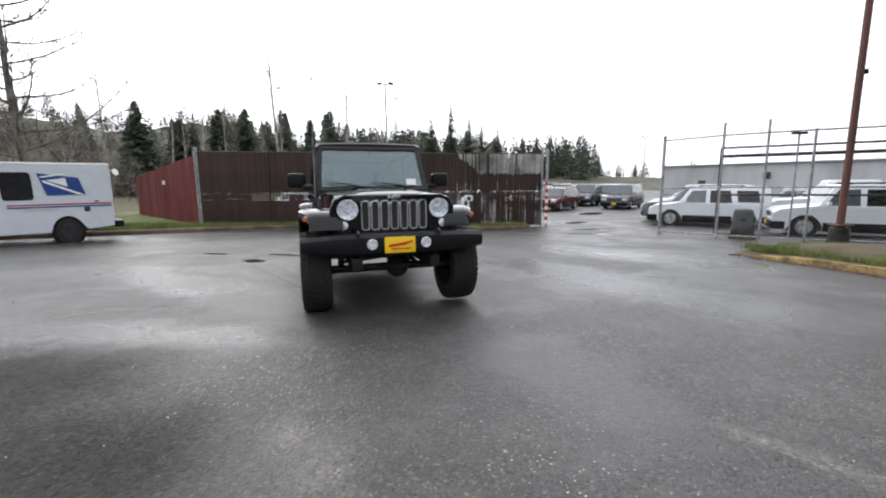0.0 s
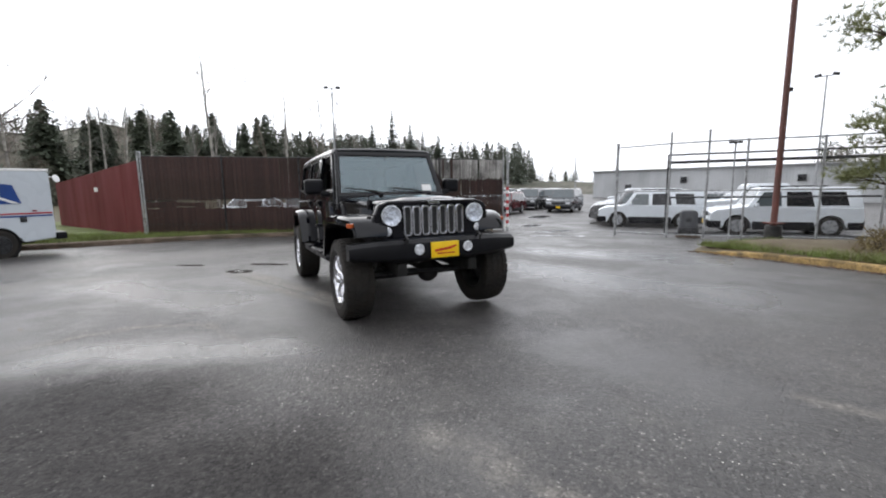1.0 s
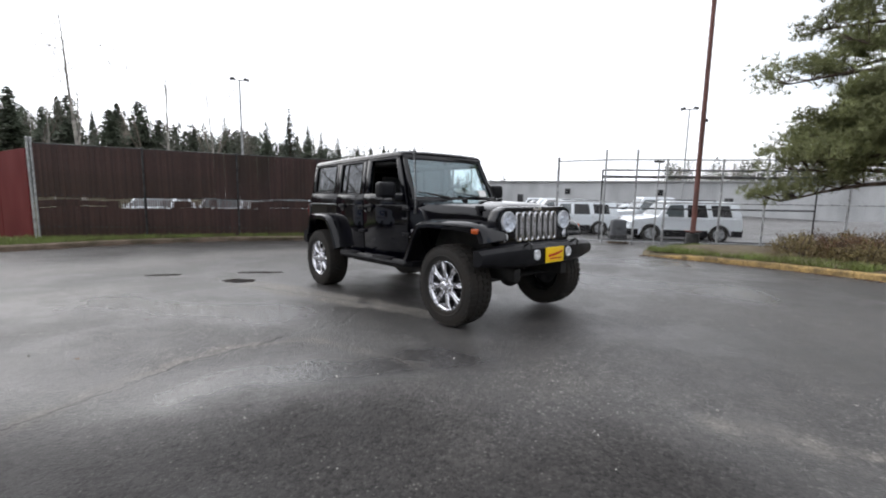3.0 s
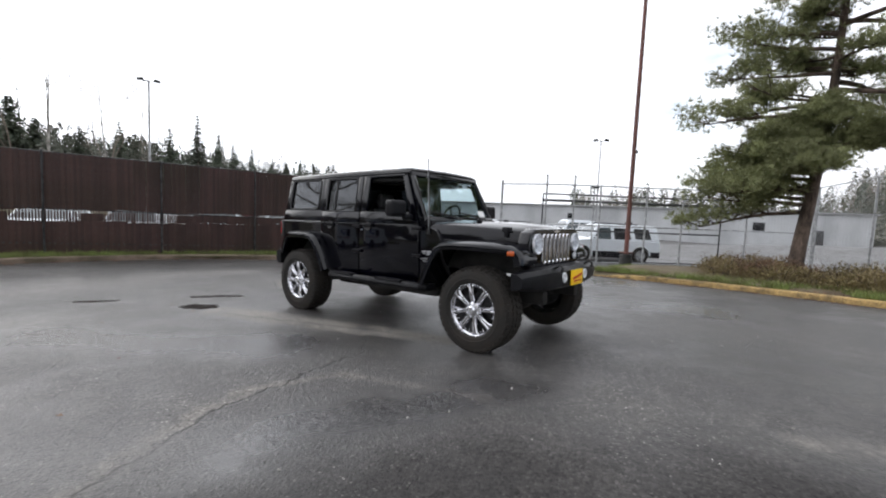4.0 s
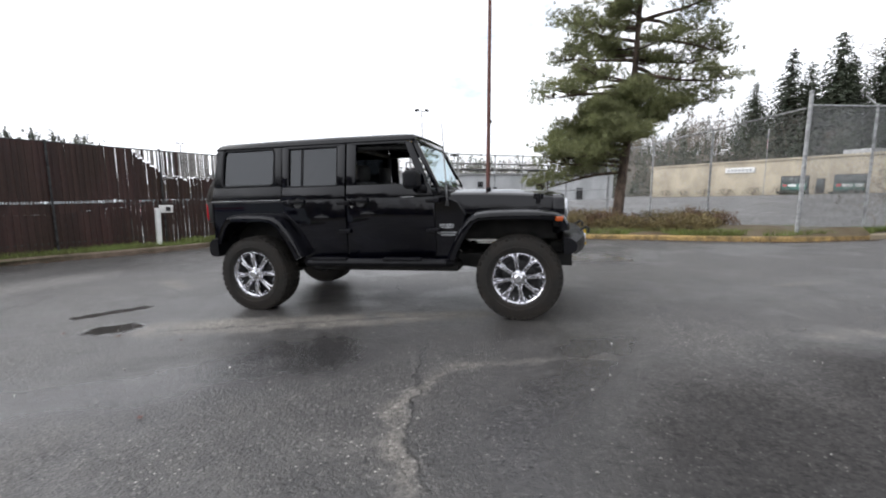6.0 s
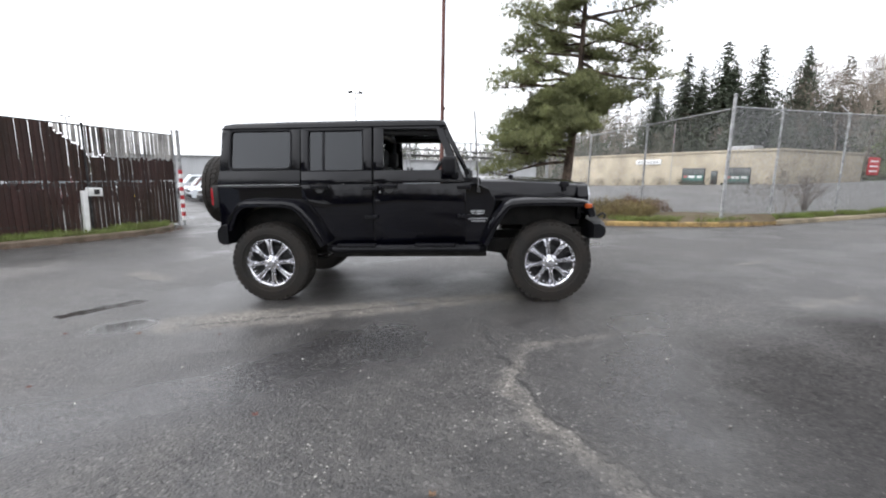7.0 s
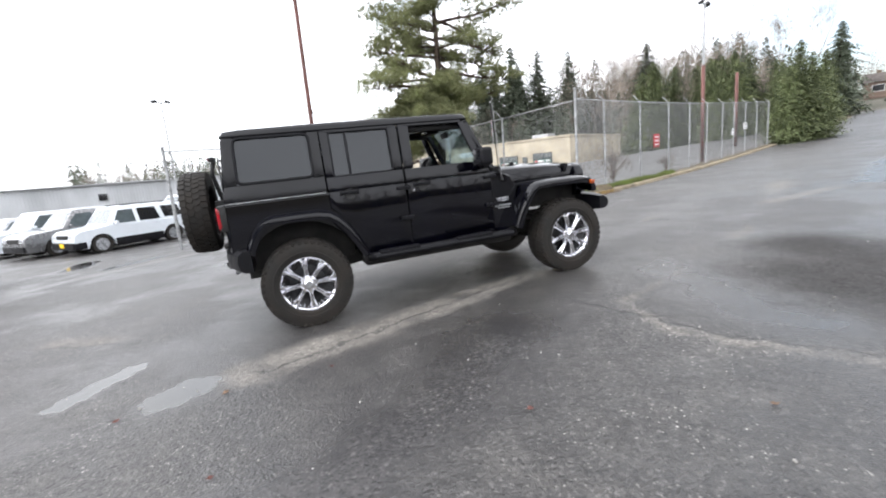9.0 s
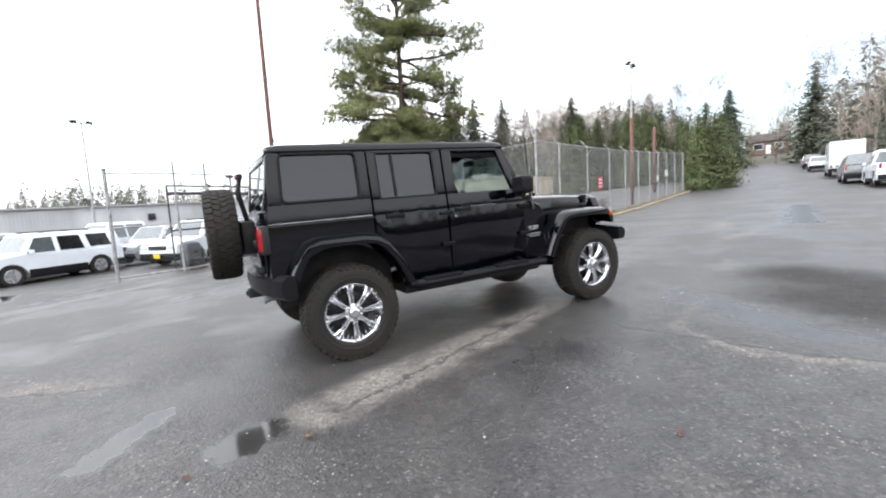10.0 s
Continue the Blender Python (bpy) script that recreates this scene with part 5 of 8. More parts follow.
        fd_ = door([(-0.365, 0.575), (0.595, 0.575), (0.610, 0.70), (0.605, 1.25), (-0.365, 1.25)],
                   [[(-0.365, 1.254), (0.600, 1.254), (0.545, 1.39), (-0.365, 1.39)], [(-0.365, 1.392), (-0.262, 1.392), (-0.255, 1.815), (-0.362, 1.838)],
                    [(-0.254, 1.815), (0.335, 1.815), (0.325, 1.838), (-0.361, 1.838)], [(0.455, 1.392), (0.544, 1.392), (0.365, 1.825), (0.30, 1.815)]],
                   [(-0.262, 1.392), (0.455, 1.392), (0.30, 1.815), (-0.255, 1.815)], "front_door", -0.20, False, None, 0.60)
        bm = B()
        lathe(bm, [(0.013, 0.0), (0.012, 0.008), (0.0, 0.009)], Matrix.Translation((-0.30, sg * 0.784, 1.165)) @ Euler((0, 0, 0 if sg > 0 else math.pi)).to_matrix().to_4x4(), 14)
        part("lock", bm, M_CHROME, fd_, "bright key lock")
        door([(-0.845, 0.575), (-0.385, 0.575), (-0.385, 1.25), (-1.145, 1.25), (-1.145, 1.09), (-1.00, 0.97), (-0.90, 0.76)],
             [[(-1.145, 1.254), (-0.385, 1.254), (-0.385, 1.39), (-1.145, 1.39)], [(-1.145, 1.392), (-1.070, 1.392), (-1.066, 1.815), (-1.145, 1.838)],
              [(-0.475, 1.392), (-0.385, 1.392), (-0.382, 1.838), (-0.475, 1.815)], [(-1.065, 1.815), (-0.476, 1.815), (-0.384, 1.838), (-1.143, 1.838)]],
             [(-1.068, 1.392), (-0.477, 1.392), (-0.477, 1.815), (-1.065, 1.815)], "rear_door", -0.945, True, -0.905, -0.39)
        # mirror
        bm = B()
        bx(bm, (0.44, sg * 0.945, 1.425), (0.135, 0.225, 0.185), 0.045, seg=4)
        bx(bm, (0.50, sg * 0.82, 1.335), (0.075, 0.12, 0.07), 0.02)
        mr = part("door_mirror", bm, M_PLASTIC, J)
        # the mirror's dark reflection is put into the pane's colour
        bm = B()
        bx(bm, (0.369, sg * 0.945, 1.425), (0.006, 0.18, 0.14), 0.002)
        part("mirror_glass", bm, M_DARKWIN, mr)
        # step bar with raised treads
        bm = B()
        tube(bm, [(-0.86, sg * 0.70, 0.56), (-0.84, sg * 0.83, 0.565), (-0.80, sg * 0.87, 0.57), (-0.2, sg * 0.875, 0.572), (0.5, sg * 0.875, 0.572), (0.74, sg * 0.87, 0.572), (0.78, sg * 0.83, 0.567), (0.80, sg * 0.70, 0.56)], 0.042, 10)
        for cx in (-0.55, 0.28):
            bx(bm, (cx, sg * 0.880, 0.612), (0.42, 0.085, 0.030), 0.012)
        for cx in (-0.6, 0.0, 0.6):
            bx(bm, (cx, sg * 0.74, 0.555), (0.06, 0.26, 0.03), 0.008)
        part("side_step", bm, M_PLASTIC, J)
        # side badges behind the front arch: a winged mark over two rows of bars
        bm = B()
        yb = sg * 0.7335
        for x0, w_, z0, h_ in ((0.668, 0.024, 0.950, 0.016), (0.700, 0.030, 0.952, 0.022), (0.732, 0.026, 0.950, 0.020), (0.764, 0.030, 0.952, 0.022), (0.796, 0.020, 0.950, 0.016), (0.735, 0.050, 0.925, 0.018), (0.690, 0.040, 0.928, 0.010), (0.780, 0.040, 0.928, 0.010)):
            bx(bm, (x0, yb * nose(x0) / nose(0.735), z0), (w_, 0.008, h_))
        part("winged_badge", bm, M_SILVER, J, "small silver winged badge shape")
        bm = B()
        for k in range(9):
            x0 = 0.640 + k * 0.0235
            bx(bm, (x0, yb * nose(x0) / nose(0.735), 0.872), (0.015, 0.008, 0.018))
        bx(bm, (0.740, yb, 0.846), (0.15, 0.008, 0.010))
        part("name_bars", bm, M_SILVER, J, "row of small silver bars")
        # highlight along the belt seam, modelled as a thin grey strip
        bm = B()
        bx(bm, (-1.615, sg * 0.771, 1.252), (0.89, 0.010, 0.008), 0.002, seg=1)
        part("belt_highlight", bm, M_STEEL, J, "thin grey strip for the highlight along the seam")
        # tail lamp
        bm = B()
        bx(bm, (-2.10, sg * 0.70, 1.13), (0.07, 0.155, 0.235), 0.015)
        tl = part("tail_lamp", bm, M_TRIM, J)
        bm = B()
        bx(bm, (-2.125, sg * 0.705, 1.135), (0.05, 0.145, 0.20), 0.018)
        part("lens", bm, M_RED, tl, "red tail lens")

    # tail gate and rear glass
    bm = B()
    bx(bm, (-2.095, 0, 0.97), (0.03, 1.30, 0.54), 0.01)
    part("tailgate", bm, M_PAINT, J)
    bm = B()
    prism(bm, [(-0.70, 1.26), (0.70, 1.26), (0.69, 1.36), (-0.69, 1.36)], 2.03, 2.075, 0.008, TURN90)
    prism(bm, [(-0.62, 1.78), (0.62, 1.78), (0.62, 1.825), (-0.62, 1.825)], 1.97, 2.02, 0.008, TURN90)
    part("rear_hatch_frame", bm, M_TOP, J)
    bm = B()
    rings(bm, [[Vector((-2.055, -0.68, 1.36)), Vector((-2.055, 0.68, 1.36)), Vector((-2.045, 0.68, 1.36)), Vector((-2.045, -0.68, 1.36))],
               [Vector((-2.005, -0.62, 1.78)), Vector((-2.005, 0.62, 1.78)), Vector((-1.995, 0.62, 1.78)), Vector((-1.995, -0.62, 1.78))]])
    part("rear_glass", bm, M_TINT, J, "dark tinted rear window")
    bm = B()
    tube(bm, [(-2.06, 0.10, 1.42), (-2.075, -0.05, 1.47), (-2.05, -0.30, 1.52)], 0.010, 6)
    lathe(bm, [(0.03, 0), (0.03, 0.03), (0.0, 0.035)], Matrix.Translation((-2.08, 0.10, 1.41)), 12)
    part("rear_wiper", bm, M_TRIM, J)
    bm = B()
    bx(bm, (-2.16, -0.06, 1.14), (0.12, 0.30, 0.30), 0.02)
    tube(bm, [(-2.14, -0.06, 1.25), (-2.20, -0.06, 1.55), (-2.17, -0.06, 1.70)], 0.022, 8)
    bx(bm, (-2.175, -0.06, 1.70), (0.05, 0.20, 0.05), 0.012)
    sc = part("spare_carrier", bm, M_TRIM, J)
    for hz in (1.10, 0.86):
        bm = B()
        bx(bm, (-2.13, -0.50, hz), (0.06, 0.16, 0.05), 0.01)
        part("tailgate_hinge", bm, M_TRIM, J)
    bm = B()
    bx(bm, (-2.204, -0.06, 1.70), (0.012, 0.17, 0.03), 0.004)
    part("high_brake_lamp", bm, M_RED, sc)
    bm = B()
    tube(bm, [(-1.8, -0.35, 0.60), (-2.08, -0.37, 0.585), (-2.13, -0.37, 0.57)], 0.032, 10)
    part("exhaust", bm, M_STEEL, J)
    bm = B()
    bx(bm, (-2.14, 0, 0.60), (0.16, 0.09, 0.09), 0.01)
    bx(bm, (-2.22, 0, 0.60), (0.04, 0.05, 0.05), 0.01)
    part("tow_hitch", bm, M_DARKSTEEL, J)
    bm = B()
    tube(bm, [(0.73, -0.705, 1.24), (0.73, -0.705, 1.29)], 0.012, 8)
    tube(bm, [(0.73, -0.705, 1.29), (0.70, -0.705, 1.98)], 0.0055, 5)
    part("aerial", bm, M_DARKSTEEL, J)

    # cabin
    def seat(x, y, wd):
        bm = B()
        bx(bm, (x, y, 1.18), (0.13, wd, 0.50), 0.05, Matrix.Translation((x, y, 1.18)) @ Euler((0, radians(-8), 0)).to_matrix().to_4x4() @ Matrix.Translation((-x, -y, -1.18)), seg=3)
        s = part("seat_back", bm, M_SEAT, J)
        for dy in ((0,) if wd < 0.8 else (-0.42, 0.42)):
            bm = B()
            bx(bm, (x - 0.05, y + dy, 1.53), (0.10, 0.25, 0.19), 0.045, seg=3)
            for q in (-0.06, 0.06):
                tube(bm, [(x - 0.04, y + dy + q, 1.38), (x - 0.05, y + dy + q, 1.48)], 0.007, 6)
            part("headrest", bm, M_SEAT, s)

    seat(-0.28, 0.36, 0.50)
    seat(-0.28, -0.36, 0.50)
    seat(-1.12, 0.0, 1.20)
    bm = B()
    prism(bm, [(0.36, 1.20), (0.58, 1.20), (0.58, 1.33), (0.46, 1.345), (0.36, 1.30)], -0.68, 0.68, 0.02)
    bx(bm, (0.30, 0.36, 1.30), (0.16, 0.10, 0.08), 0.02)
    part("dashboard", bm, M_TRIM, J)
    bm = B()
    t = Matrix.Translation((0.20, 0.36, 1.34)) @ Euler((0, radians(-62), 0)).to_matrix().to_4x4()
    loop_tube(bm, [t @ Vector((0.185 * math.cos(a * math.tau / 28), 0.185 * math.sin(a * math.tau / 28), 0)) for a in range(28)], 0.015, 8)
    for a in (0, 120, 240):
        tube(bm, [t @ Vector((0, 0, -0.02)), t @ Vector((0.18 * math.cos(radians(a + 90)), 0.18 * math.sin(radians(a + 90)), 0))], 0.014, 6)
    part("steering_wheel", bm, M_TRIM, J)
    bm = B()
    bx(bm, (0.40, 0.0, 1.735), (0.03, 0.23, 0.065), 0.02)
    tube(bm, [(0.41, 0, 1.74), (0.43, 0, 1.80)], 0.010, 6)
    part("inside_mirror", bm, M_TRIM, J)
    bm = B()
    for sg in (-1, 1):
        tube(bm, [(0.36, sg * 0.60, 1.78), (-0.35, sg * 0.62, 1.79), (-1.35, sg * 0.62, 1.78), (-1.85, sg * 0.62, 1.25)], 0.032, 8)
        tube(bm, [(-0.36, sg * 0.62, 1.79), (-0.40, sg * 0.66, 1.25)], 0.036, 8)
    tube(bm, [(-0.36, -0.62, 1.79), (-0.36, 0.62, 1.79)], 0.034, 8)
    tube(bm, [(-1.30, -0.62, 1.78), (-1.30, 0.62, 1.78)], 0.034, 8)
    part("roll_cage", bm, M_TRIM, J)
    for y in (-0.36, 0.36):
        bm = B()
        bx(bm, (0.33, y, 1.79), (0.10, 0.40, 0.02), 0.008)
        part("sun_visor", bm, M_SEAT, J)

    bm = B()
    lathe(bm, [(0.0, 0.045), (0.010, 0.045), (0.016, 0.03), (0.020, 0.0), (0.020, -0.012)], Matrix.Translation((0.741, -0.735, 1.16)) @ Euler((radians(90), 0, 0)).to_matrix().to_4x4(), 14)
    aerial = part("aerial", bm, M_TRIM, J)
    bm = B()
    tube(bm, [(0.741, -0.735, 1.19), (0.728, -0.732, 1.55), (0.704, -0.73, 2.05)], [0.0042, 0.0034, 0.0026], 6)
    part("aerial_rod", bm, M_STEEL, aerial, "slim pale whip aerial")

    # running gear
    for x, nm in ((1.473, "front_axle"), (-1.473, "rear_axle")):
        bm = B()
        tube(bm, [(x, -0.72, 0.43), (x, 0.72, 0.43)], 0.045, 10)
        bmesh.ops.create_uvsphere(bm, u_segments=16, v_segments=10, radius=0.13, matrix=Matrix.Translation((x, 0.10 if x > 0 else 0, 0.43)))
        part(nm, bm, M_UNDER, J)
        for sg in (-1, 1):
            bm = B()
            tube(bm, [(x - 0.10, sg * 0.52, 0.45), (x - 0.04, sg * 0.47, 0.95)], 0.028, 8)
            tube(bm, [(x - 0.10, sg * 0.52, 0.42), (x - 0.075, sg * 0.50, 0.64)], 0.036, 8)
            part("shock_absorber", bm, M_STEEL, J, "pale shock absorber")
            bm = B()
            co = []
            for k in range(61):
                a = k / 10 * math.tau
                co.append((x + 0.06 * math.cos(a), sg * 0.40 + 0.06 * math.sin(a), 0.50 + k * 0.006))
            tube(bm, co, 0.010, 5)
            part("coil_spring", bm, M_DARKSTEEL, J)
            bm = B()
            tube(bm, [(x - 0.05, sg * 0.38, 0.40), (x - math.copysign(0.75, x), sg * 0.36, 0.50)], 0.026, 8)
            part("control_arm", bm, M_UNDER, J)
    bm = B()
    tube(bm, [(1.62, -0.62, 0.47), (1.62, 0.62, 0.45)], 0.02, 8)
    tube(bm, [(1.60, -0.55, 0.52), (1.60, 0.30, 0.60)], 0.018, 8)
    part("steering_link", bm, M_DARKSTEEL, J)
    bm = B()
    tube(bm, [(1.4, 0.1, 0.44), (0.3, 0.1, 0.48), (-1.4, 0.0, 0.45)], 0.035, 8)
    bx(bm, (0.15, 0, 0.46), (0.5, 0.40, 0.10), 0.03)
    part("drive_shaft", bm, M_UNDER, J)

    # wheels
    right = Euler((0, 0, math.pi)).to_matrix().to_4x4()
    w0 = offroad_wheel(J, Matrix.Translation((1.473, 0.79, 0.43)) @ Euler((0, 0.3, 0)).to_matrix().to_4x4())
    copy_part(w0, J, Matrix.Translation((-1.473, 0.79, 0.43)) @ Euler((0, 0.9, 0)).to_matrix().to_4x4())
    copy_part(w0, J, Matrix.Translation((1.473, -0.79, 0.43)) @ right @ Euler((0, 0.14, 0)).to_matrix().to_4x4())
    copy_part(w0, J, Matrix.Translation((-1.473, -0.79, 0.43)) @ right @ Euler((0, 0.06, 0)).to_matrix().to_4x4())
    copy_part(w0, J, Matrix.Translation((-2.372, 0.02, 1.185)) @ Euler((0, 0.2, radians(90))).to_matrix().to_4x4() @ Matrix.Diagonal((0.98, 0.86, 0.98, 1)))


jeep()


# ---- parked vehicles ----
def road_wheel(parent, x, y, r, w, rim=None):
    sg = 1 if y > 0 else -1
    t = Matrix.Translation((x, y, r)) @ Euler((0, 0, 0 if sg > 0 else math.pi)).to_matrix().to_4x4()
    bm = B()
    lathe(bm, [(r * 0.62, -w / 2), (r * 0.9, -w / 2), (r, -w / 2 + 0.03), (r, w / 2 - 0.03), (r * 0.9, w / 2), (r * 0.64, w / 2), (r * 0.60, w / 2 - 0.03)], t, 24)
    wh = part("wheel", bm, M_RUBBER, parent)
    bm = B()
    lathe(bm, [(r * 0.63, w / 2 - 0.005), (r * 0.55, w / 2 + 0.0), (r * 0.52, w / 2 - 0.035), (r * 0.16, w / 2 - 0.045), (0, w / 2 - 0.04)], t, 24)
    for k in range(5):
        rot = t @ Euler((0, k * math.tau / 5, 0)).to_matrix().to_4x4()
        bx(bm, (0, w / 2 - 0.02, r * 0.32), (r * 0.16, 0.03, r * 0.50), 0, rot)
    part("rim", bm, rim or M_SILVER, wh)


def car(name, label, paint, m, L=4.4, W=1.78, H=1.66, wb=2.63, style="suv", group="", wr=0.34, plate=False):
    c = thing(name, label, "car" if style != "pickup" else "truck", m, group)
    belt = H * (0.60 if style != "sedan" else 0.63)
    hood = belt - 0.03
    f, r_ = L / 2, -L / 2
    xc = 0.24 * L if style in ("suv", "pickup", "boxy") else 0.17 * L
    lower = [(r_ + 0.06, 0.30), (r_, 0.55), (r_ + 0.02, belt)]
    lower += [(xc, belt + 0.01), (f - 0.22, hood - 0.05), (f - 0.04, hood - 0.16), (f, 0.55), (f - 0.05, 0.26)]
    lower += [(wb / 2 + wr + 0.08, 0.24)] + arc(wb / 2, wr, wr + 0.07, 8, 172, 8) + [(wb / 2 - wr - 0.09, 0.24), (-wb / 2 + wr + 0.09, 0.24)] + arc(-wb / 2, wr, wr + 0.07, 8, 172, 8) + [(-wb / 2 - wr - 0.08, 0.26)]
    bm = B()
    prism(bm, lower, -W / 2, W / 2, 0.035)
    body = part("body", bm, paint, c)
    tp = 0.30
    if style == "boxy":
        gh = [(r_ + 0.02, belt), (xc, belt), (xc - 0.40, H - 0.03), (xc - 0.58, H), (r_ + 0.20, H - 0.01), (r_ + 0.10, H - 0.05)]
        wins = [[(xc - 0.18, belt + 0.03), (xc - 0.47, H - 0.15), (0.05, H - 0.14), (0.05, belt + 0.03)], [(-0.09, belt + 0.03), (-0.09, H - 0.14), (-0.74, H - 0.14), (-0.82, belt + 0.03)],
                [(-1.00, belt + 0.06), (-0.94, H - 0.14), (r_ + 0.46, H - 0.15), (r_ + 0.38, belt + 0.06)]]
    elif style == "suv":
        gh = [(r_ + 0.04, belt), (xc, belt), (xc - 0.50, H - 0.02), (xc - 0.75, H), (r_ + 0.30, H - 0.01), (r_ + 0.14, H - 0.06)]
        wins = [[(xc - 0.16, belt + 0.03), (xc - 0.56, H - 0.15), (0.02, H - 0.14), (0.02, belt + 0.03)], [(-0.05, belt + 0.03), (-0.05, H - 0.14), (-0.78, H - 0.14), (-0.88, belt + 0.03)],
                [(-0.97, belt + 0.05), (-0.88, H - 0.14), (r_ + 0.30, H - 0.15), (r_ + 0.22, belt + 0.05)]]
    elif style == "pickup":
        gh = [(-0.75, belt), (xc, belt), (xc - 0.48, H - 0.02), (xc - 0.7, H), (-0.60, H), (-0.72, H - 0.05)]
        wins = [[(xc - 0.16, belt + 0.03), (xc - 0.54, H - 0.15), (0.28, H - 0.14), (0.28, belt + 0.03)], [(0.21, belt + 0.03), (0.21, H - 0.14), (-0.60, H - 0.14), (-0.64, belt + 0.03)]]
    else:
        gh = [(r_ + 0.55, belt), (xc, belt), (xc - 0.80, H - 0.02), (xc - 1.05, H), (-0.75, H - 0.01), (-1.0, H - 0.06)]
        wins = [[(xc - 0.20, belt + 0.03), (xc - 0.82, H - 0.14), (-0.10, H - 0.09), (-0.10, belt + 0.03)], [(-0.16, belt + 0.03), (-0.16, H - 0.09), (-0.80, H - 0.14), (-1.25, belt + 0.04)]]
    bm = B()
    prism(bm, gh, -W / 2 + 0.02, W / 2 - 0.02, 0.04, taper=(tp, belt))
    part("cabin", bm, paint, c)
    for sg in (-1, 1):
        for wi, wp in enumerate(wins):
            bm = B()
            ww = W / 2 - 0.02 + 0.005
            prism(bm, wp, sg * (ww - 0.02), sg * ww, 0, taper=(tp, belt))
            part("side_window", bm, M_DARKWIN if wi and style == "boxy" else M_CARWIN, c)
    # front and rear glass on the slopes
    (x0, z0), (x1, z1) = gh[1], gh[2]
    bm = B()
    for (xa, za), (xb, zb), name_ in (((x0, z0), (x1, z1), "windscreen"), (gh[0], gh[-1], "rear_window")):
        bm = B()
        d = Vector((xb - xa, zb - za))
        out = Vector((d.y, -d.x)).normalized() * (1 if name_ == "windscreen" else -1) * 0.006
        rows = []
        for t in (0.10, 0.90):
            px, pz = xa + d.x * t, za + d.y * t
            w = W / 2 - 0.02 - (pz - belt) * tp - 0.09
            rows.append([Vector((px + out.x, -w, pz + out.y)), Vector((px + out.x, w, pz + out.y)), Vector((px - out.x * 2, w, pz - out.y * 2)), Vector((px - out.x * 2, -w, pz - out.y * 2))])
        rings(bm, rows)
        part(name_, bm, M_CARWIN, c)
    if style == "pickup":
        bm = B()
        bx(bm, ((r_ - 0.80) / 2, 0, belt + 0.006), (-r_ - 0.95, W - 0.28, 0.02))
        part("load_bed", bm, M_TRIM, c)
    bm = B()
    bx(bm, (f - 0.02, 0, 0.40), (0.12, W - 0.10, 0.22), 0.03)
    part("front_bumper", bm, M_PLASTIC, c)
    bm = B()
    bx(bm, (r_ + 0.02, 0, 0.44), (0.12, W - 0.08, 0.24), 0.03)
    part("rear_bumper", bm, M_PLASTIC, c)
    if style == "boxy":
        for cx, cl, nm in ((f - 0.17, 0.36, "front_cladding"), (r_ + 0.20, 0.40, "rear_cladding")):
            bm = B()
            bx(bm, (cx, 0, 0.38), (cl, W + 0.012, 0.24), 0.02)
            part(nm, bm, M_PLASTIC, c)
    bm = B()
    bx(bm, (f - 0.03, 0, 0.70), (0.06, W * 0.48, 0.15), 0.01)
    part("grille", bm, M_TRIM, c)
    for sg in (-1, 1):
        bm = B()
        bx(bm, (f - 0.06, sg * W * 0.37, 0.71), (0.10, W * 0.17, 0.15), 0.02)
        part("headlight", bm, M_LENS, c)
        bm = B()
        bx(bm, (r_ + 0.04, sg * W * 0.44, belt - 0.14), (0.08, 0.12, 0.24), 0.02)
        part("tail_lamp", bm, M_RED, c)
        bm = B()
        bx(bm, (xc - 0.25, sg * (W / 2 + 0.08), belt + 0.08), (0.10, 0.16, 0.12), 0.03)
        part("door_mirror", bm, paint, c)
        bm = B()
        bx(bm, (0.0, sg * (W / 2 - 0.005), 0.32), (wb - 2 * wr - 0.18, 0.05, 0.20), 0.012)
        if style == "boxy":
            bx(bm, (0.0, sg * (W / 2 + 0.004), 0.41), (wb - 2 * wr - 0.16, 0.03, 0.16), 0.01)
        part("sill", bm, M_PLASTIC, c)
        if style == "boxy":
            bm = B()
            bx(bm, (-0.42, sg * (W / 2 - 0.32), H + 0.035), (1.55, 0.035, 0.03), 0.008)
            for rx in (-1.1, -0.4, 0.25):
                bx(bm, (rx, sg * (W / 2 - 0.32), H + 0.012), (0.07, 0.04, 0.03))
            part("roof_rail", bm, M_PLASTIC, c)
        for hx in (0.14, -0.72):
            bm = B()
            bx(bm, (hx, sg * (W / 2 + 0.006), belt - 0.09), (0.15, 0.03, 0.03), 0.008)
            part("handle", bm, paint, c)
        for wx in (wb / 2, -wb / 2):
            road_wheel(c, wx, sg * (W / 2 - 0.12), wr, 0.21)
    if plate:
        bm = B()
        bx(bm, (f + 0.045, 0, 0.42), (0.012, 0.30, 0.15), 0.003)
        part("dealer_plate", bm, M_YELLOW, c, "yellow dealer plate")
    return c


def stand(x, y, deg, dz=0.0):
    return Matrix.Translation((x, y, height(x, y) + dz)) @ Euler((0, 0, radians(deg))).to_matrix().to_4x4()


suv = car("white_suv", "white boxy compact suv parked behind the fence", M_CARWHITE, stand(8.84, 19.42, 153, -0.03), 4.14, 1.74, 1.60, 2.50, "boxy", wr=0.34, plate=True, group="white suvs behind the fence")
copy_thing(suv, stand(10.84, 14.98, 154, -0.03))
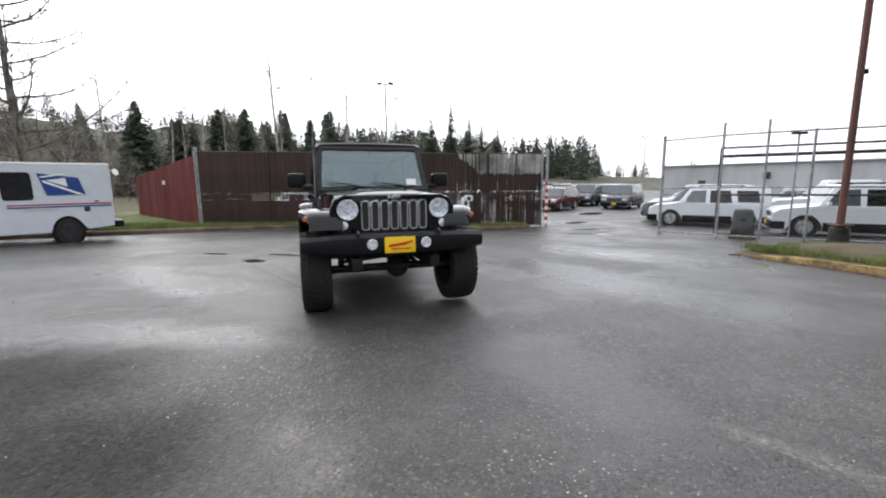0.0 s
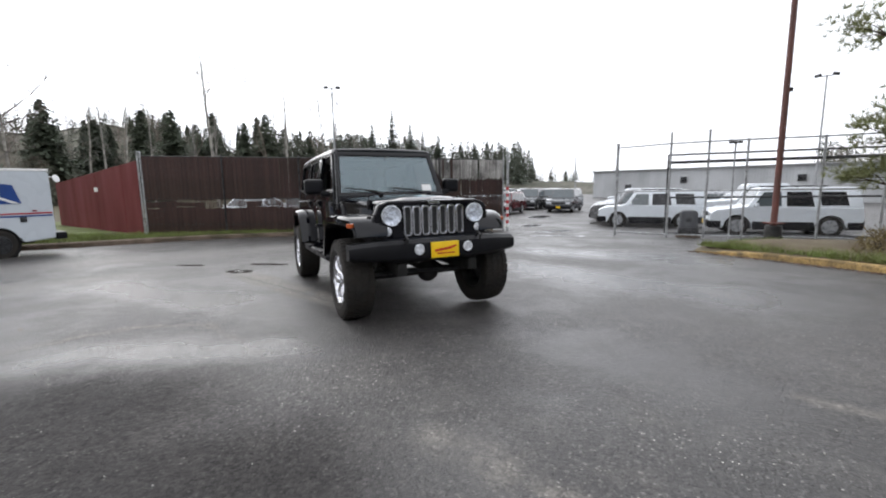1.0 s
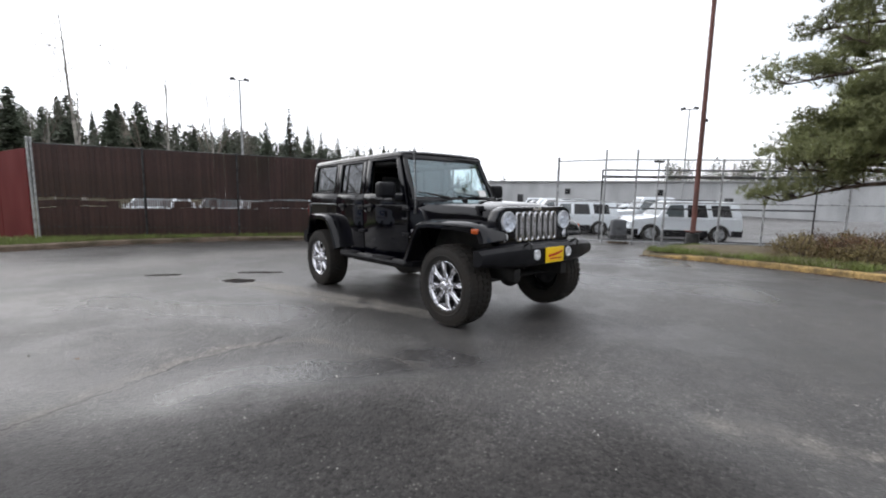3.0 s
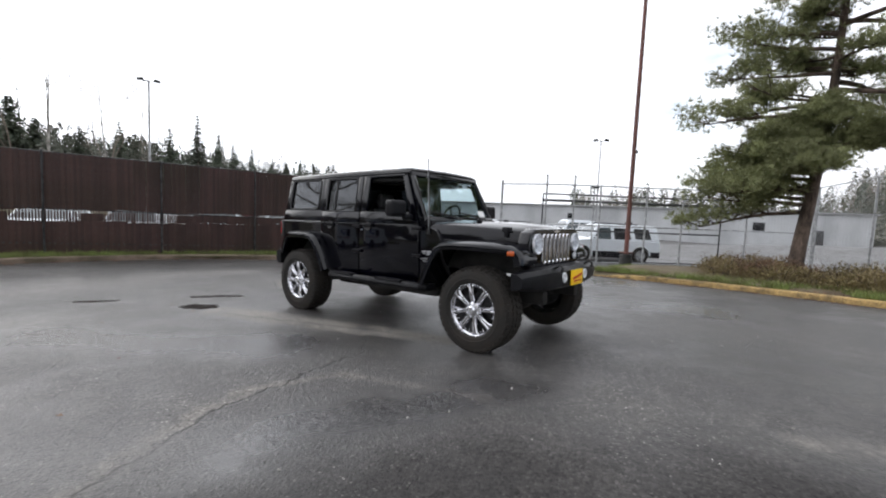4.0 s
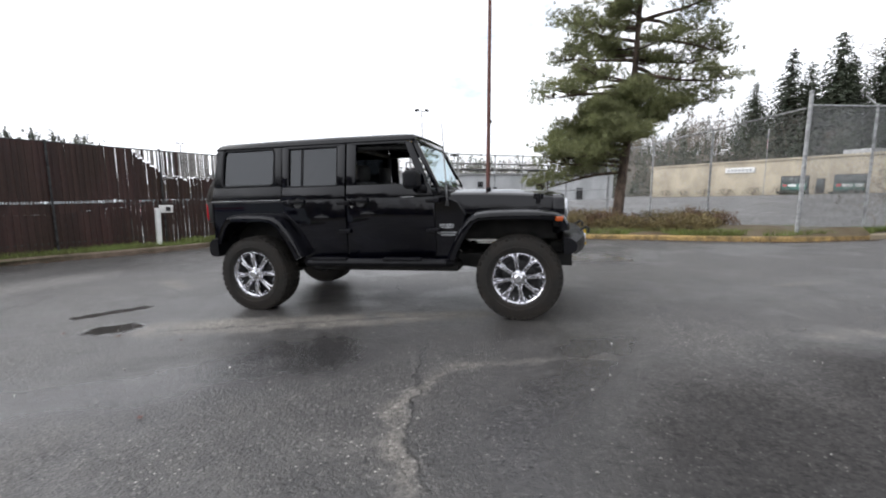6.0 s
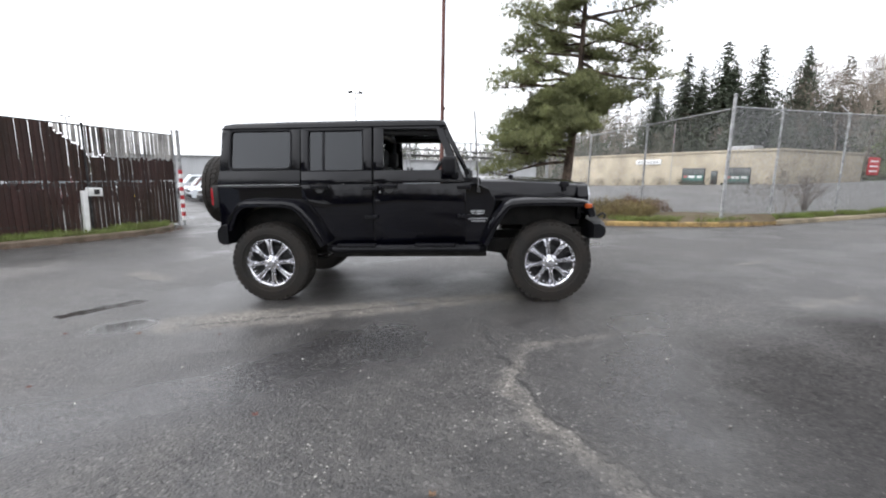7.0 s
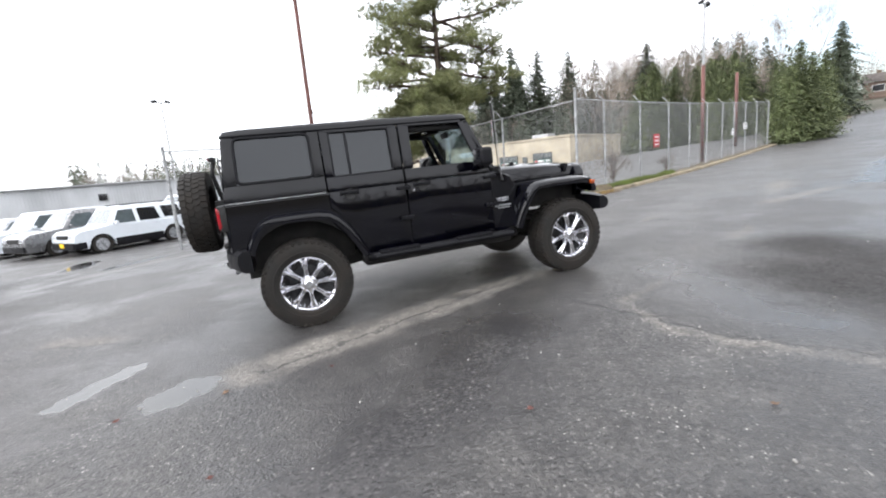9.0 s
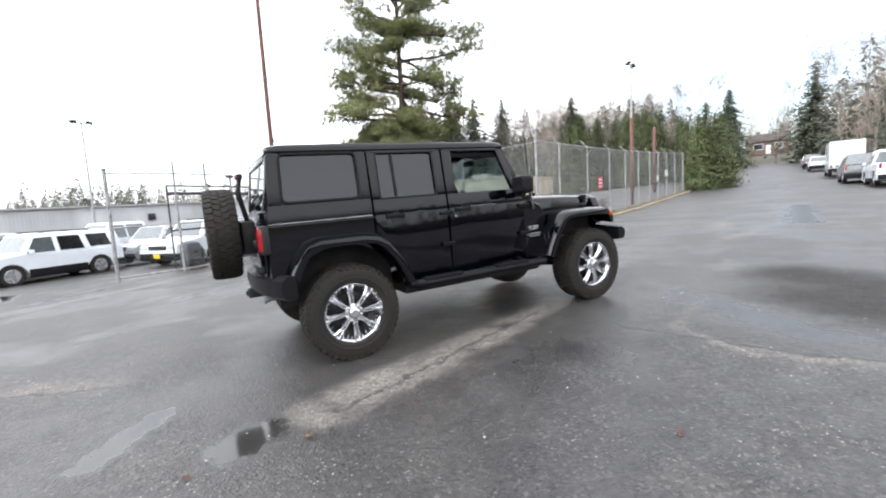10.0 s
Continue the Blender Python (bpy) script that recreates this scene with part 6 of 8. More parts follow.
# the row of cars beside it, noses to the gate
grey = car("grey_crossover", "grey metallic crossover car parked in the yard", M_GUNMETAL, stand(9.70, 21.85, 155), 4.6, 1.84, 1.64, 2.7, "suv", "cars in the yard")
whitesuv = car("white_crossover", "white crossover car parked in the yard", M_CARWHITE, stand(11.05, 24.6, 155), 4.7, 1.88, 1.72, 2.75, "suv", "cars in the yard", 0.36)
silver = car("silver_car", "silver crossover car parked in the yard", M_SILVER, stand(12.7, 27.7, 155), 4.5, 1.8, 1.55, 2.65, "suv", "cars in the yard")
whitecar = car("white_car", "white saloon car parked in the yard", M_CARWHITE, stand(14.3, 30.9, 155), 4.7, 1.82, 1.47, 2.75, "sedan", "cars in the yard")
dark = car("dark_suv", "dark grey suv parked in the yard", M_GREYCAR, stand(10.3, 34.2, 238), 4.7, 1.9, 1.74, 2.8, "suv", "cars in the yard", plate=True)
redcar = car("red_car", "dark red hatchback parked in the yard", M_REDCAR, stand(5.0, 31.6, 238), 4.3, 1.78, 1.5, 2.6, "suv", "cars in the yard")
bluecar = car("blue_car", "dark blue saloon car parked in the yard", M_BLUECAR, stand(4.4, 40.5, 260), 4.6, 1.8, 1.46, 2.7, "sedan", "cars in the yard")
blackcar = car("black_car", "black suv parked in the yard", M_BLACKCAR, stand(7.2, 41.0, 262), 4.7, 1.9, 1.7, 2.8, "suv", "cars in the yard")
pickup = car("white_pickup", "white pickup truck parked by the warehouse", M_CARWHITE, stand(15.2, 20.6, 154), 5.6, 1.95, 1.88, 3.5, "pickup", "cars in the yard", 0.39)
rnd = random.Random(21)
pool = (silver, whitecar, dark, redcar, bluecar, blackcar, suv, whitecar, silver, dark)
for row_y, x0, x1, step, face in ((46, 2.0, 15, 2.7, 262), (57, -2, 18, 2.7, 80), (66, -4, 20, 2.75, 262)):
    x = x0
    while x < x1:
        src = pool[rnd.randrange(len(pool))]
        copy_thing(src, stand(x, row_y + rnd.uniform(-0.4, 0.4), face + rnd.uniform(-4, 4)))
        x += step
for k, (x, y) in enumerate(((13.3, 17.6), (15.8, 23.8), (17.6, 27.2), (20.5, 25.5), (23.5, 28.0))):
    copy_thing((silver, whitecar, silver, whitecar, dark)[k], stand(x, y, 152 + rnd.uniform(-5, 5)))
for src, x, y in ((silver, 15.9, 34.1), (redcar, 17.5, 37.3), (whitesuv, 19.1, 40.5), (redcar, 6.6, 37.0), (dark, 8.7, 38.2), (blackcar, 11.0, 39.2), (whitecar, 3.6, 36.0)):
    copy_thing(src, stand(x, y, 155 if x > 11.2 else 240))
x = -9.3
k = 0
while x < 1.0:
    copy_thing((whitecar, silver, whitesuv, whitecar, redcar, whitesuv)[k % 6], stand(x, 22.4 + rnd.uniform(-0.3, 0.3), 262 + rnd.uniform(-4, 4)))
    x += 2.7
    k += 1
# along the road uphill
copy_thing(dark, stand(18.0, -22.7, -45))
copy_thing(silver, stand(36.5, -39.8, -45))
copy_thing(blackcar, stand(43.5, -46.5, -45))
copy_thing(whitecar, stand(49.0, -52.0, -45))


def delivery_van():
    """Boxy white mail van; x ahead."""
    v = thing("mail_van", "boxy white postal van with blue and red stripes", "van", stand(-11.83, 11.01, 228, -0.05) @ Matrix.Diagonal((0.83, 0.95, 1.0, 1)))
    L0, L1, W, H = -2.12, 1.5, 1.80, 1.98
    bm = B()
    poly = [(L0, 0.42), (L0, H - 0.05), (L0 + 0.05, H), (1.35, H), (1.50, H - 0.06), (1.62, 1.18), (2.15, 1.05), (2.22, 0.45), (1.75, 0.36)] + arc(1.33, 0.34, 0.40, 8, 172, 8) + [(0.85, 0.32), (-0.60, 0.32)] + arc(-0.98, 0.34, 0.41, 8, 172, 10) + [(-1.45, 0.36)]
    prism(bm, poly, -W / 2, W / 2, 0.03, taper=(0.02, 1.0))
    body = part("body", bm, M_WHITE, v)
    bm = B()
    bx(bm, (-0.33, 0, H + 0.015), (3.6, W - 0.02, 0.06), 0.02)
    part("roof", bm, M_WHITETRIM, v)
    for sg in (-1, 1):
        yy = sg * (W / 2 + 0.004)
        bm = B()
        prism(bm, ring_round([(-0.30, 1.13), (0.36, 1.13), (0.36, 1.79), (-0.28, 1.79)], 0.09), yy - sg * 0.03, yy, 0)
        part("side_window", bm, M_DARKWIN, v)
        for z, mt in ((1.015, M_REDSTRIPE), (0.955, M_LOGO)):
            bm = B()
            bx(bm, (-0.9, yy - sg * 0.002, z), (2.36, 0.006, 0.032))
            part("stripe", bm, mt, body)
        bm = B()
        x0 = -0.42
        prism(bm, [(x0, 1.77), (x0 - 0.17, 1.235), (x0 - 1.06, 1.245), (x0 - 0.92, 1.66)], yy - sg * 0.003, yy, 0)
        lg = part("emblem", bm, M_LOGO, body, "plain blue emblem shape")
        bm = B()
        prism(bm, [(x0 - 0.10, 1.610), (x0 - 1.02, 1.250), (x0 - 0.88, 1.250), (x0 - 0.12, 1.545)], yy, yy + sg * 0.003, 0)
        prism(bm, [(x0 - 0.06, 1.655), (x0 - 0.66, 1.745), (x0 - 0.50, 1.765), (x0 - 0.06, 1.685)], yy, yy + sg * 0.003, 0)
        prism(bm, [(x0 - 0.18, 1.600), (x0 - 0.62, 1.660), (x0 - 0.66, 1.440)], yy, yy + sg * 0.003, 0)
        part("emblem_wing", bm, M_WHITETRIM, lg)
        bm = B()
        bx(bm, (-1.47, yy, 0.885), (0.14, 0.012, 0.13), 0.004)
        part("fuel_flap", bm, M_DARKSTEEL, v)
        bm = B()
        bx(bm, (-0.40, yy, 0.885), (0.75, 0.005, 0.014))
        part("small_lettering", bm, M_STEEL, body)
        bm = B()
        bx(bm, (-1.72, yy, 1.075), (0.10, 0.02, 0.025))
        part("marker_lamp", bm, M_RED, v)
        # dark arch lining
        for cx in (-0.98, 1.33):
            bm = B()
            lathe(bm, [(0.40, 0.0), (0.405, 0.02), (0.0, 0.02)], Matrix.Translation((cx, yy - sg * 0.20, 0.34)), 24)
            part("arch_lining", bm, M_TRIM, v)
            road_wheel(v, cx, sg * (W / 2 - 0.10), 0.33, 0.19, M_DARKSTEEL)
        bm = B()
        tube(bm, [(L0 + 0.02, sg * 0.80, H - 0.12), (L0 - 0.14, sg * 0.84, H - 0.16)], 0.012, 6)
        lathe(bm, [(0.0, -0.02), (0.09, 0.0), (0.095, 0.02), (0.0, 0.03)], Matrix.Translation((L0 - 0.15, sg * 0.84, H - 0.18)) @ Euler((0.4, 0, 0.5)).to_matrix().to_4x4(), 20)
        part("rear_mirror", bm, M_WHITETRIM, v, "round white rear mirror")
    bm = B()
    bx(bm, (L0 - 0.10, 0, 0.46), (0.26, W + 0.02, 0.17), 0.03)
    part("rear_bumper", bm, M_PLASTIC, v)
    bm = B()
    bx(bm, (L0 - 0.01, 0, 1.15), (0.03, 1.5, 1.25), 0.01)
    part("roll_up_door", bm, M_WHITETRIM, v)
    bm = B()
    bx(bm, (1.565, 0, 1.50), (0.04, 1.5, 0.60), 0.01, Matrix.Translation((1.565, 0, 1.5)) @ Euler((0, radians(-9), 0)).to_matrix().to_4x4() @ Matrix.Translation((-1.565, 0, -1.5)))
    part("windscreen", bm, M_CARWIN, v)
    bm = B()
    bx(bm, (0, 0, 0.36), (3.4, 1.0, 0.10))
    part("chassis", bm, M_UNDER, v)


delivery_van()


def box_truck(m, label):
    t = thing("box_truck", label, "truck", m)
    bm = B()
    bx(bm, (-0.9, 0, 1.65), (4.4, 2.1, 2.1), 0.04)
    part("box", bm, M_WHITE, t)
    bm = B()
    prism(bm, [(1.35, 0.45), (1.35, 2.05), (2.1, 2.0), (2.5, 1.35), (3.15, 1.20), (3.2, 0.45)], -0.98, 0.98, 0.05)
    part("cab", bm, M_WHITE, t)
    bm = B()
    bx(bm, (-3.08, 0, 1.6), (0.03, 1.9, 1.7), 0.01)
    part("rear_door", bm, M_WHITETRIM, t)
    bm = B()
    bx(bm, (-3.1, 0, 0.52), (0.16, 2.0, 0.16), 0.02)
    part("rear_bumper", bm, M_PLASTIC, t)
    bm = B()
    bx(bm, (0, 0, 0.5), (5.6, 0.9, 0.16))
    part("chassis", bm, M_UNDER, t)
    for sg in (-1, 1):
        bm = B()
        bx(bm, (-3.1, sg * 0.9, 0.75), (0.05, 0.12, 0.2), 0.01)
        part("tail_lamp", bm, M_RED, t)
        bm = B()
        bx(bm, (2.05, sg * 0.985, 1.6), (0.7, 0.01, 0.45))
        part("side_window", bm, M_CARWIN, t)
        for wx in (2.2, -1.7):
            road_wheel(t, wx, sg * 0.9, 0.38, 0.24)


copy_thing(pickup, stand(13.2, -19.0, -45))
box_truck(stand(25.2, -29.8, -45), "white box van parked along the uphill road")


def house(x, y, yaw):
    """A small brown house on the crest of the road; the front looks to -x."""
    h = thing("house", "small brown house with a dark pitched roof on the crest", "house", Matrix.Translation((x, y, height(x, y) + hill(x, y) - 0.3)) @ Euler((0, 0, yaw)).to_matrix().to_4x4())
    bm = B()
    bx(bm, (0, 0, 1.5), (6.0, 8.0, 3.4), 0.03)
    part("wall", bm, M_HOUSE, h)
    bm = B()
    prism(bm, [(-3.5, 3.1), (3.5, 3.1), (0, 5.2)], -4.5, 4.5, 0.03)
    part("roof", bm, M_ROOF, h)
    for yy, zz, w, t in ((-2.2, 1.9, 1.4, 1.2), (1.8, 1.9, 1.8, 1.2)):
        bm = B()
        bx(bm, (-3.04, yy, zz), (0.10, w + 0.2, t + 0.2), 0.01)
        fr = part("window", bm, M_WHITETRIM, h)
        bm = B()
        bx(bm, (-3.10, yy, zz), (0.03, w, t))
        part("pane", bm, M_DARKWIN, fr)
    bm = B()
    bx(bm, (-3.03, -0.2, 1.1), (0.08, 1.0, 2.1), 0.01)
    part("door", bm, M_WHITETRIM, h)
    bm = B()
    bx(bm, (0.8, 2.0, 5.0), (0.7, 0.7, 1.6), 0.02)
    part("chimney", bm, M_KERB, h)


# ---- poles, lamps, signs ----
def lamp_pole(x, y, h, label, mat, heads=2, r=0.09, low=None, yaw=0.0):
    p = thing("light_pole", label, "light pole", Matrix.Translation((x, y, height(x, y))) @ Euler((0, 0, yaw)).to_matrix().to_4x4(), "yard light poles")
    bm = B()
    tube(bm, [(0, 0, 0), (0, 0, h * 0.45), (0, 0, h)], [r, r * 0.85, r * 0.6], 10)
    part("pole", bm, mat, p)
    if low:
        bm = B()
        tube(bm, [(0, 0, 0), (0, 0, low)], r * 1.05, 10)
        part("painted_base", bm, M_POLE, p, "rust red lower pole")
    bm = B()
    if heads > 1:
        tube(bm, [(-0.35, 0, h - 0.05), (0.35, 0, h - 0.05)], 0.03, 6)
    part("cross_arm", bm if heads > 1 else bx(bm, (0.1, 0, h - 0.05), (0.4, 0.06, 0.06)), M_DARKSTEEL, p)
    for k in range(heads):
        sx = (-0.42, 0.42)[k] if heads > 1 else 0.32
        bm = B()
        bx(bm, (sx, 0, h + 0.02), (0.34, 0.30, 0.16), 0.04, Matrix.Translation((sx, 0, h)) @ Euler((0.35, 0.25 * (1 if sx > 0 else -1), 0)).to_matrix().to_4x4() @ Matrix.Translation((-sx, 0, -h)))
        part("lamp_head", bm, M_DARKSTEEL, p)
    return p


rp = thing("red_light_pole", "tall slim rust-red steel pole on concrete footing", "light pole", Matrix.Translation((7.72, 11.4, height(7.72, 11.4) + 0.12)))
bm = B()
tube(bm, [(0, 0, 0.2), (0, 0, 4), (0, 0, 9), (0, 0, 13.5)], [0.075, 0.068, 0.058, 0.05], 14)
part("pole", bm, M_POLE, rp)
bm = B()
lathe(bm, [(0.0, 0.40), (0.175, 0.40), (0.19, 0.37), (0.205, -0.15)], Euler((radians(90), 0, 0)).to_matrix().to_4x4(), 20)
part("footing", bm, M_IRON, rp, "dark concrete footing")
bm = B()
bx(bm, (0.085, -0.05, 3.75), (0.06, 0.05, 0.10), 0.008)
part("bracket", bm, M_DARKSTEEL, rp)
bm = B()
bx(bm, (0.0, 0.0, 0.46), (0.34, 0.34, 0.03), 0.006)
part("base_plate", bm, M_POLE, rp)
lamp_pole(-7.1, 33.5, 8.9, "tall steel light pole with twin floodlights", M_STEEL, 2, yaw=0.1)
lamp_pole(23.8, 26.9, 8.5, "slim steel light pole with twin lamp heads", M_STEEL, 2, 0.07, yaw=-0.8)
lamp_pole(20.4, -8.4, 9.0, "light pole with rust red base and twin lamps", M_STEEL, 2, 0.10, 5.6, yaw=2.3)
lamp_pole(28.6, 80.8, 9.4, "distant yard light pole with twin lamps", M_STEEL, 2, 0.12)
tp_ = thing("camera_post", "low steel post with a flat sensor head", "post", Matrix.Translation((7.55, 12.75, height(7.55, 12.75))))
bm = B()
tube(bm, [(0, 0, 0), (0, 0, 2.75)], 0.022, 8)
part("stem", bm, M_STEEL, tp_)
bm = B()
bx(bm, (0, 0, 2.78), (0.32, 0.14, 0.06), 0.01)
part("head", bm, M_DARKSTEEL, tp_)
up_ = thing("utility_pole", "brown wooden utility pole beside the woods", "pole", Matrix.Translation((32.4, -17.7, height(32.4, -17.7))))
bm = B()
tube(bm, [(0, 0, 0), (0, 0, 6.15)], [0.15, 0.12], 10)
part("pole", bm, M_POLE, up_)


def board(s, z, w, h, mat, label, bars):
    """A notice on the roadside fence, s metres from the corner."""
    x, y = RC.x + RD.x * s - RN.x * 0.03, RC.y + RD.y * s - RN.y * 0.03
    b = thing("fence_notice", label, "sign", Matrix.Translation((x, y, height(x, y))) @ Euler((0, 0, math.atan2(RD.y, RD.x))).to_matrix().to_4x4(), "fence notices")
    bm = B()
    bx(bm, (0, 0, z), (w, 0.012, h), 0.004)
    pl = part("panel", bm, mat, b)
    for k in range(bars):
        bm = B()
        bx(bm, (0, -0.009, z + h * (0.28 - 0.56 * k / max(1, bars - 1))), (w * 0.7, 0.004, h * 0.09))
        part("text_bar", bm, M_WHITETRIM if mat is not M_WHITETRIM else M_DARKSTEEL, pl)


board(6.5, 1.62, 0.62, 0.56, M_SIGNRED, "red notice board wired to the fence", 3)
board(17.9, 1.5, 0.55, 0.38, M_WHITETRIM, "white notice board wired to the fence", 2)
board(20.6, 1.75, 0.9, 0.4, M_WHITETRIM, "wide white notice board wired to the fence", 2)

fl = thing("flag_pole", "slim steel flag pole with a limp red and white flag", "flag", Matrix.Translation((35.66, 2.96, height(35.66, 2.96))))
bm = B()
tube(bm, [(0, 0, 0), (0, 0, 5.1)], 0.025, 8)
part("pole", bm, M_STEEL, fl)
for k, mt in enumerate((M_SIGNRED, M_WHITETRIM, M_SIGNRED, M_LOGO)):
    bm = B()
    rows = [[Vector((0.05 + 0.05 * k + 0.04 * math.sin(z * 5 + k), 0.03 * math.cos(z * 6 + k), z)), Vector((0.10 + 0.05 * k + 0.04 * math.sin(z * 5 + k + 1), 0.03 * math.cos(z * 6 + k + 1), z)),
             Vector((0.10 + 0.05 * k + 0.04 * math.sin(z * 5 + k + 1), 0.012 + 0.03 * math.cos(z * 6 + k + 1), z)), Vector((0.05 + 0.05 * k + 0.04 * math.sin(z * 5 + k), 0.012 + 0.03 * math.cos(z * 6 + k), z))] for z in (3.6, 3.9, 4.2, 4.5, 4.8, 5.05)]
    rings(bm, rows)
    part("flag_fold", bm, mt, fl)


# ---- leaves, grit ----
rnd = random.Random(5)


def leaf(x, y, mat, size, label):
    bm = B()
    pts = [(0.0, -0.6), (0.32, -0.2), (0.5, 0.1), (0.2, 0.25), (0.0, 0.65), (-0.22, 0.22), (-0.5, 0.12), (-0.3, -0.22)]
    mid = bm.verts.new((0, 0, 0.006))
    ring = [bm.verts.new((px * size, py * size, 0.004 + rnd.uniform(0, 0.25) * size)) for px, py in pts]
    for i in range(len(ring)):
        bm.faces.new((mid, ring[i], ring[(i + 1) % len(ring)]))
    ob = part("fallen_leaf", bm, mat, None, smooth=0)
    ob.matrix_world = Matrix.Translation((x, y, height(x, y) + 0.004)) @ Euler((0, 0, rnd.uniform(0, 6))).to_matrix().to_4x4()
    tagged(ob, label, "leaf", "leaves on the asphalt")


leaf(-4.98, 8.86, M_LEAF, 0.045, "wet dark red fallen leaf on asphalt")
leaf(-4.72, 8.30, M_LEAFT, 0.05, "tan fallen leaf beside the puddle")
leaf(-5.25, 6.35, M_LEAF, 0.04, "small red fallen leaf on asphalt")
leaf(-4.45, 7.65, M_LEAF, 0.032, "small brown fallen leaf on asphalt")
leaf(-5.6, 7.9, M_LEAF, 0.032, "small brown fallen leaf on asphalt")
leaf(1.2, 6.2, M_LEAF, 0.04, "small brown fallen leaf on asphalt")
leaf(2.4, 7.4, M_LEAF, 0.032, "small brown fallen leaf on asphalt")
leaf(-5.4, 5.2, M_LEAFT, 0.04, "small tan fallen leaf on asphalt")

# loose grit
bm = B()
for k in range(260):
    a, q = rnd.uniform(0, math.tau), rnd.random()
    x, y = rnd.uniform(-7.5, 2.5), rnd.uniform(1.6, 10.5)
    s = rnd.choice((0.004, 0.005, 0.006, 0.009))
    bmesh.ops.create_icosphere(bm, subdivisions=1, radius=s, matrix=Matrix.Translation((x, y, height(x, y) + s * 0.4)) @ Euler((a, q, a)).to_matrix().to_4x4() @ Matrix.Diagonal((1.3, 1, 0.7, 1)))
tagged(part("loose_grit", bm, M_CONCRETE, None, smooth=0), "scattered pale grit on the asphalt", "grit", kind="stuff")


# ---- plants ----
def tri(vs, fs, a, b, c):
    i = len(vs)
    vs += [tuple(a), tuple(b), tuple(c)]
    fs.append((i, i + 1, i + 2))


def raw(name, vs, fs, mat, parent=None, label=""):
    me = bpy.data.meshes.new(name)
    me.from_pydata(vs, [], fs)
    me.materials.append(mat)
    ob = new(name, me)
    if parent:
        ob.parent = parent
    if label:
        tagged(ob, label)
    return ob


def rvec(r):
    while True:
        v = Vector((r.uniform(-1, 1), r.uniform(-1, 1), r.uniform(-1, 1)))
        if 0.05 < v.length < 1:
            return v.normalized()


def fir_crown(r, h, rad, n_whorl=34, per=14, bare=0.04, size=1.0, slim=0.85):
    """Drooping sprays in whorls, as loose fans of blades, smaller towards the tip."""
    vs, fs = [], []
    lop = [r.uniform(0.82, 1.12) for k in range(7)]
    for k in range(n_whorl):
        t = k / (n_whorl - 1)
        z = h * (bare + (1 - bare) * t ** 0.95)
        reach = rad * ((1 - t) ** slim * r.uniform(0.58, 1.15) + 0.025)
        cnt = max(5, int(per * (1.15 - t * 0.6)))
        for b in range(cnt):
            a = r.uniform(0, math.tau)
            ln = reach * r.uniform(0.45, 1.15) * lop[int(a / math.tau * 6.99)]
            d = Vector((math.cos(a), math.sin(a), 0))
            sd = Vector((-d.y, d.x, 0))
            steps = 5 if t < 0.75 else 3
            for s in range(steps):
                u = (s + 0.3) / steps
                c = Vector((0, 0, z)) + d * ln * u + Vector((0, 0, -0.36 * ln * u * u + 0.06 * ln * u))
                w = size * (0.17 * rad + 0.05) * (1.2 - 0.55 * u) * (1.05 - 0.62 * t)
                for q in range(4):
                    dirn = (d * r.uniform(0.2, 1.0) + sd * r.uniform(-1.1, 1.1) + Vector((0, 0, r.uniform(-0.65, 0.2)))).normalized()
                    sid = dirn.cross(Vector((0, 0, 1)) + sd * r.uniform(-0.9, 0.9)).normalized()
                    tri(vs, fs, c - sid * w * 0.36, c + sid * w * 0.36, c + dirn * w * 1.3)
    return vs, fs


def make_fir(name, label, h, rad, seed, mat, **kw):
    r = random.Random(seed)
    t = thing(name, label, "tree", Matrix.Identity(4), "fir trees")
    bm = B()
    tube(bm, [(0, 0, -0.3), (0, 0, h * 0.5), (0, 0, h * 0.97)], [h * 0.016, h * 0.010, 0.02], 7)
    part("trunk", bm, M_BARK, t)
    vs, fs = fir_crown(r, h, rad, **kw)
    raw("crown", vs, fs, mat, t)
    return t


def grow(bm, r, p, d, ln, rad, depth, twig, spread=0.55, up=0.12, sides=5):
    """Branches that fork; twig collects the ends."""
    n = 3
    pts, rs = [p], [rad]
    for k in range(n):
        d = (d + rvec(r) * 0.14 + Vector((0, 0, up * 0.3))).normalized()
        p = p + d * ln / n
        pts.append(p)
        rs.append(rad * (1 - 0.42 * (k + 1) / n))
    tube(bm, pts, rs, sides if depth > 2 else 3, caps=False)
    if depth == 0:
        twig.append((p, d))
        return
    kids = r.choice((2, 3, 3))
    for k in range(kids):
        at = pts[-1] if k < 2 else pts[r.choice((1, 2))]
        nd = (d + rvec(r) * spread + Vector((0, 0, up))).normalized()
        grow(bm, r, at, nd, ln * r.uniform(0.62, 0.85), rs[-1] * r.uniform(0.62, 0.85), depth - 1, twig, spread, up, sides)


def make_bare(name, label, h, seed, mat, depth=5, spread=0.55, up=0.15, rad=None, group="bare trees"):
    r = random.Random(seed)
    t = thing(name, label, "tree", Matrix.Identity(4), group)
    bm, ends = B(), []
    grow(bm, r, Vector((0, 0, -0.2)), Vector((0, 0, 1)), h * 0.30, rad or h * 0.016, depth, ends, spread, up)
    part("branch_work", bm, mat, t)
    vs, fs = [], []
    for p, d in ends:
        for q in range(4):
            e = (d + rvec(r) * 0.7).normalized()
            s = e.cross(rvec(r)).normalized() * 0.008
            tri(vs, fs, p - s, p + s, p + e * h * r.uniform(0.03, 0.07))
    tagged(raw("twig_work", vs, fs, mat, t), kind="stuff")
    return t


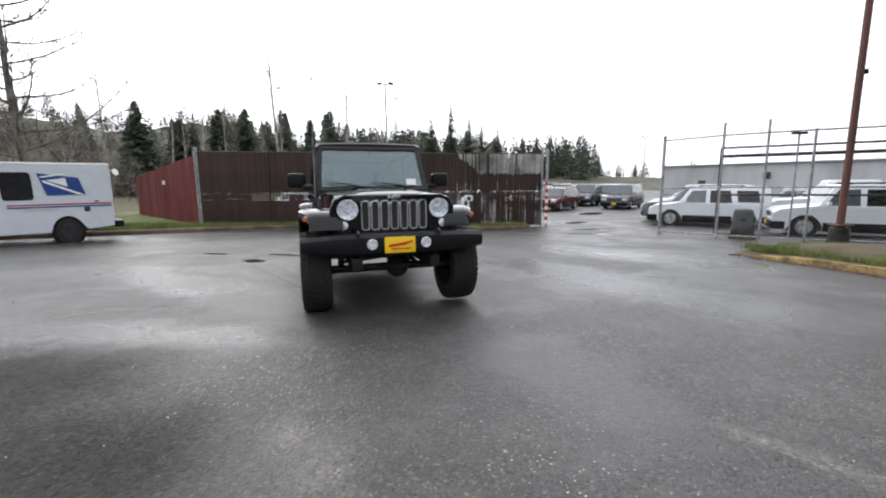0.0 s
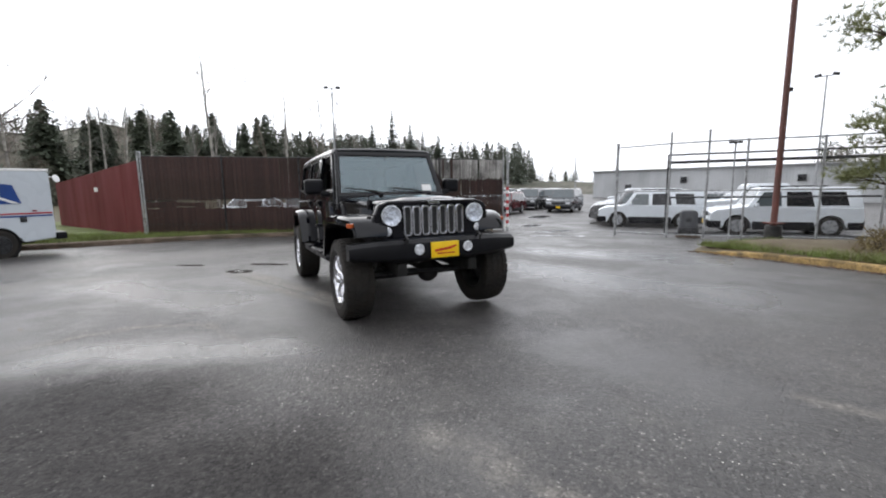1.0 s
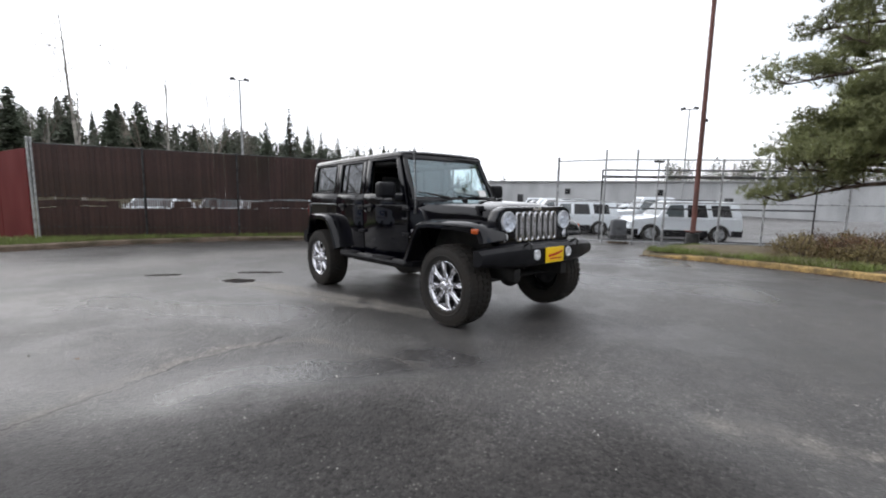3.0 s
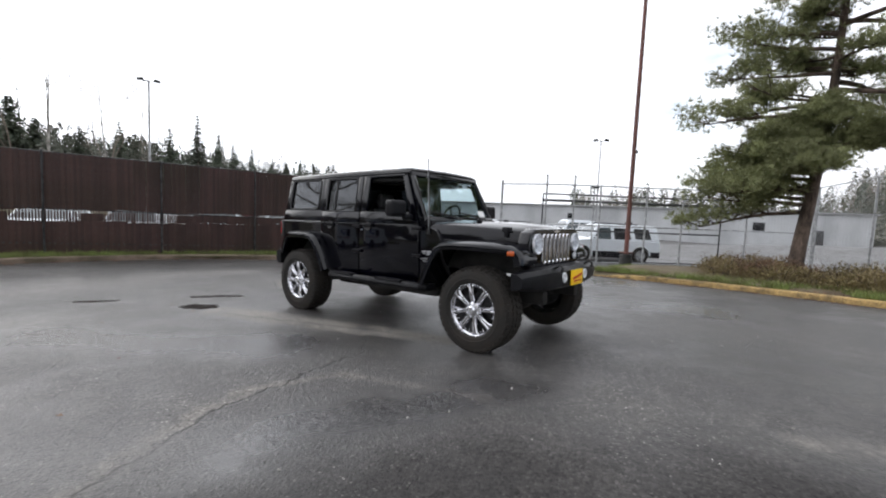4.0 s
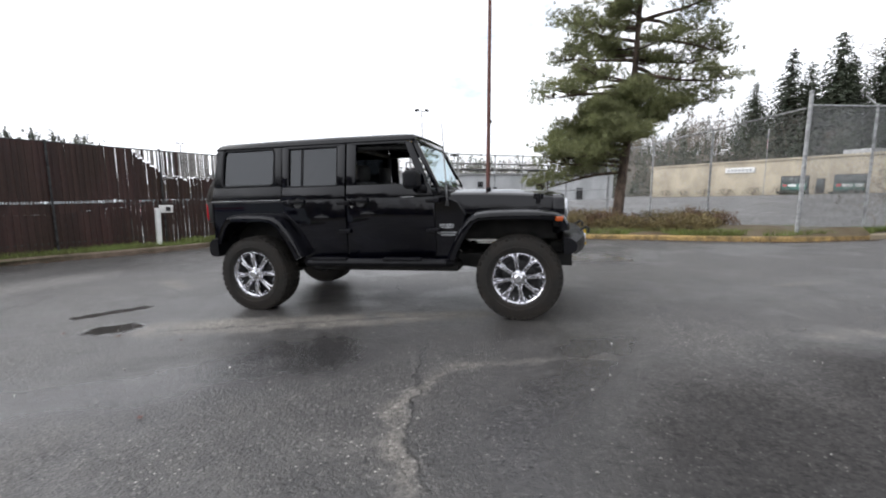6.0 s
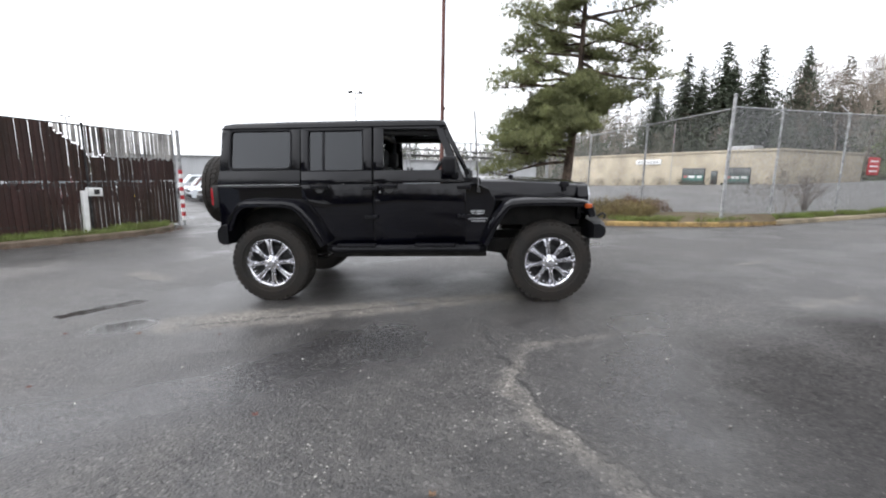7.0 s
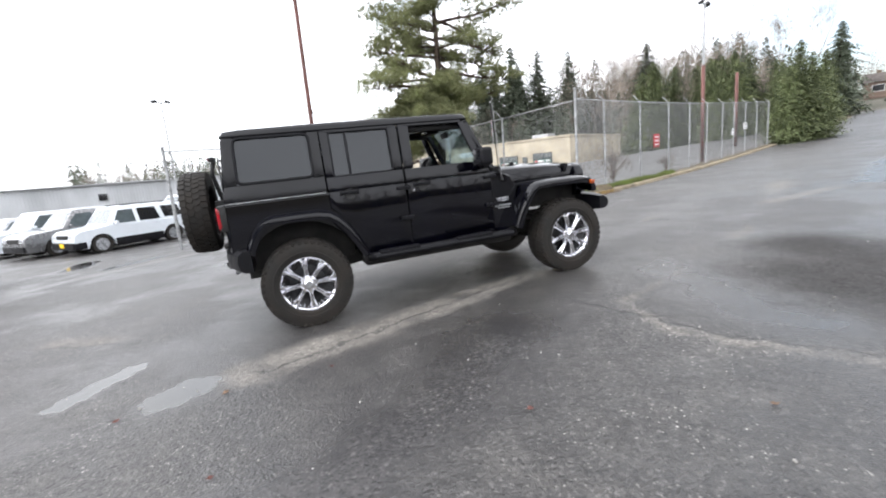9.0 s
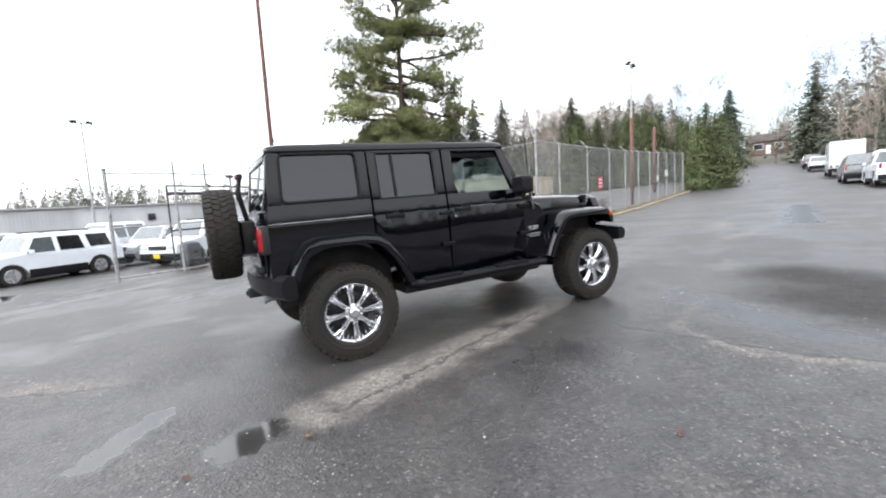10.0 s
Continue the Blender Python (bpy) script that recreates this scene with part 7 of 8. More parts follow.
def make_limbed(name, label, h, seed, mat, group="bare trees"):
    """One straight stem with many side limbs that sweep out and up."""
    r = random.Random(seed)
    t = thing(name, label, "tree", Matrix.Identity(4), group)
    bm = B()
    stem = [Vector((0.05 * math.sin(k * 1.1) - 0.03 * k, 0.04 * math.cos(k * 0.9), -0.2 + h * k / 10)) for k in range(11)]
    tube(bm, stem, [0.21 * (1 - k / 10.4) + 0.012 for k in range(11)], 8)
    part("trunk", bm, mat, t)
    vs, fs = [], []
    for k in range(40):
        u = 0.14 + 0.84 * k / 39
        i = min(9, int(u * 10))
        p = stem[i].lerp(stem[i + 1], u * 10 - i)
        a = k * 2.4 + r.uniform(-0.4, 0.4)
        d = Vector((math.cos(a), math.sin(a), r.uniform(-0.05, 0.35))).normalized()
        ln = h * (0.42 * (1 - u) ** 0.7 + 0.06) * r.uniform(0.75, 1.15)
        bm = B()
        pts, q = [p], p
        for m in range(7):
            d = (d + rvec(r) * 0.10 + Vector((0, 0, 0.10))).normalized()
            q = q + d * ln / 7
            pts.append(q)
            for s in range(5):
                e = (d * 0.7 + rvec(r) * 0.8 + Vector((0, 0, 0.25))).normalized()
                l2 = ln * r.uniform(0.08, 0.24)
                tube(bm, [q, q + e * l2 * 0.5 + rvec(r) * 0.03, q + e * l2 + Vector((0, 0, 0.06))], [0.016, 0.011, 0.005], 3, caps=False)
                for z in range(3):
                    f = q + e * l2 * r.uniform(0.4, 1)
                    g = (e + rvec(r) * 0.8).normalized()
                    sd = g.cross(rvec(r)).normalized() * 0.007
                    tri(vs, fs, f - sd, f + sd, f + g * r.uniform(0.15, 0.45))
        rr = 0.012 + 0.009 * ln
        tube(bm, pts, [rr * (1 - 0.85 * m / 7) + 0.004 for m in range(8)], 5, caps=False)
        part("limb", bm, mat, t)
    tagged(raw("twig_work", vs, fs, mat, t), kind="stuff")
    return t


def make_alder(seed, h):
    """A thin pale stem with short side branches near the top."""
    r = random.Random(seed)
    t = thing("alder_tree", "thin pale leafless alder stem", "tree", Matrix.Identity(4), "thin pale alders")
    bm = B()
    pts, p, lean = [], Vector((0, 0, -0.2)), Vector((r.uniform(-0.06, 0.06), r.uniform(-0.06, 0.06), 1)).normalized()
    for k in range(9):
        pts.append(p.copy())
        p = p + (lean + rvec(r) * 0.03).normalized() * h / 8
    rs = [0.15 - 0.135 * k / 8 for k in range(9)]
    tube(bm, pts, rs, 6)
    part("trunk", bm, M_PALEBARK, t)
    bm = B()
    for k in range(34):
        u = r.uniform(0.42, 0.99)
        i = min(7, int(u * 8))
        q = pts[i].lerp(pts[i + 1], u * 8 - i)
        d = rvec(r)
        d.z = abs(d.z) * 0.6 + 0.35
        d.normalize()
        ln = h * r.uniform(0.05, 0.13) * (1.15 - u * 0.5)
        e = q + d * ln
        tube(bm, [q, q + d * ln * 0.5 + Vector((0, 0, 0.03)), e + Vector((0, 0, 0.08 * ln))], [0.025, 0.016, 0.006], 3, caps=False)
        for s in range(3):
            f = q.lerp(e, r.uniform(0.4, 1))
            tube(bm, [f, f + (d + rvec(r) * 0.8).normalized() * ln * 0.5], [0.010, 0.004], 3, caps=False)
    part("branch_work", bm, M_PALEBARK, t)
    return t


def ease(a, b, v):
    u = min(1, max(0, (v - a) / (b - a)))
    return u * u * (3 - 2 * u)


def hill(x, y):
    """The far ground's rise beyond the yards."""
    d, a = math.hypot(x + 3, y - 4), math.degrees(math.atan2(y - 4, x + 3))
    west = ease(106, 126, a) * ease(52, 100, d) * 12.0 * (0.85 + 0.3 * noise.noise(Vector((a * 0.12, 0, 0))))
    north = ease(52, 70, a) * (1 - ease(106, 126, a)) * ease(85, 125, d) * 3.0
    crest = ease(-62, -52, a) * (1 - ease(-32, -24, a)) * ease(105, 165, d) * 8.0
    east = ease(-40, -31, a) * (1 - ease(13, 20, a)) * ease(74, 96, d) * 8.0 * (0.9 + 0.3 * noise.noise(Vector((a * 0.15, 4, 0))))
    return west + north + crest + east


def put(src, rows, rnd, base_h, first=True, dz=0.0):
    """Stand copies of src at (x, y, top height)."""
    for k, (x, y, top) in enumerate(rows):
        z = height(x, y) + hill(x, y) - 0.1 + dz
        s = (top - z) / base_h
        m = Matrix.Translation((x, y, z)) @ Euler((0, 0, rnd.uniform(0, 6.28))).to_matrix().to_4x4()
        if k == 0 and first:
            src.matrix_world = m @ Matrix.Diagonal((s, s, s, 1))
        else:
            c = copy_thing(src, m)
            q = s * rnd.uniform(0.92, 1.12)
            c.scale = (q, q, s)


rnd = random.Random(9)
fir_a = make_fir("fir_tree", "dark green fir tree behind the yard", 12, 4.1, 1, M_CONIFER, per=14, slim=0.78, size=0.75)
fir_b = make_fir("fir_tree", "slender dark green fir with gaps", 12, 3.6, 2, M_CONIFER, n_whorl=32, per=11, slim=0.8, size=0.75)
fir_c = make_fir("fir_tree", "broad dense dark green fir", 12, 4.2, 3, M_CONIFER, n_whorl=34, per=18, slim=0.55)
put(fir_c, [(-37.9, 47.8, 10.3), (-43.9, 62.1, 10.4), (-50.0, 82.0, 14.1), (-41.0, 50.5, 8.6), (-57.2, 106.7, 18.7), (-52.4, 120.1, 20.2), (-42.7, 123.9, 20.2),
            (-37.2, 53.9, 9.2), (-39.4, 59.7, 9.2), (-31.5, 52.8, 10.1), (-31.7, 59.5, 11.2), (-31.8, 66.1, 10.4), (-26.7, 59.7, 10.8), (-25.4, 66.6, 10.6), (-21.4, 63.8, 11.3), (-21.0, 70.2, 10.2)], rnd, 12)
put(fir_a, [(-7.8, 72.6, 11.1), (-16.8, 69.0, 9.7), (-53.4, 108.7, 16.5), (-47.1, 122.3, 18.1), (-1.8, 75.9, 11.4), (3.1, 78.9, 10.1), (10.6, 110.4, 12.2), (15.2, 119.9, 13.1), (24.2, 128.6, 12.5), (31.0, 137.3, 11.6)], rnd, 12)
put(fir_b, [(-4.5, 70.8, 12.9), (-13.0, 69.8, 11.2), (0.4, 78.9, 11.1), (18.8, 119.4, 13.2), (35.7, 136.2, 10.3), (48.7, 142.6, 7.1)], rnd, 12)
fir_d = make_fir("fir_tree", "tall dark fir tree behind the store", 22, 8.8, 4, M_CONIFER, n_whorl=38, per=17, slim=0.50, size=0.55)
put(fir_d, [(84.6, 0.0, 22.6), (84.0, -5.6, 23.8), (83.2, -10.6, 22.5), (82.0, -16.2, 21.6), (88.8, 4.5, 19.0), (88.0, -2.6, 21.0), (77.7, -29.2, 20.6), (75.7, -33.6, 16.2), (72.8, -39.2, 16.8), (91.6, -8.0, 22.0), (74.6, -43.0, 17.4), (71.0, -46.5, 16.0), (69.4, -56.5, 19.1), (67.7, -72.8, 23.3), (84.8, -69.3, 22.7)], rnd, 22)
fir_e = make_fir("fir_tree", "mid green bushy roadside conifer", 12, 4.5, 5, M_GREENTREE, n_whorl=46, per=30, slim=0.46, bare=0.0, size=0.48)
put(fir_e, [(27.6, -19.3, 8.4), (29.0, -21.8, 6.4), (28.3, -20.7, 7.6), (26.8, -18.0, 6.6), (56.7, -21.6, 12.6), (60.2, -25.9, 13.0), (53.6, -27.8, 12.4), (61.1, -34.8, 14.3), (54.3, -36.1, 11.8), (49.4, -33.4, 10.5), (46.0, -24.0, 9.0), (57.3, -21.5, 13.4), (54.1, -18.7, 11.6), (59.5, -28.6, 12.8), (56.1, -28.6, 13.0), (58.9, -31.9, 13.6), (52.9, -30.3, 12.0), (55.6, -33.5, 13.0), (50.5, -36.0, 11.5), (47.0, -36.5, 11.0)], rnd, 12)
ald = [make_alder(s, 12) for s in (3, 8)]
put(ald[0], [(-33.6, 38.4, 12.5), (-28.7, 42.2, 9.7), (-21.1, 46.5, 10.6), (-22.6, 72.6, 15.1), (-11.8, 80.1, 16.8), (-26.5, 45.3, 9.6), (-16.4, 54.4, 13.8), (-23.2, 46.9, 9.2)], rnd, 12)
put(ald[1], [(-28.6, 39.8, 9.0), (-25.5, 39.5, 9.3), (-17.4, 58.5, 13.1), (-16.7, 79.3, 14.3), (0.2, 90.9, 16.9), (-19.6, 43.0, 14.8), (-12.8, 60.3, 14.1)], rnd, 12)
bare_a = make_bare("bare_tree", "large leafless dark branched tree", 12.5, 14, M_BAREBARK, 6, 0.62, 0.10, 0.30)
limbed = make_limbed("bare_tree", "large leafless dark tree with sweeping limbs", 13.5, 6, M_BAREBARK)
put(limbed, [(-21.6, 20.2, 13.6)], rnd, 13.5)
put(bare_a, [(-26.0, 27.0, 9.0), (-30.0, 22.0, 9.5), (-18.0, -14.0, 9.5), (-12.0, -17.0, 12.0), (-7.0, -20.0, 11.0)], rnd, 12.5)
bare_b = make_bare("bare_tree", "leafless brown twiggy tree", 14, 23, M_TWIG, 6, 0.42, 0.30, 0.16)
put(bare_b, [(60.8, -43.2, 19.1), (79.0, -75.7, 22.2), (37.4, -46.2, 16.7), (30.1, -39.2, 14.6), (54.8, -64.3, 20.2), (28.6, -34.0, 10.2), (23.1, -30.4, 11.3), (19.5, -27.5, 10.1), (76.7, -78.1, 18.0), (85.8, -83.1, 18.7), (78.6, -20.0, 18.1), (77.0, -24.6, 18.3), (76.9, -47.2, 19.4), (83.4, -55.5, 22.4), (81.0, -58.8, 24.3),
             (91.0, -13.2, 22.9), (97.1, -29.3, 18.4), (81.9, -27.3, 18.6), (-19.2, 58.9, 15.1), (-13.9, 60.0, 14.4), (-12.5, 61.5, 13.0), (-30.0, 60.0, 16.0)], rnd, 14)


# wooded hills far off: one sheet of brush-covered ground over the plain
def hills():
    vs, fs = [], []
    na, nd = 96, 14
    for i in range(na + 1):
        a = radians(-66 + 236 * i / na)
        for k in range(nd + 1):
            d = 57 + 150 * (k / nd) ** 1.4
            x, y = -3 + math.cos(a) * d, 4 + math.sin(a) * d
            up = hill(x, y)
            vs.append((x, y, height(x, y) + up * (1 + 0.12 * noise.noise(Vector((x * 0.09, y * 0.09, 1)))) - (0.6 if up < 0.3 else 0.0)))
    for i in range(na):
        for k in range(nd):
            j = i * (nd + 1) + k
            fs.append((j, j + nd + 1, j + nd + 2, j + 1))
    tagged(raw("hillside", vs, fs, M_BRUSH), "grey-brown brush on the distant hillside", "hillside", kind="structure")


hills()


# far woods: low-detail firs and twiggy crowns, past counting
def woods(name, spots, seed, label):
    r = random.Random(seed)
    v1, f1, v2, f2 = [], [], [], []
    for x, y, h, kind in spots:
        z0 = height(x, y) + hill(x, y)
        if kind == "round":
            for k in range(230):
                u = rvec(r).normalized()
                c = Vector((x + u.x * h * 0.5, y + u.y * h * 0.5, z0 + h * (0.48 + 0.46 * u.z)))
                sd = u.cross(rvec(r)).normalized() * h * 0.05
                tri(v1, f1, c - sd, c + sd, c + u.cross(sd).normalized() * h * 0.12 + u * h * 0.04)
        elif kind == "fir":
            rad = h * r.uniform(0.15, 0.23)
            for k in range(210):
                t = r.random() ** 1.15
                a = r.uniform(0, math.tau)
                q = rad * (1 - t) ** 0.8 * r.uniform(0.3, 1.08)
                c = Vector((x + math.cos(a) * q, y + math.sin(a) * q, z0 + h * (0.02 + 0.95 * t)))
                w = h * 0.050 * r.uniform(0.7, 1.3) * (1.1 - 0.6 * t)
                d = Vector((math.cos(a) * 0.7, math.sin(a) * 0.7, r.uniform(-0.8, 0.25))).normalized()
                s = d.cross(rvec(r)).normalized() * w * 0.45
                tri(v1, f1, c - s, c + s, c + d * w * 1.5)
            tri(v1, f1, (x - h * 0.012, y, z0), (x + h * 0.012, y, z0), (x, y, z0 + h))
        else:
            wide = h * r.uniform(0.20, 0.30)
            for k in range(360):
                # short twigs that fan up and out through an egg-shaped crown
                a, u, q = r.uniform(0, math.tau), r.random(), r.random() ** 0.6
                q *= wide * (1 - (2 * u - 0.9) ** 2 * 0.7)
                b = Vector((x + math.cos(a) * q, y + math.sin(a) * q, z0 + h * (0.12 + 0.82 * u)))
                d = Vector((math.cos(a) * 0.55 + r.uniform(-0.5, 0.5), math.sin(a) * 0.55 + r.uniform(-0.5, 0.5), r.uniform(0.3, 1.1))).normalized()
                s = d.cross(rvec(r)).normalized() * h * 0.0018
                tri(v2, f2, b - s, b + s, b + d * h * r.uniform(0.06, 0.14))
            for k in range(7):
                a = r.uniform(0, math.tau)
                b, e = Vector((x, y, z0 + h * r.uniform(0.1, 0.4))), Vector((x + math.cos(a) * wide * 0.7, y + math.sin(a) * wide * 0.7, z0 + h * r.uniform(0.6, 0.95)))
                s = Vector((-math.sin(a), math.cos(a), 0)) * h * 0.0045
                tri(v2, f2, b - s, b + s, e)
            tri(v2, f2, (x - h * 0.010, y, z0), (x + h * 0.010, y, z0), (x, y, z0 + h * 0.8))
    t = thing(name, label, "woods", kind="stuff")
    if f1:
        raw("firs", v1, f1, M_FARFIR, t)
    if f2:
        raw("bare_crowns", v2, f2, M_TWIG, t)


def belt(n, a0, a1, d0, d1, h0, h1, firs, keep=None):
    """Trees strewn between two bearings (degrees from +x) and two distances."""
    out = []
    for k in range(n):
        a, d = rnd.uniform(a0, a1), rnd.uniform(d0, d1)
        x, y = -3 + math.cos(radians(a)) * d, 4 + math.sin(radians(a)) * d
        if keep and not keep(x, y):
            continue
        out.append((x, y, rnd.uniform(h0, h1), "fir" if rnd.random() < firs else "bare"))
    return out


def off_road(x, y):
    n = (x - RC.x) * RN.x + (y - RC.y) * RN.y
    return not -13 < n < 4


woods("far_woods_north", belt(150, 95, 108, 70, 120, 7.5, 11.0, 0.7) + belt(150, 107, 120, 74, 120, 4.0, 7.0, 0.65) + belt(620, 116, 172, 58, 118, 2.5, 5.0, 0.5) + belt(230, 74, 97, 108, 150, 7.0, 11.5, 0.92) + belt(60, 60, 74, 120, 160, 2.5, 5.0, 0.6) + belt(110, 128, 166, 40, 75, 2.5, 5.0, 0.1), 31,
      "dark fir woods and bare trees on far hill")
woods("far_woods_east", belt(120, 32, 64, 120, 165, 3.5, 6.5, 0.5) + belt(320, 6, 44, 112, 150, 7.5, 12.5, 0.5), 32, "low distant wooded skyline behind the warehouse")
woods("far_woods_south_east", belt(300, -34, 16, 76, 98, 4.5, 8.5, 0.72, off_road) + belt(150, -34, 6, 96, 125, 6, 10.5, 0.3, off_road) + belt(110, -34, -13, 84, 104, 9.5, 14.0, 0.12, off_road) + belt(210, -48, -18, 68, 98, 6, 12, 0.45, off_road) + belt(170, -66, -44, 46, 130, 7, 15, 0.15, off_road)
      + belt(190, -56, -34, 128, 190, 5, 10, 0.2) + belt(240, -64, -48, 50, 110, 4, 9, 0.06, off_road), 33,
      "mixed bare and evergreen woods up the slope")
# out of view: bare trees the windows reflect; low evergreens added to darken the paint
woods("woods_behind", belt(230, 152, 294, 44, 80, 7, 12, 0.0) + [(x, y, h, "round") for x, y, h, kind in belt(420, 150, 296, 62, 90, 5.2, 6.6, 1.0)], 34, "unseen bare trees, with low dark evergreens added to darken reflections")


house(92.0, -86.0, radians(-45))


# ---- the pine on the island ----
def pine():
    r = random.Random(77)
    bx0 = Vector((8.93, 7.21, height(8.93, 7.21) + 0.2))
    t = thing("pine_tree", "tall leaning pine with tiered dark green boughs", "tree", Matrix.Translation(bx0))
    axis = [Vector((0, 0, -0.3)), Vector((0.12, -0.02, 0.8)), Vector((0.33, -0.08, 2.2)), Vector((0.60, -0.16, 4.2)), Vector((0.70, -0.2, 6.3)), Vector((0.72, -0.22, 8.4)), Vector((0.70, -0.24, 10.4)), Vector((0.66, -0.25, 12.6))]
    bm = B()
    stem = resample(axis, 0.4)
    tube(bm, stem, [max(0.02, 0.205 - 0.187 * (k / (len(stem) - 1)) ** 0.62) + (0.06 if k == 0 else 0) for k in range(len(stem))], 12)
    part("trunk", bm, M_BARK, t)

    def on_axis(z):
        for a, b in zip(axis, axis[1:]):
            if a.z <= z <= b.z:
                return a.lerp(b, (z - a.z) / (b.z - a.z))
        return axis[-1]

    left = Vector((-0.60, 0.80, 0))
    limbs = []

    def limb(z, a, ln, tilt, low=False):
        limbs.append((z, Euler((0, 0, radians(a))).to_matrix() @ left, ln, tilt, low))

    for k in range(15):                 # the low wedge of boughs over the shrubs
        z = 1.75 + 2.3 * k / 14
        limb(z, -30 + r.uniform(-48, 34), (2.75 - 0.82 * (z - 1.75)) * r.uniform(0.82, 1.05), r.uniform(-0.02, 0.16), True)
    for k in range(8):                  # boughs towards the yard, over the lower trunk
        z = 2.3 + 1.8 * k / 7
        limb(z, r.uniform(5, 80), (1.7 - 0.35 * (z - 2.3)) * r.uniform(0.8, 1.05), r.uniform(-0.05, 0.15), True)
    for z, a, ln, tilt in ((3.3, 120, 1.1, 0.1), (3.5, 200, 1.3, 0.0), (3.7, 165, 1.5, 0.0)):
        limb(z, a, ln, tilt, True)
    for k in range(20):                 # short boughs that fill the crown close to the stem
        z = 4.2 + 7.4 * (k + r.random()) / 20
        limb(z, r.uniform(0, 360), (1.75 - 0.13 * (z - 4.2)) * r.uniform(0.55, 1.05), r.uniform(0.05, 0.45))
    for z, a, ln, tilt in ((4.3, 5, 2.8, 0.08), (4.5, -20, 2.3, 0.2), (4.6, 18, 2.0, 0.12), (4.7, 180, 2.5, -0.2), (4.9, 158, 2.5, -0.14), (5.1, 215, 2.7, -0.05), (5.4, 190, 2.7, 0.0), (4.4, 205, 2.4, -0.25), (5.3, 8, 2.1, 0.22), (5.5, -60, 1.9, 0.2), (5.6, 95, 1.3, 0.2),
                           (5.9, 10, 1.9, 0.28), (6.0, 165, 2.4, 0.0), (6.3, -15, 2.0, 0.3), (6.5, 140, 2.5, 0.1), (6.6, 200, 2.5, 0.1), (6.9, 60, 1.2, 0.3), (7.0, -90, 1.7, 0.25), (7.2, 10, 1.6, 0.3), (7.4, 150, 2.5, 0.2),
                           (7.7, 190, 1.9, 0.2), (7.9, -30, 1.7, 0.3), (8.3, 100, 1.5, 0.3), (8.4, 20, 1.7, 0.3), (8.7, 170, 1.8, 0.25), (9.1, -60, 1.4, 0.3), (9.3, 40, 1.4, 0.35), (9.6, 150, 1.5, 0.3), (10.0, -10, 1.2, 0.4),
                           (10.3, 210, 1.1, 0.4), (10.7, 90, 0.9, 0.4), (11.1, 0, 0.8, 0.5), (11.5, 180, 0.7, 0.5), (11.9, 60, 0.5, 0.6)):
        limb(z, a + r.uniform(-8, 8), ln * r.uniform(0.86, 1.05), tilt)
    vs, fs = [], []

    def tuft(c, out, s):
        for k in range(12):
            d = (out * 0.75 + rvec(r) * 0.9 + Vector((0, 0, 0.28))).normalized()
            sd = d.cross(rvec(r)).normalized() * s * 0.050
            tri(vs, fs, c - sd, c + sd, c + d * s * r.uniform(0.8, 1.25))

    for z, d, ln, tilt, low_limb in limbs:
        p = on_axis(z)
        bm = B()
        pts, q, dd = [p.copy()], p.copy(), (d + Vector((0, 0, tilt))).normalized()
        n = 6
        for k in range(n):
            dd = (dd + rvec(r) * 0.13 + Vector((0, 0, 0.03 if k > 2 else -0.02))).normalized()
            q = q + dd * ln / n
            pts.append(q.copy())
        rr = 0.018 + 0.018 * ln
        tube(bm, pts, [rr * (1 - 0.85 * k / n) + 0.006 for k in range(n + 1)], 6, caps=False)
        for k in range(2 if low_limb else 3, n + 1):
            for s in range(4 if k < n else 5):
                o = dd * 0.5 + rvec(r) * 0.85
                o.z = abs(o.z) * 0.40 + r.uniform(-0.10, 0.18)
                o.normalize()
                sl = ln * r.uniform(0.10, 0.27) + 0.14
                e = pts[k] + o * sl
                tube(bm, [pts[k], pts[k] + o * sl * 0.5 + Vector((0, 0, 0.03)), e], [0.016, 0.011, 0.006], 4, caps=False)
                if not low_limb and r.random() < 0.22:
                    continue
                pad = (0.17 + 0.055 * ln) * r.uniform(0.75, 1.4)
                for m in range(27 if low_limb else 24):
                    u = rvec(r)
                    c = e + Vector((u.x * pad * 1.35, u.y * pad * 1.35, u.z * pad * 0.8 + 0.06)) * r.uniform(0.3, 1.0)
                    tuft(c, (c - pts[k - 1]).normalized() * 0.6 + Vector((0, 0, 0.35)), r.uniform(0.12, 0.18))
        part("limb", bm, M_BARK, t)
    raw("crown", vs, fs, M_NEEDLE, t, "dark green needle crown")


pine()


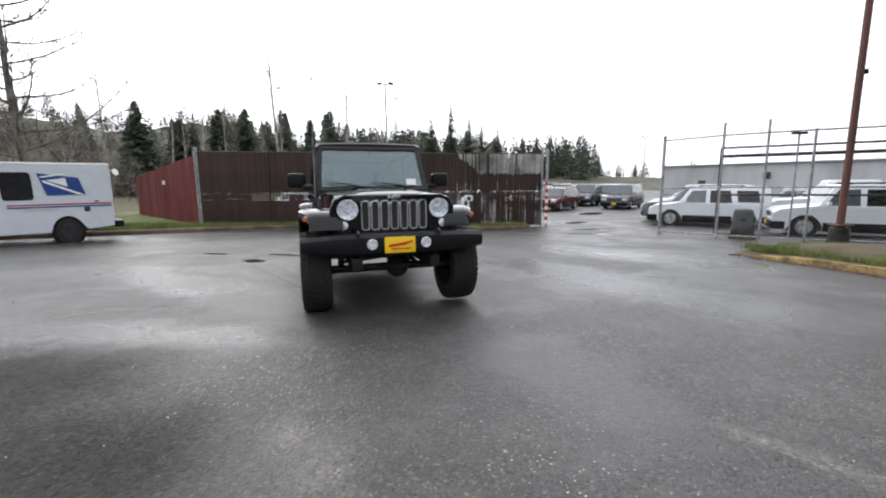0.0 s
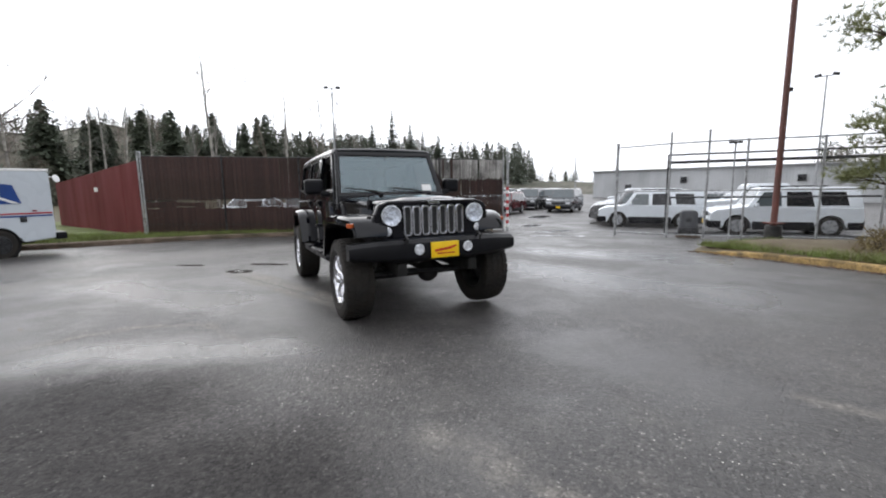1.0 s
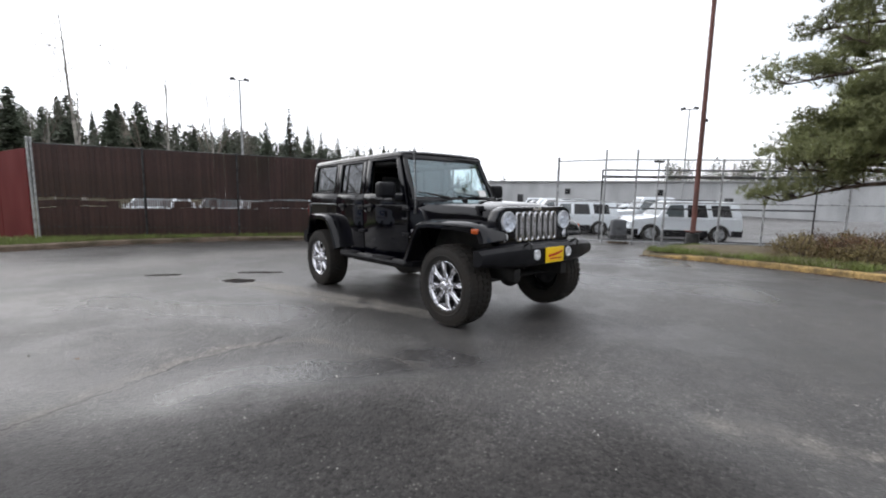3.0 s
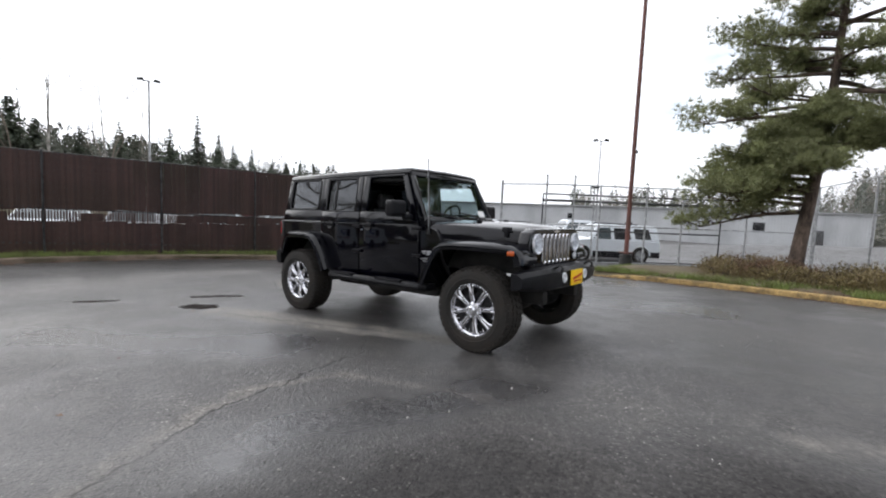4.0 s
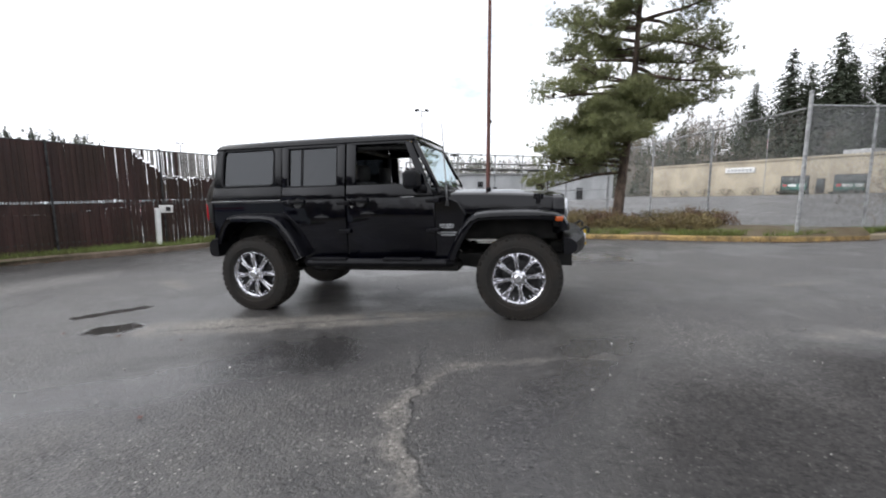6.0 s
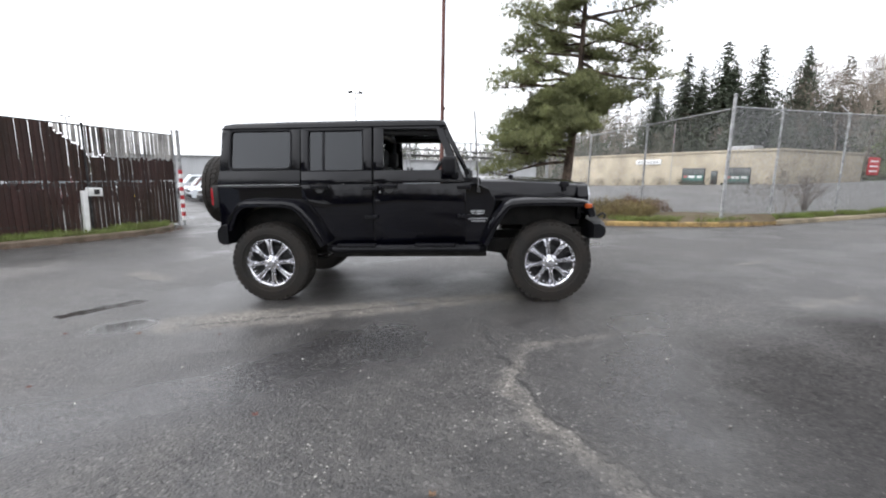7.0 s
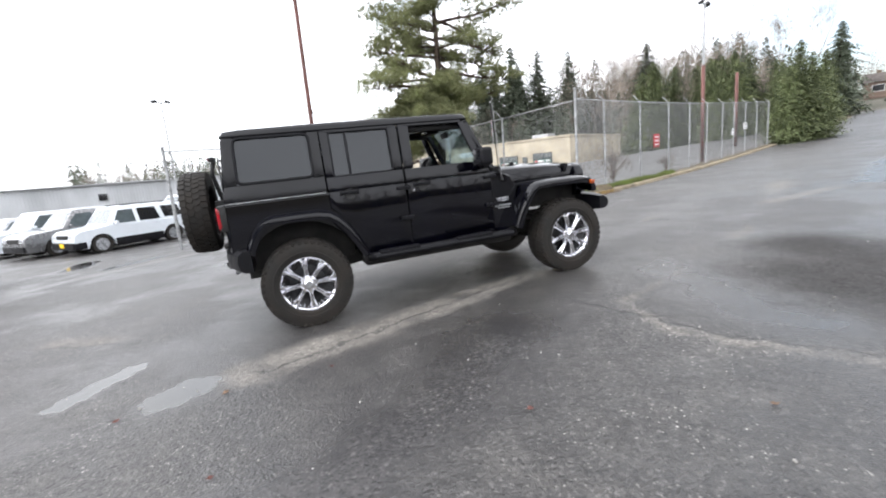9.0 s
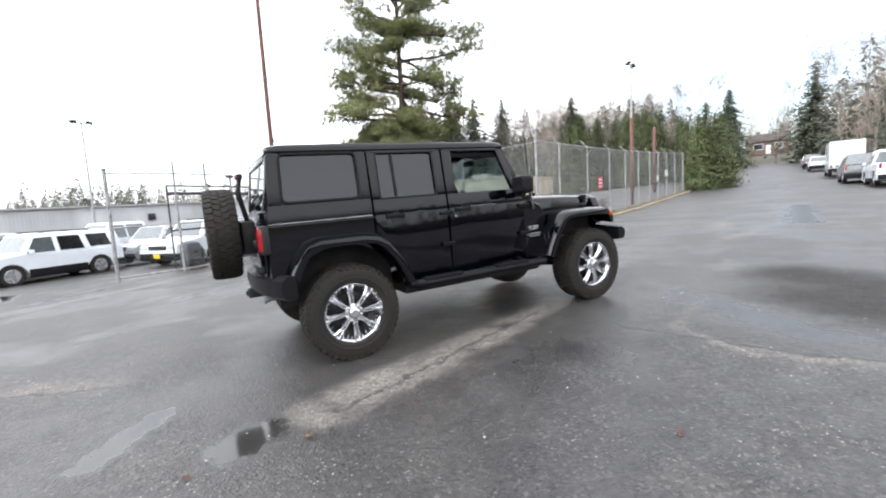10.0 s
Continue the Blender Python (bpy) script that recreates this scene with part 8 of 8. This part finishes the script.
# ---- shrubs and grass ----
def shrub(x, y, rx, ry, rz, seed, mat, label, n=1300):
    r = random.Random(seed)
    s = thing("shrub", label, "shrub", Matrix.Translation((x, y, height(x, y) + 0.16)), "shrubs on the island")
    vs, fs = [], []
    for k in range(n):
        u = rvec(r)
        u.z = abs(u.z)
        c = Vector((u.x * rx, u.y * ry, u.z * rz)) * r.uniform(0.62, 1.06) * (0.85 + 0.3 * noise.noise(u * 2.3 + Vector((seed, 0, 0))))
        d = (u + rvec(r) * 0.9).normalized()
        sd = d.cross(rvec(r)).normalized() * 0.012
        ln = r.uniform(0.035, 0.075)
        i = len(vs)
        vs += [tuple(c - sd * 0.3), tuple(c + sd + d * ln * 0.5), tuple(c + d * ln), tuple(c - sd + d * ln * 0.5)]
        fs.append((i, i + 1, i + 2, i + 3))
    raw("foliage", vs, fs, mat, s)
    bm = B()
    for k in range(16):
        a = r.uniform(0, math.tau)
        e = Vector((math.cos(a) * rx * r.uniform(0.3, 0.9), math.sin(a) * ry * r.uniform(0.3, 0.9), rz * r.uniform(0.5, 0.95)))
        tube(bm, [Vector((e.x * 0.2, e.y * 0.2, -0.1)), e * 0.6, e], [0.010, 0.007, 0.004], 3, caps=False)
    part("stem_work", bm, M_BARK, s)


rnd = random.Random(13)
for k in range(40):
    u, w = rnd.random(), rnd.random()
    x = 6.9 + 3.0 * u + 0.5 * w
    y = 8.6 - 4.6 * w + 0.3 * u
    if (x - 8.93) ** 2 + (y - 7.21) ** 2 < 0.15 or x < 6.35 + 0.5 * abs(y - 5.5) * 0.15 + 0.35:
        continue
    shrub(x, y, rnd.uniform(0.45, 0.75), rnd.uniform(0.45, 0.75), rnd.uniform(0.36, 0.68), k, M_SHRUB if k % 3 else M_SHRUBRED, "low brown-green heather shrub on the island")
for k, (x, y, h) in enumerate(((10.3, 0.80, 1.5), (10.75, 0.50, 1.8), (11.2, 0.15, 1.6), (16.2, -4.6, 1.1))):
    b = make_bare("bare_bush", "leafless twiggy bush beside the fence", h * 1.1, 60 + k, M_TWIG, 5, 0.8, 0.12, 0.02, "bare bushes")
    b.matrix_world = Matrix.Translation((x, y, height(x, y) + 0.05))


def bare_bush(x, y, h, wide, seed):
    """Leafless stems that fan out of one stool and fork twice."""
    r = random.Random(seed)
    t = thing("bare_bush", "leafless rounded brown bush behind the roadside fence", "bush", Matrix.Translation((x, y, height(x, y))), "bare bushes")
    bm = B()
    for k in range(34):
        a, q = r.uniform(0, math.tau), math.sqrt(r.random())
        e = Vector((math.cos(a) * q * wide, math.sin(a) * q * wide, h * (1.0 - 0.45 * q * q) * r.uniform(0.8, 1.0)))
        m = Vector((e.x * 0.45, e.y * 0.45, e.z * 0.62))
        tube(bm, [(e.x * 0.06, e.y * 0.06, -0.05), m, e], [0.011, 0.008, 0.003], 4, caps=False)
        for j in range(7):
            b = m.lerp(e, r.random())
            d = (rvec(r) * 0.7 + e.normalized()).normalized() * h * r.uniform(0.12, 0.30)
            tube(bm, [b, b + d * 0.5 + Vector((0, 0, 0.02)), b + d], [0.005, 0.004, 0.002], 3, caps=False)
    part("stems", bm, M_SHRUBTWIG, t)


bare_bush(14.9, -1.1, 1.45, 0.72, 3)
bare_bush(17.4, -4.9, 0.8, 0.5, 4)


def grass(name, spots, label, tall=0.09):
    r = random.Random(2)
    vs, fs = [], []
    for x, y, z in spots:
        for k in range(4):
            a = r.uniform(0, math.tau)
            d = Vector((math.cos(a), math.sin(a), 0))
            s = Vector((-d.y, d.x, 0)) * 0.007
            b = Vector((x + r.uniform(-0.06, 0.06), y + r.uniform(-0.06, 0.06), z))
            h = tall * r.uniform(0.5, 1.5)
            tri(vs, fs, b - s, b + s, b + d * h * 0.5 + Vector((0, 0, h)))
    tagged(raw(name, vs, fs, M_GRASS), label, "grass", kind="stuff")


spots = []
for k in range(14000):
    i = rnd.randrange(len(lawn_line) - 1)
    p, q = lawn_line[i], lawn_line[i + 1]
    d = (q - p).normalized()
    o = rnd.random() ** 1.4 * 3.2 + 0.14
    v = p.lerp(q, rnd.random()) + Vector((d.y, -d.x)) * o
    if noise.noise(Vector((v.x * 0.7, v.y * 0.7, 0))) < -0.18 and o > 0.4:
        continue
    if v.y > 16.2 + 0.1156 * (v.x + 10.57) and v.x > -10.3:
        continue
    spots.append((v.x, v.y, height(v.x, v.y) + 0.10))
grass("lawn_grass", spots, "short damp green grass along the kerb", 0.12)
for k in range(9):
    u = (k + 0.5) / 9
    shrub(38.9 + 17.0 * u - 0.6, -4.3 + 19.3 * u + 0.5, 0.9, 0.9, 0.8, 300 + k, M_HEDGE, "low dark hedge in front of the store", 500)
spots = []
for line, reach in ((isle_line, 2.2), (isle_line[-26:], 2.4), (road_line[-24:], 0.6)):
    for k in range(4200):
        i = rnd.randrange(len(line) - 1)
        p, q = line[i], line[i + 1]
        d = (q - p).normalized()
        o = rnd.random() ** 1.3 * reach + 0.16
        v = p.lerp(q, rnd.random()) + Vector((d.y, -d.x)) * o
        if noise.noise(Vector((v.x * 1.3, v.y * 1.3, 5))) < (-0.25 if reach > 1 else 0.0):
            continue
        spots.append((v.x, v.y, height(v.x, v.y) + 0.13))
grass("verge_grass", spots, "patchy yellowed grass behind the kerb", 0.11)


# brown leaves blown against the kerbs and over the beds
def litter(name, line, lo, hi, count, label, lift):
    r = random.Random(41)
    vs, fs = [], []
    for k in range(count):
        i = r.randrange(len(line) - 1)
        p, q = line[i], line[i + 1]
        d = (q - p).normalized()
        o = lo + (hi - lo) * r.random() ** 1.5
        v = p.lerp(q, r.random()) + Vector((d.y, -d.x)) * o
        c = Vector((v.x, v.y, height(v.x, v.y) + (lift if o > 0.16 else 0.004)))
        a, sz = r.uniform(0, math.tau), r.uniform(0.018, 0.045)
        u = Vector((math.cos(a), math.sin(a), r.uniform(-0.1, 0.4))) * sz
        w = Vector((-math.sin(a), math.cos(a), r.uniform(-0.1, 0.4))) * sz * 0.55
        i = len(vs)
        vs += [tuple(c - u), tuple(c + w + Vector((0, 0, 0.008))), tuple(c + u), tuple(c - w + Vector((0, 0, 0.008)))]
        fs.append((i, i + 1, i + 2, i + 3))
    tagged(raw(name, vs, fs, M_LITTER), label, "leaf litter", kind="stuff")


litter("island_litter", isle_line, -0.22, 2.0, 2600, "brown fallen leaves over the planted island", 0.135)
litter("lawn_litter", lawn_line, -0.20, 0.9, 1700, "brown fallen leaves along the lawn kerb", 0.125)
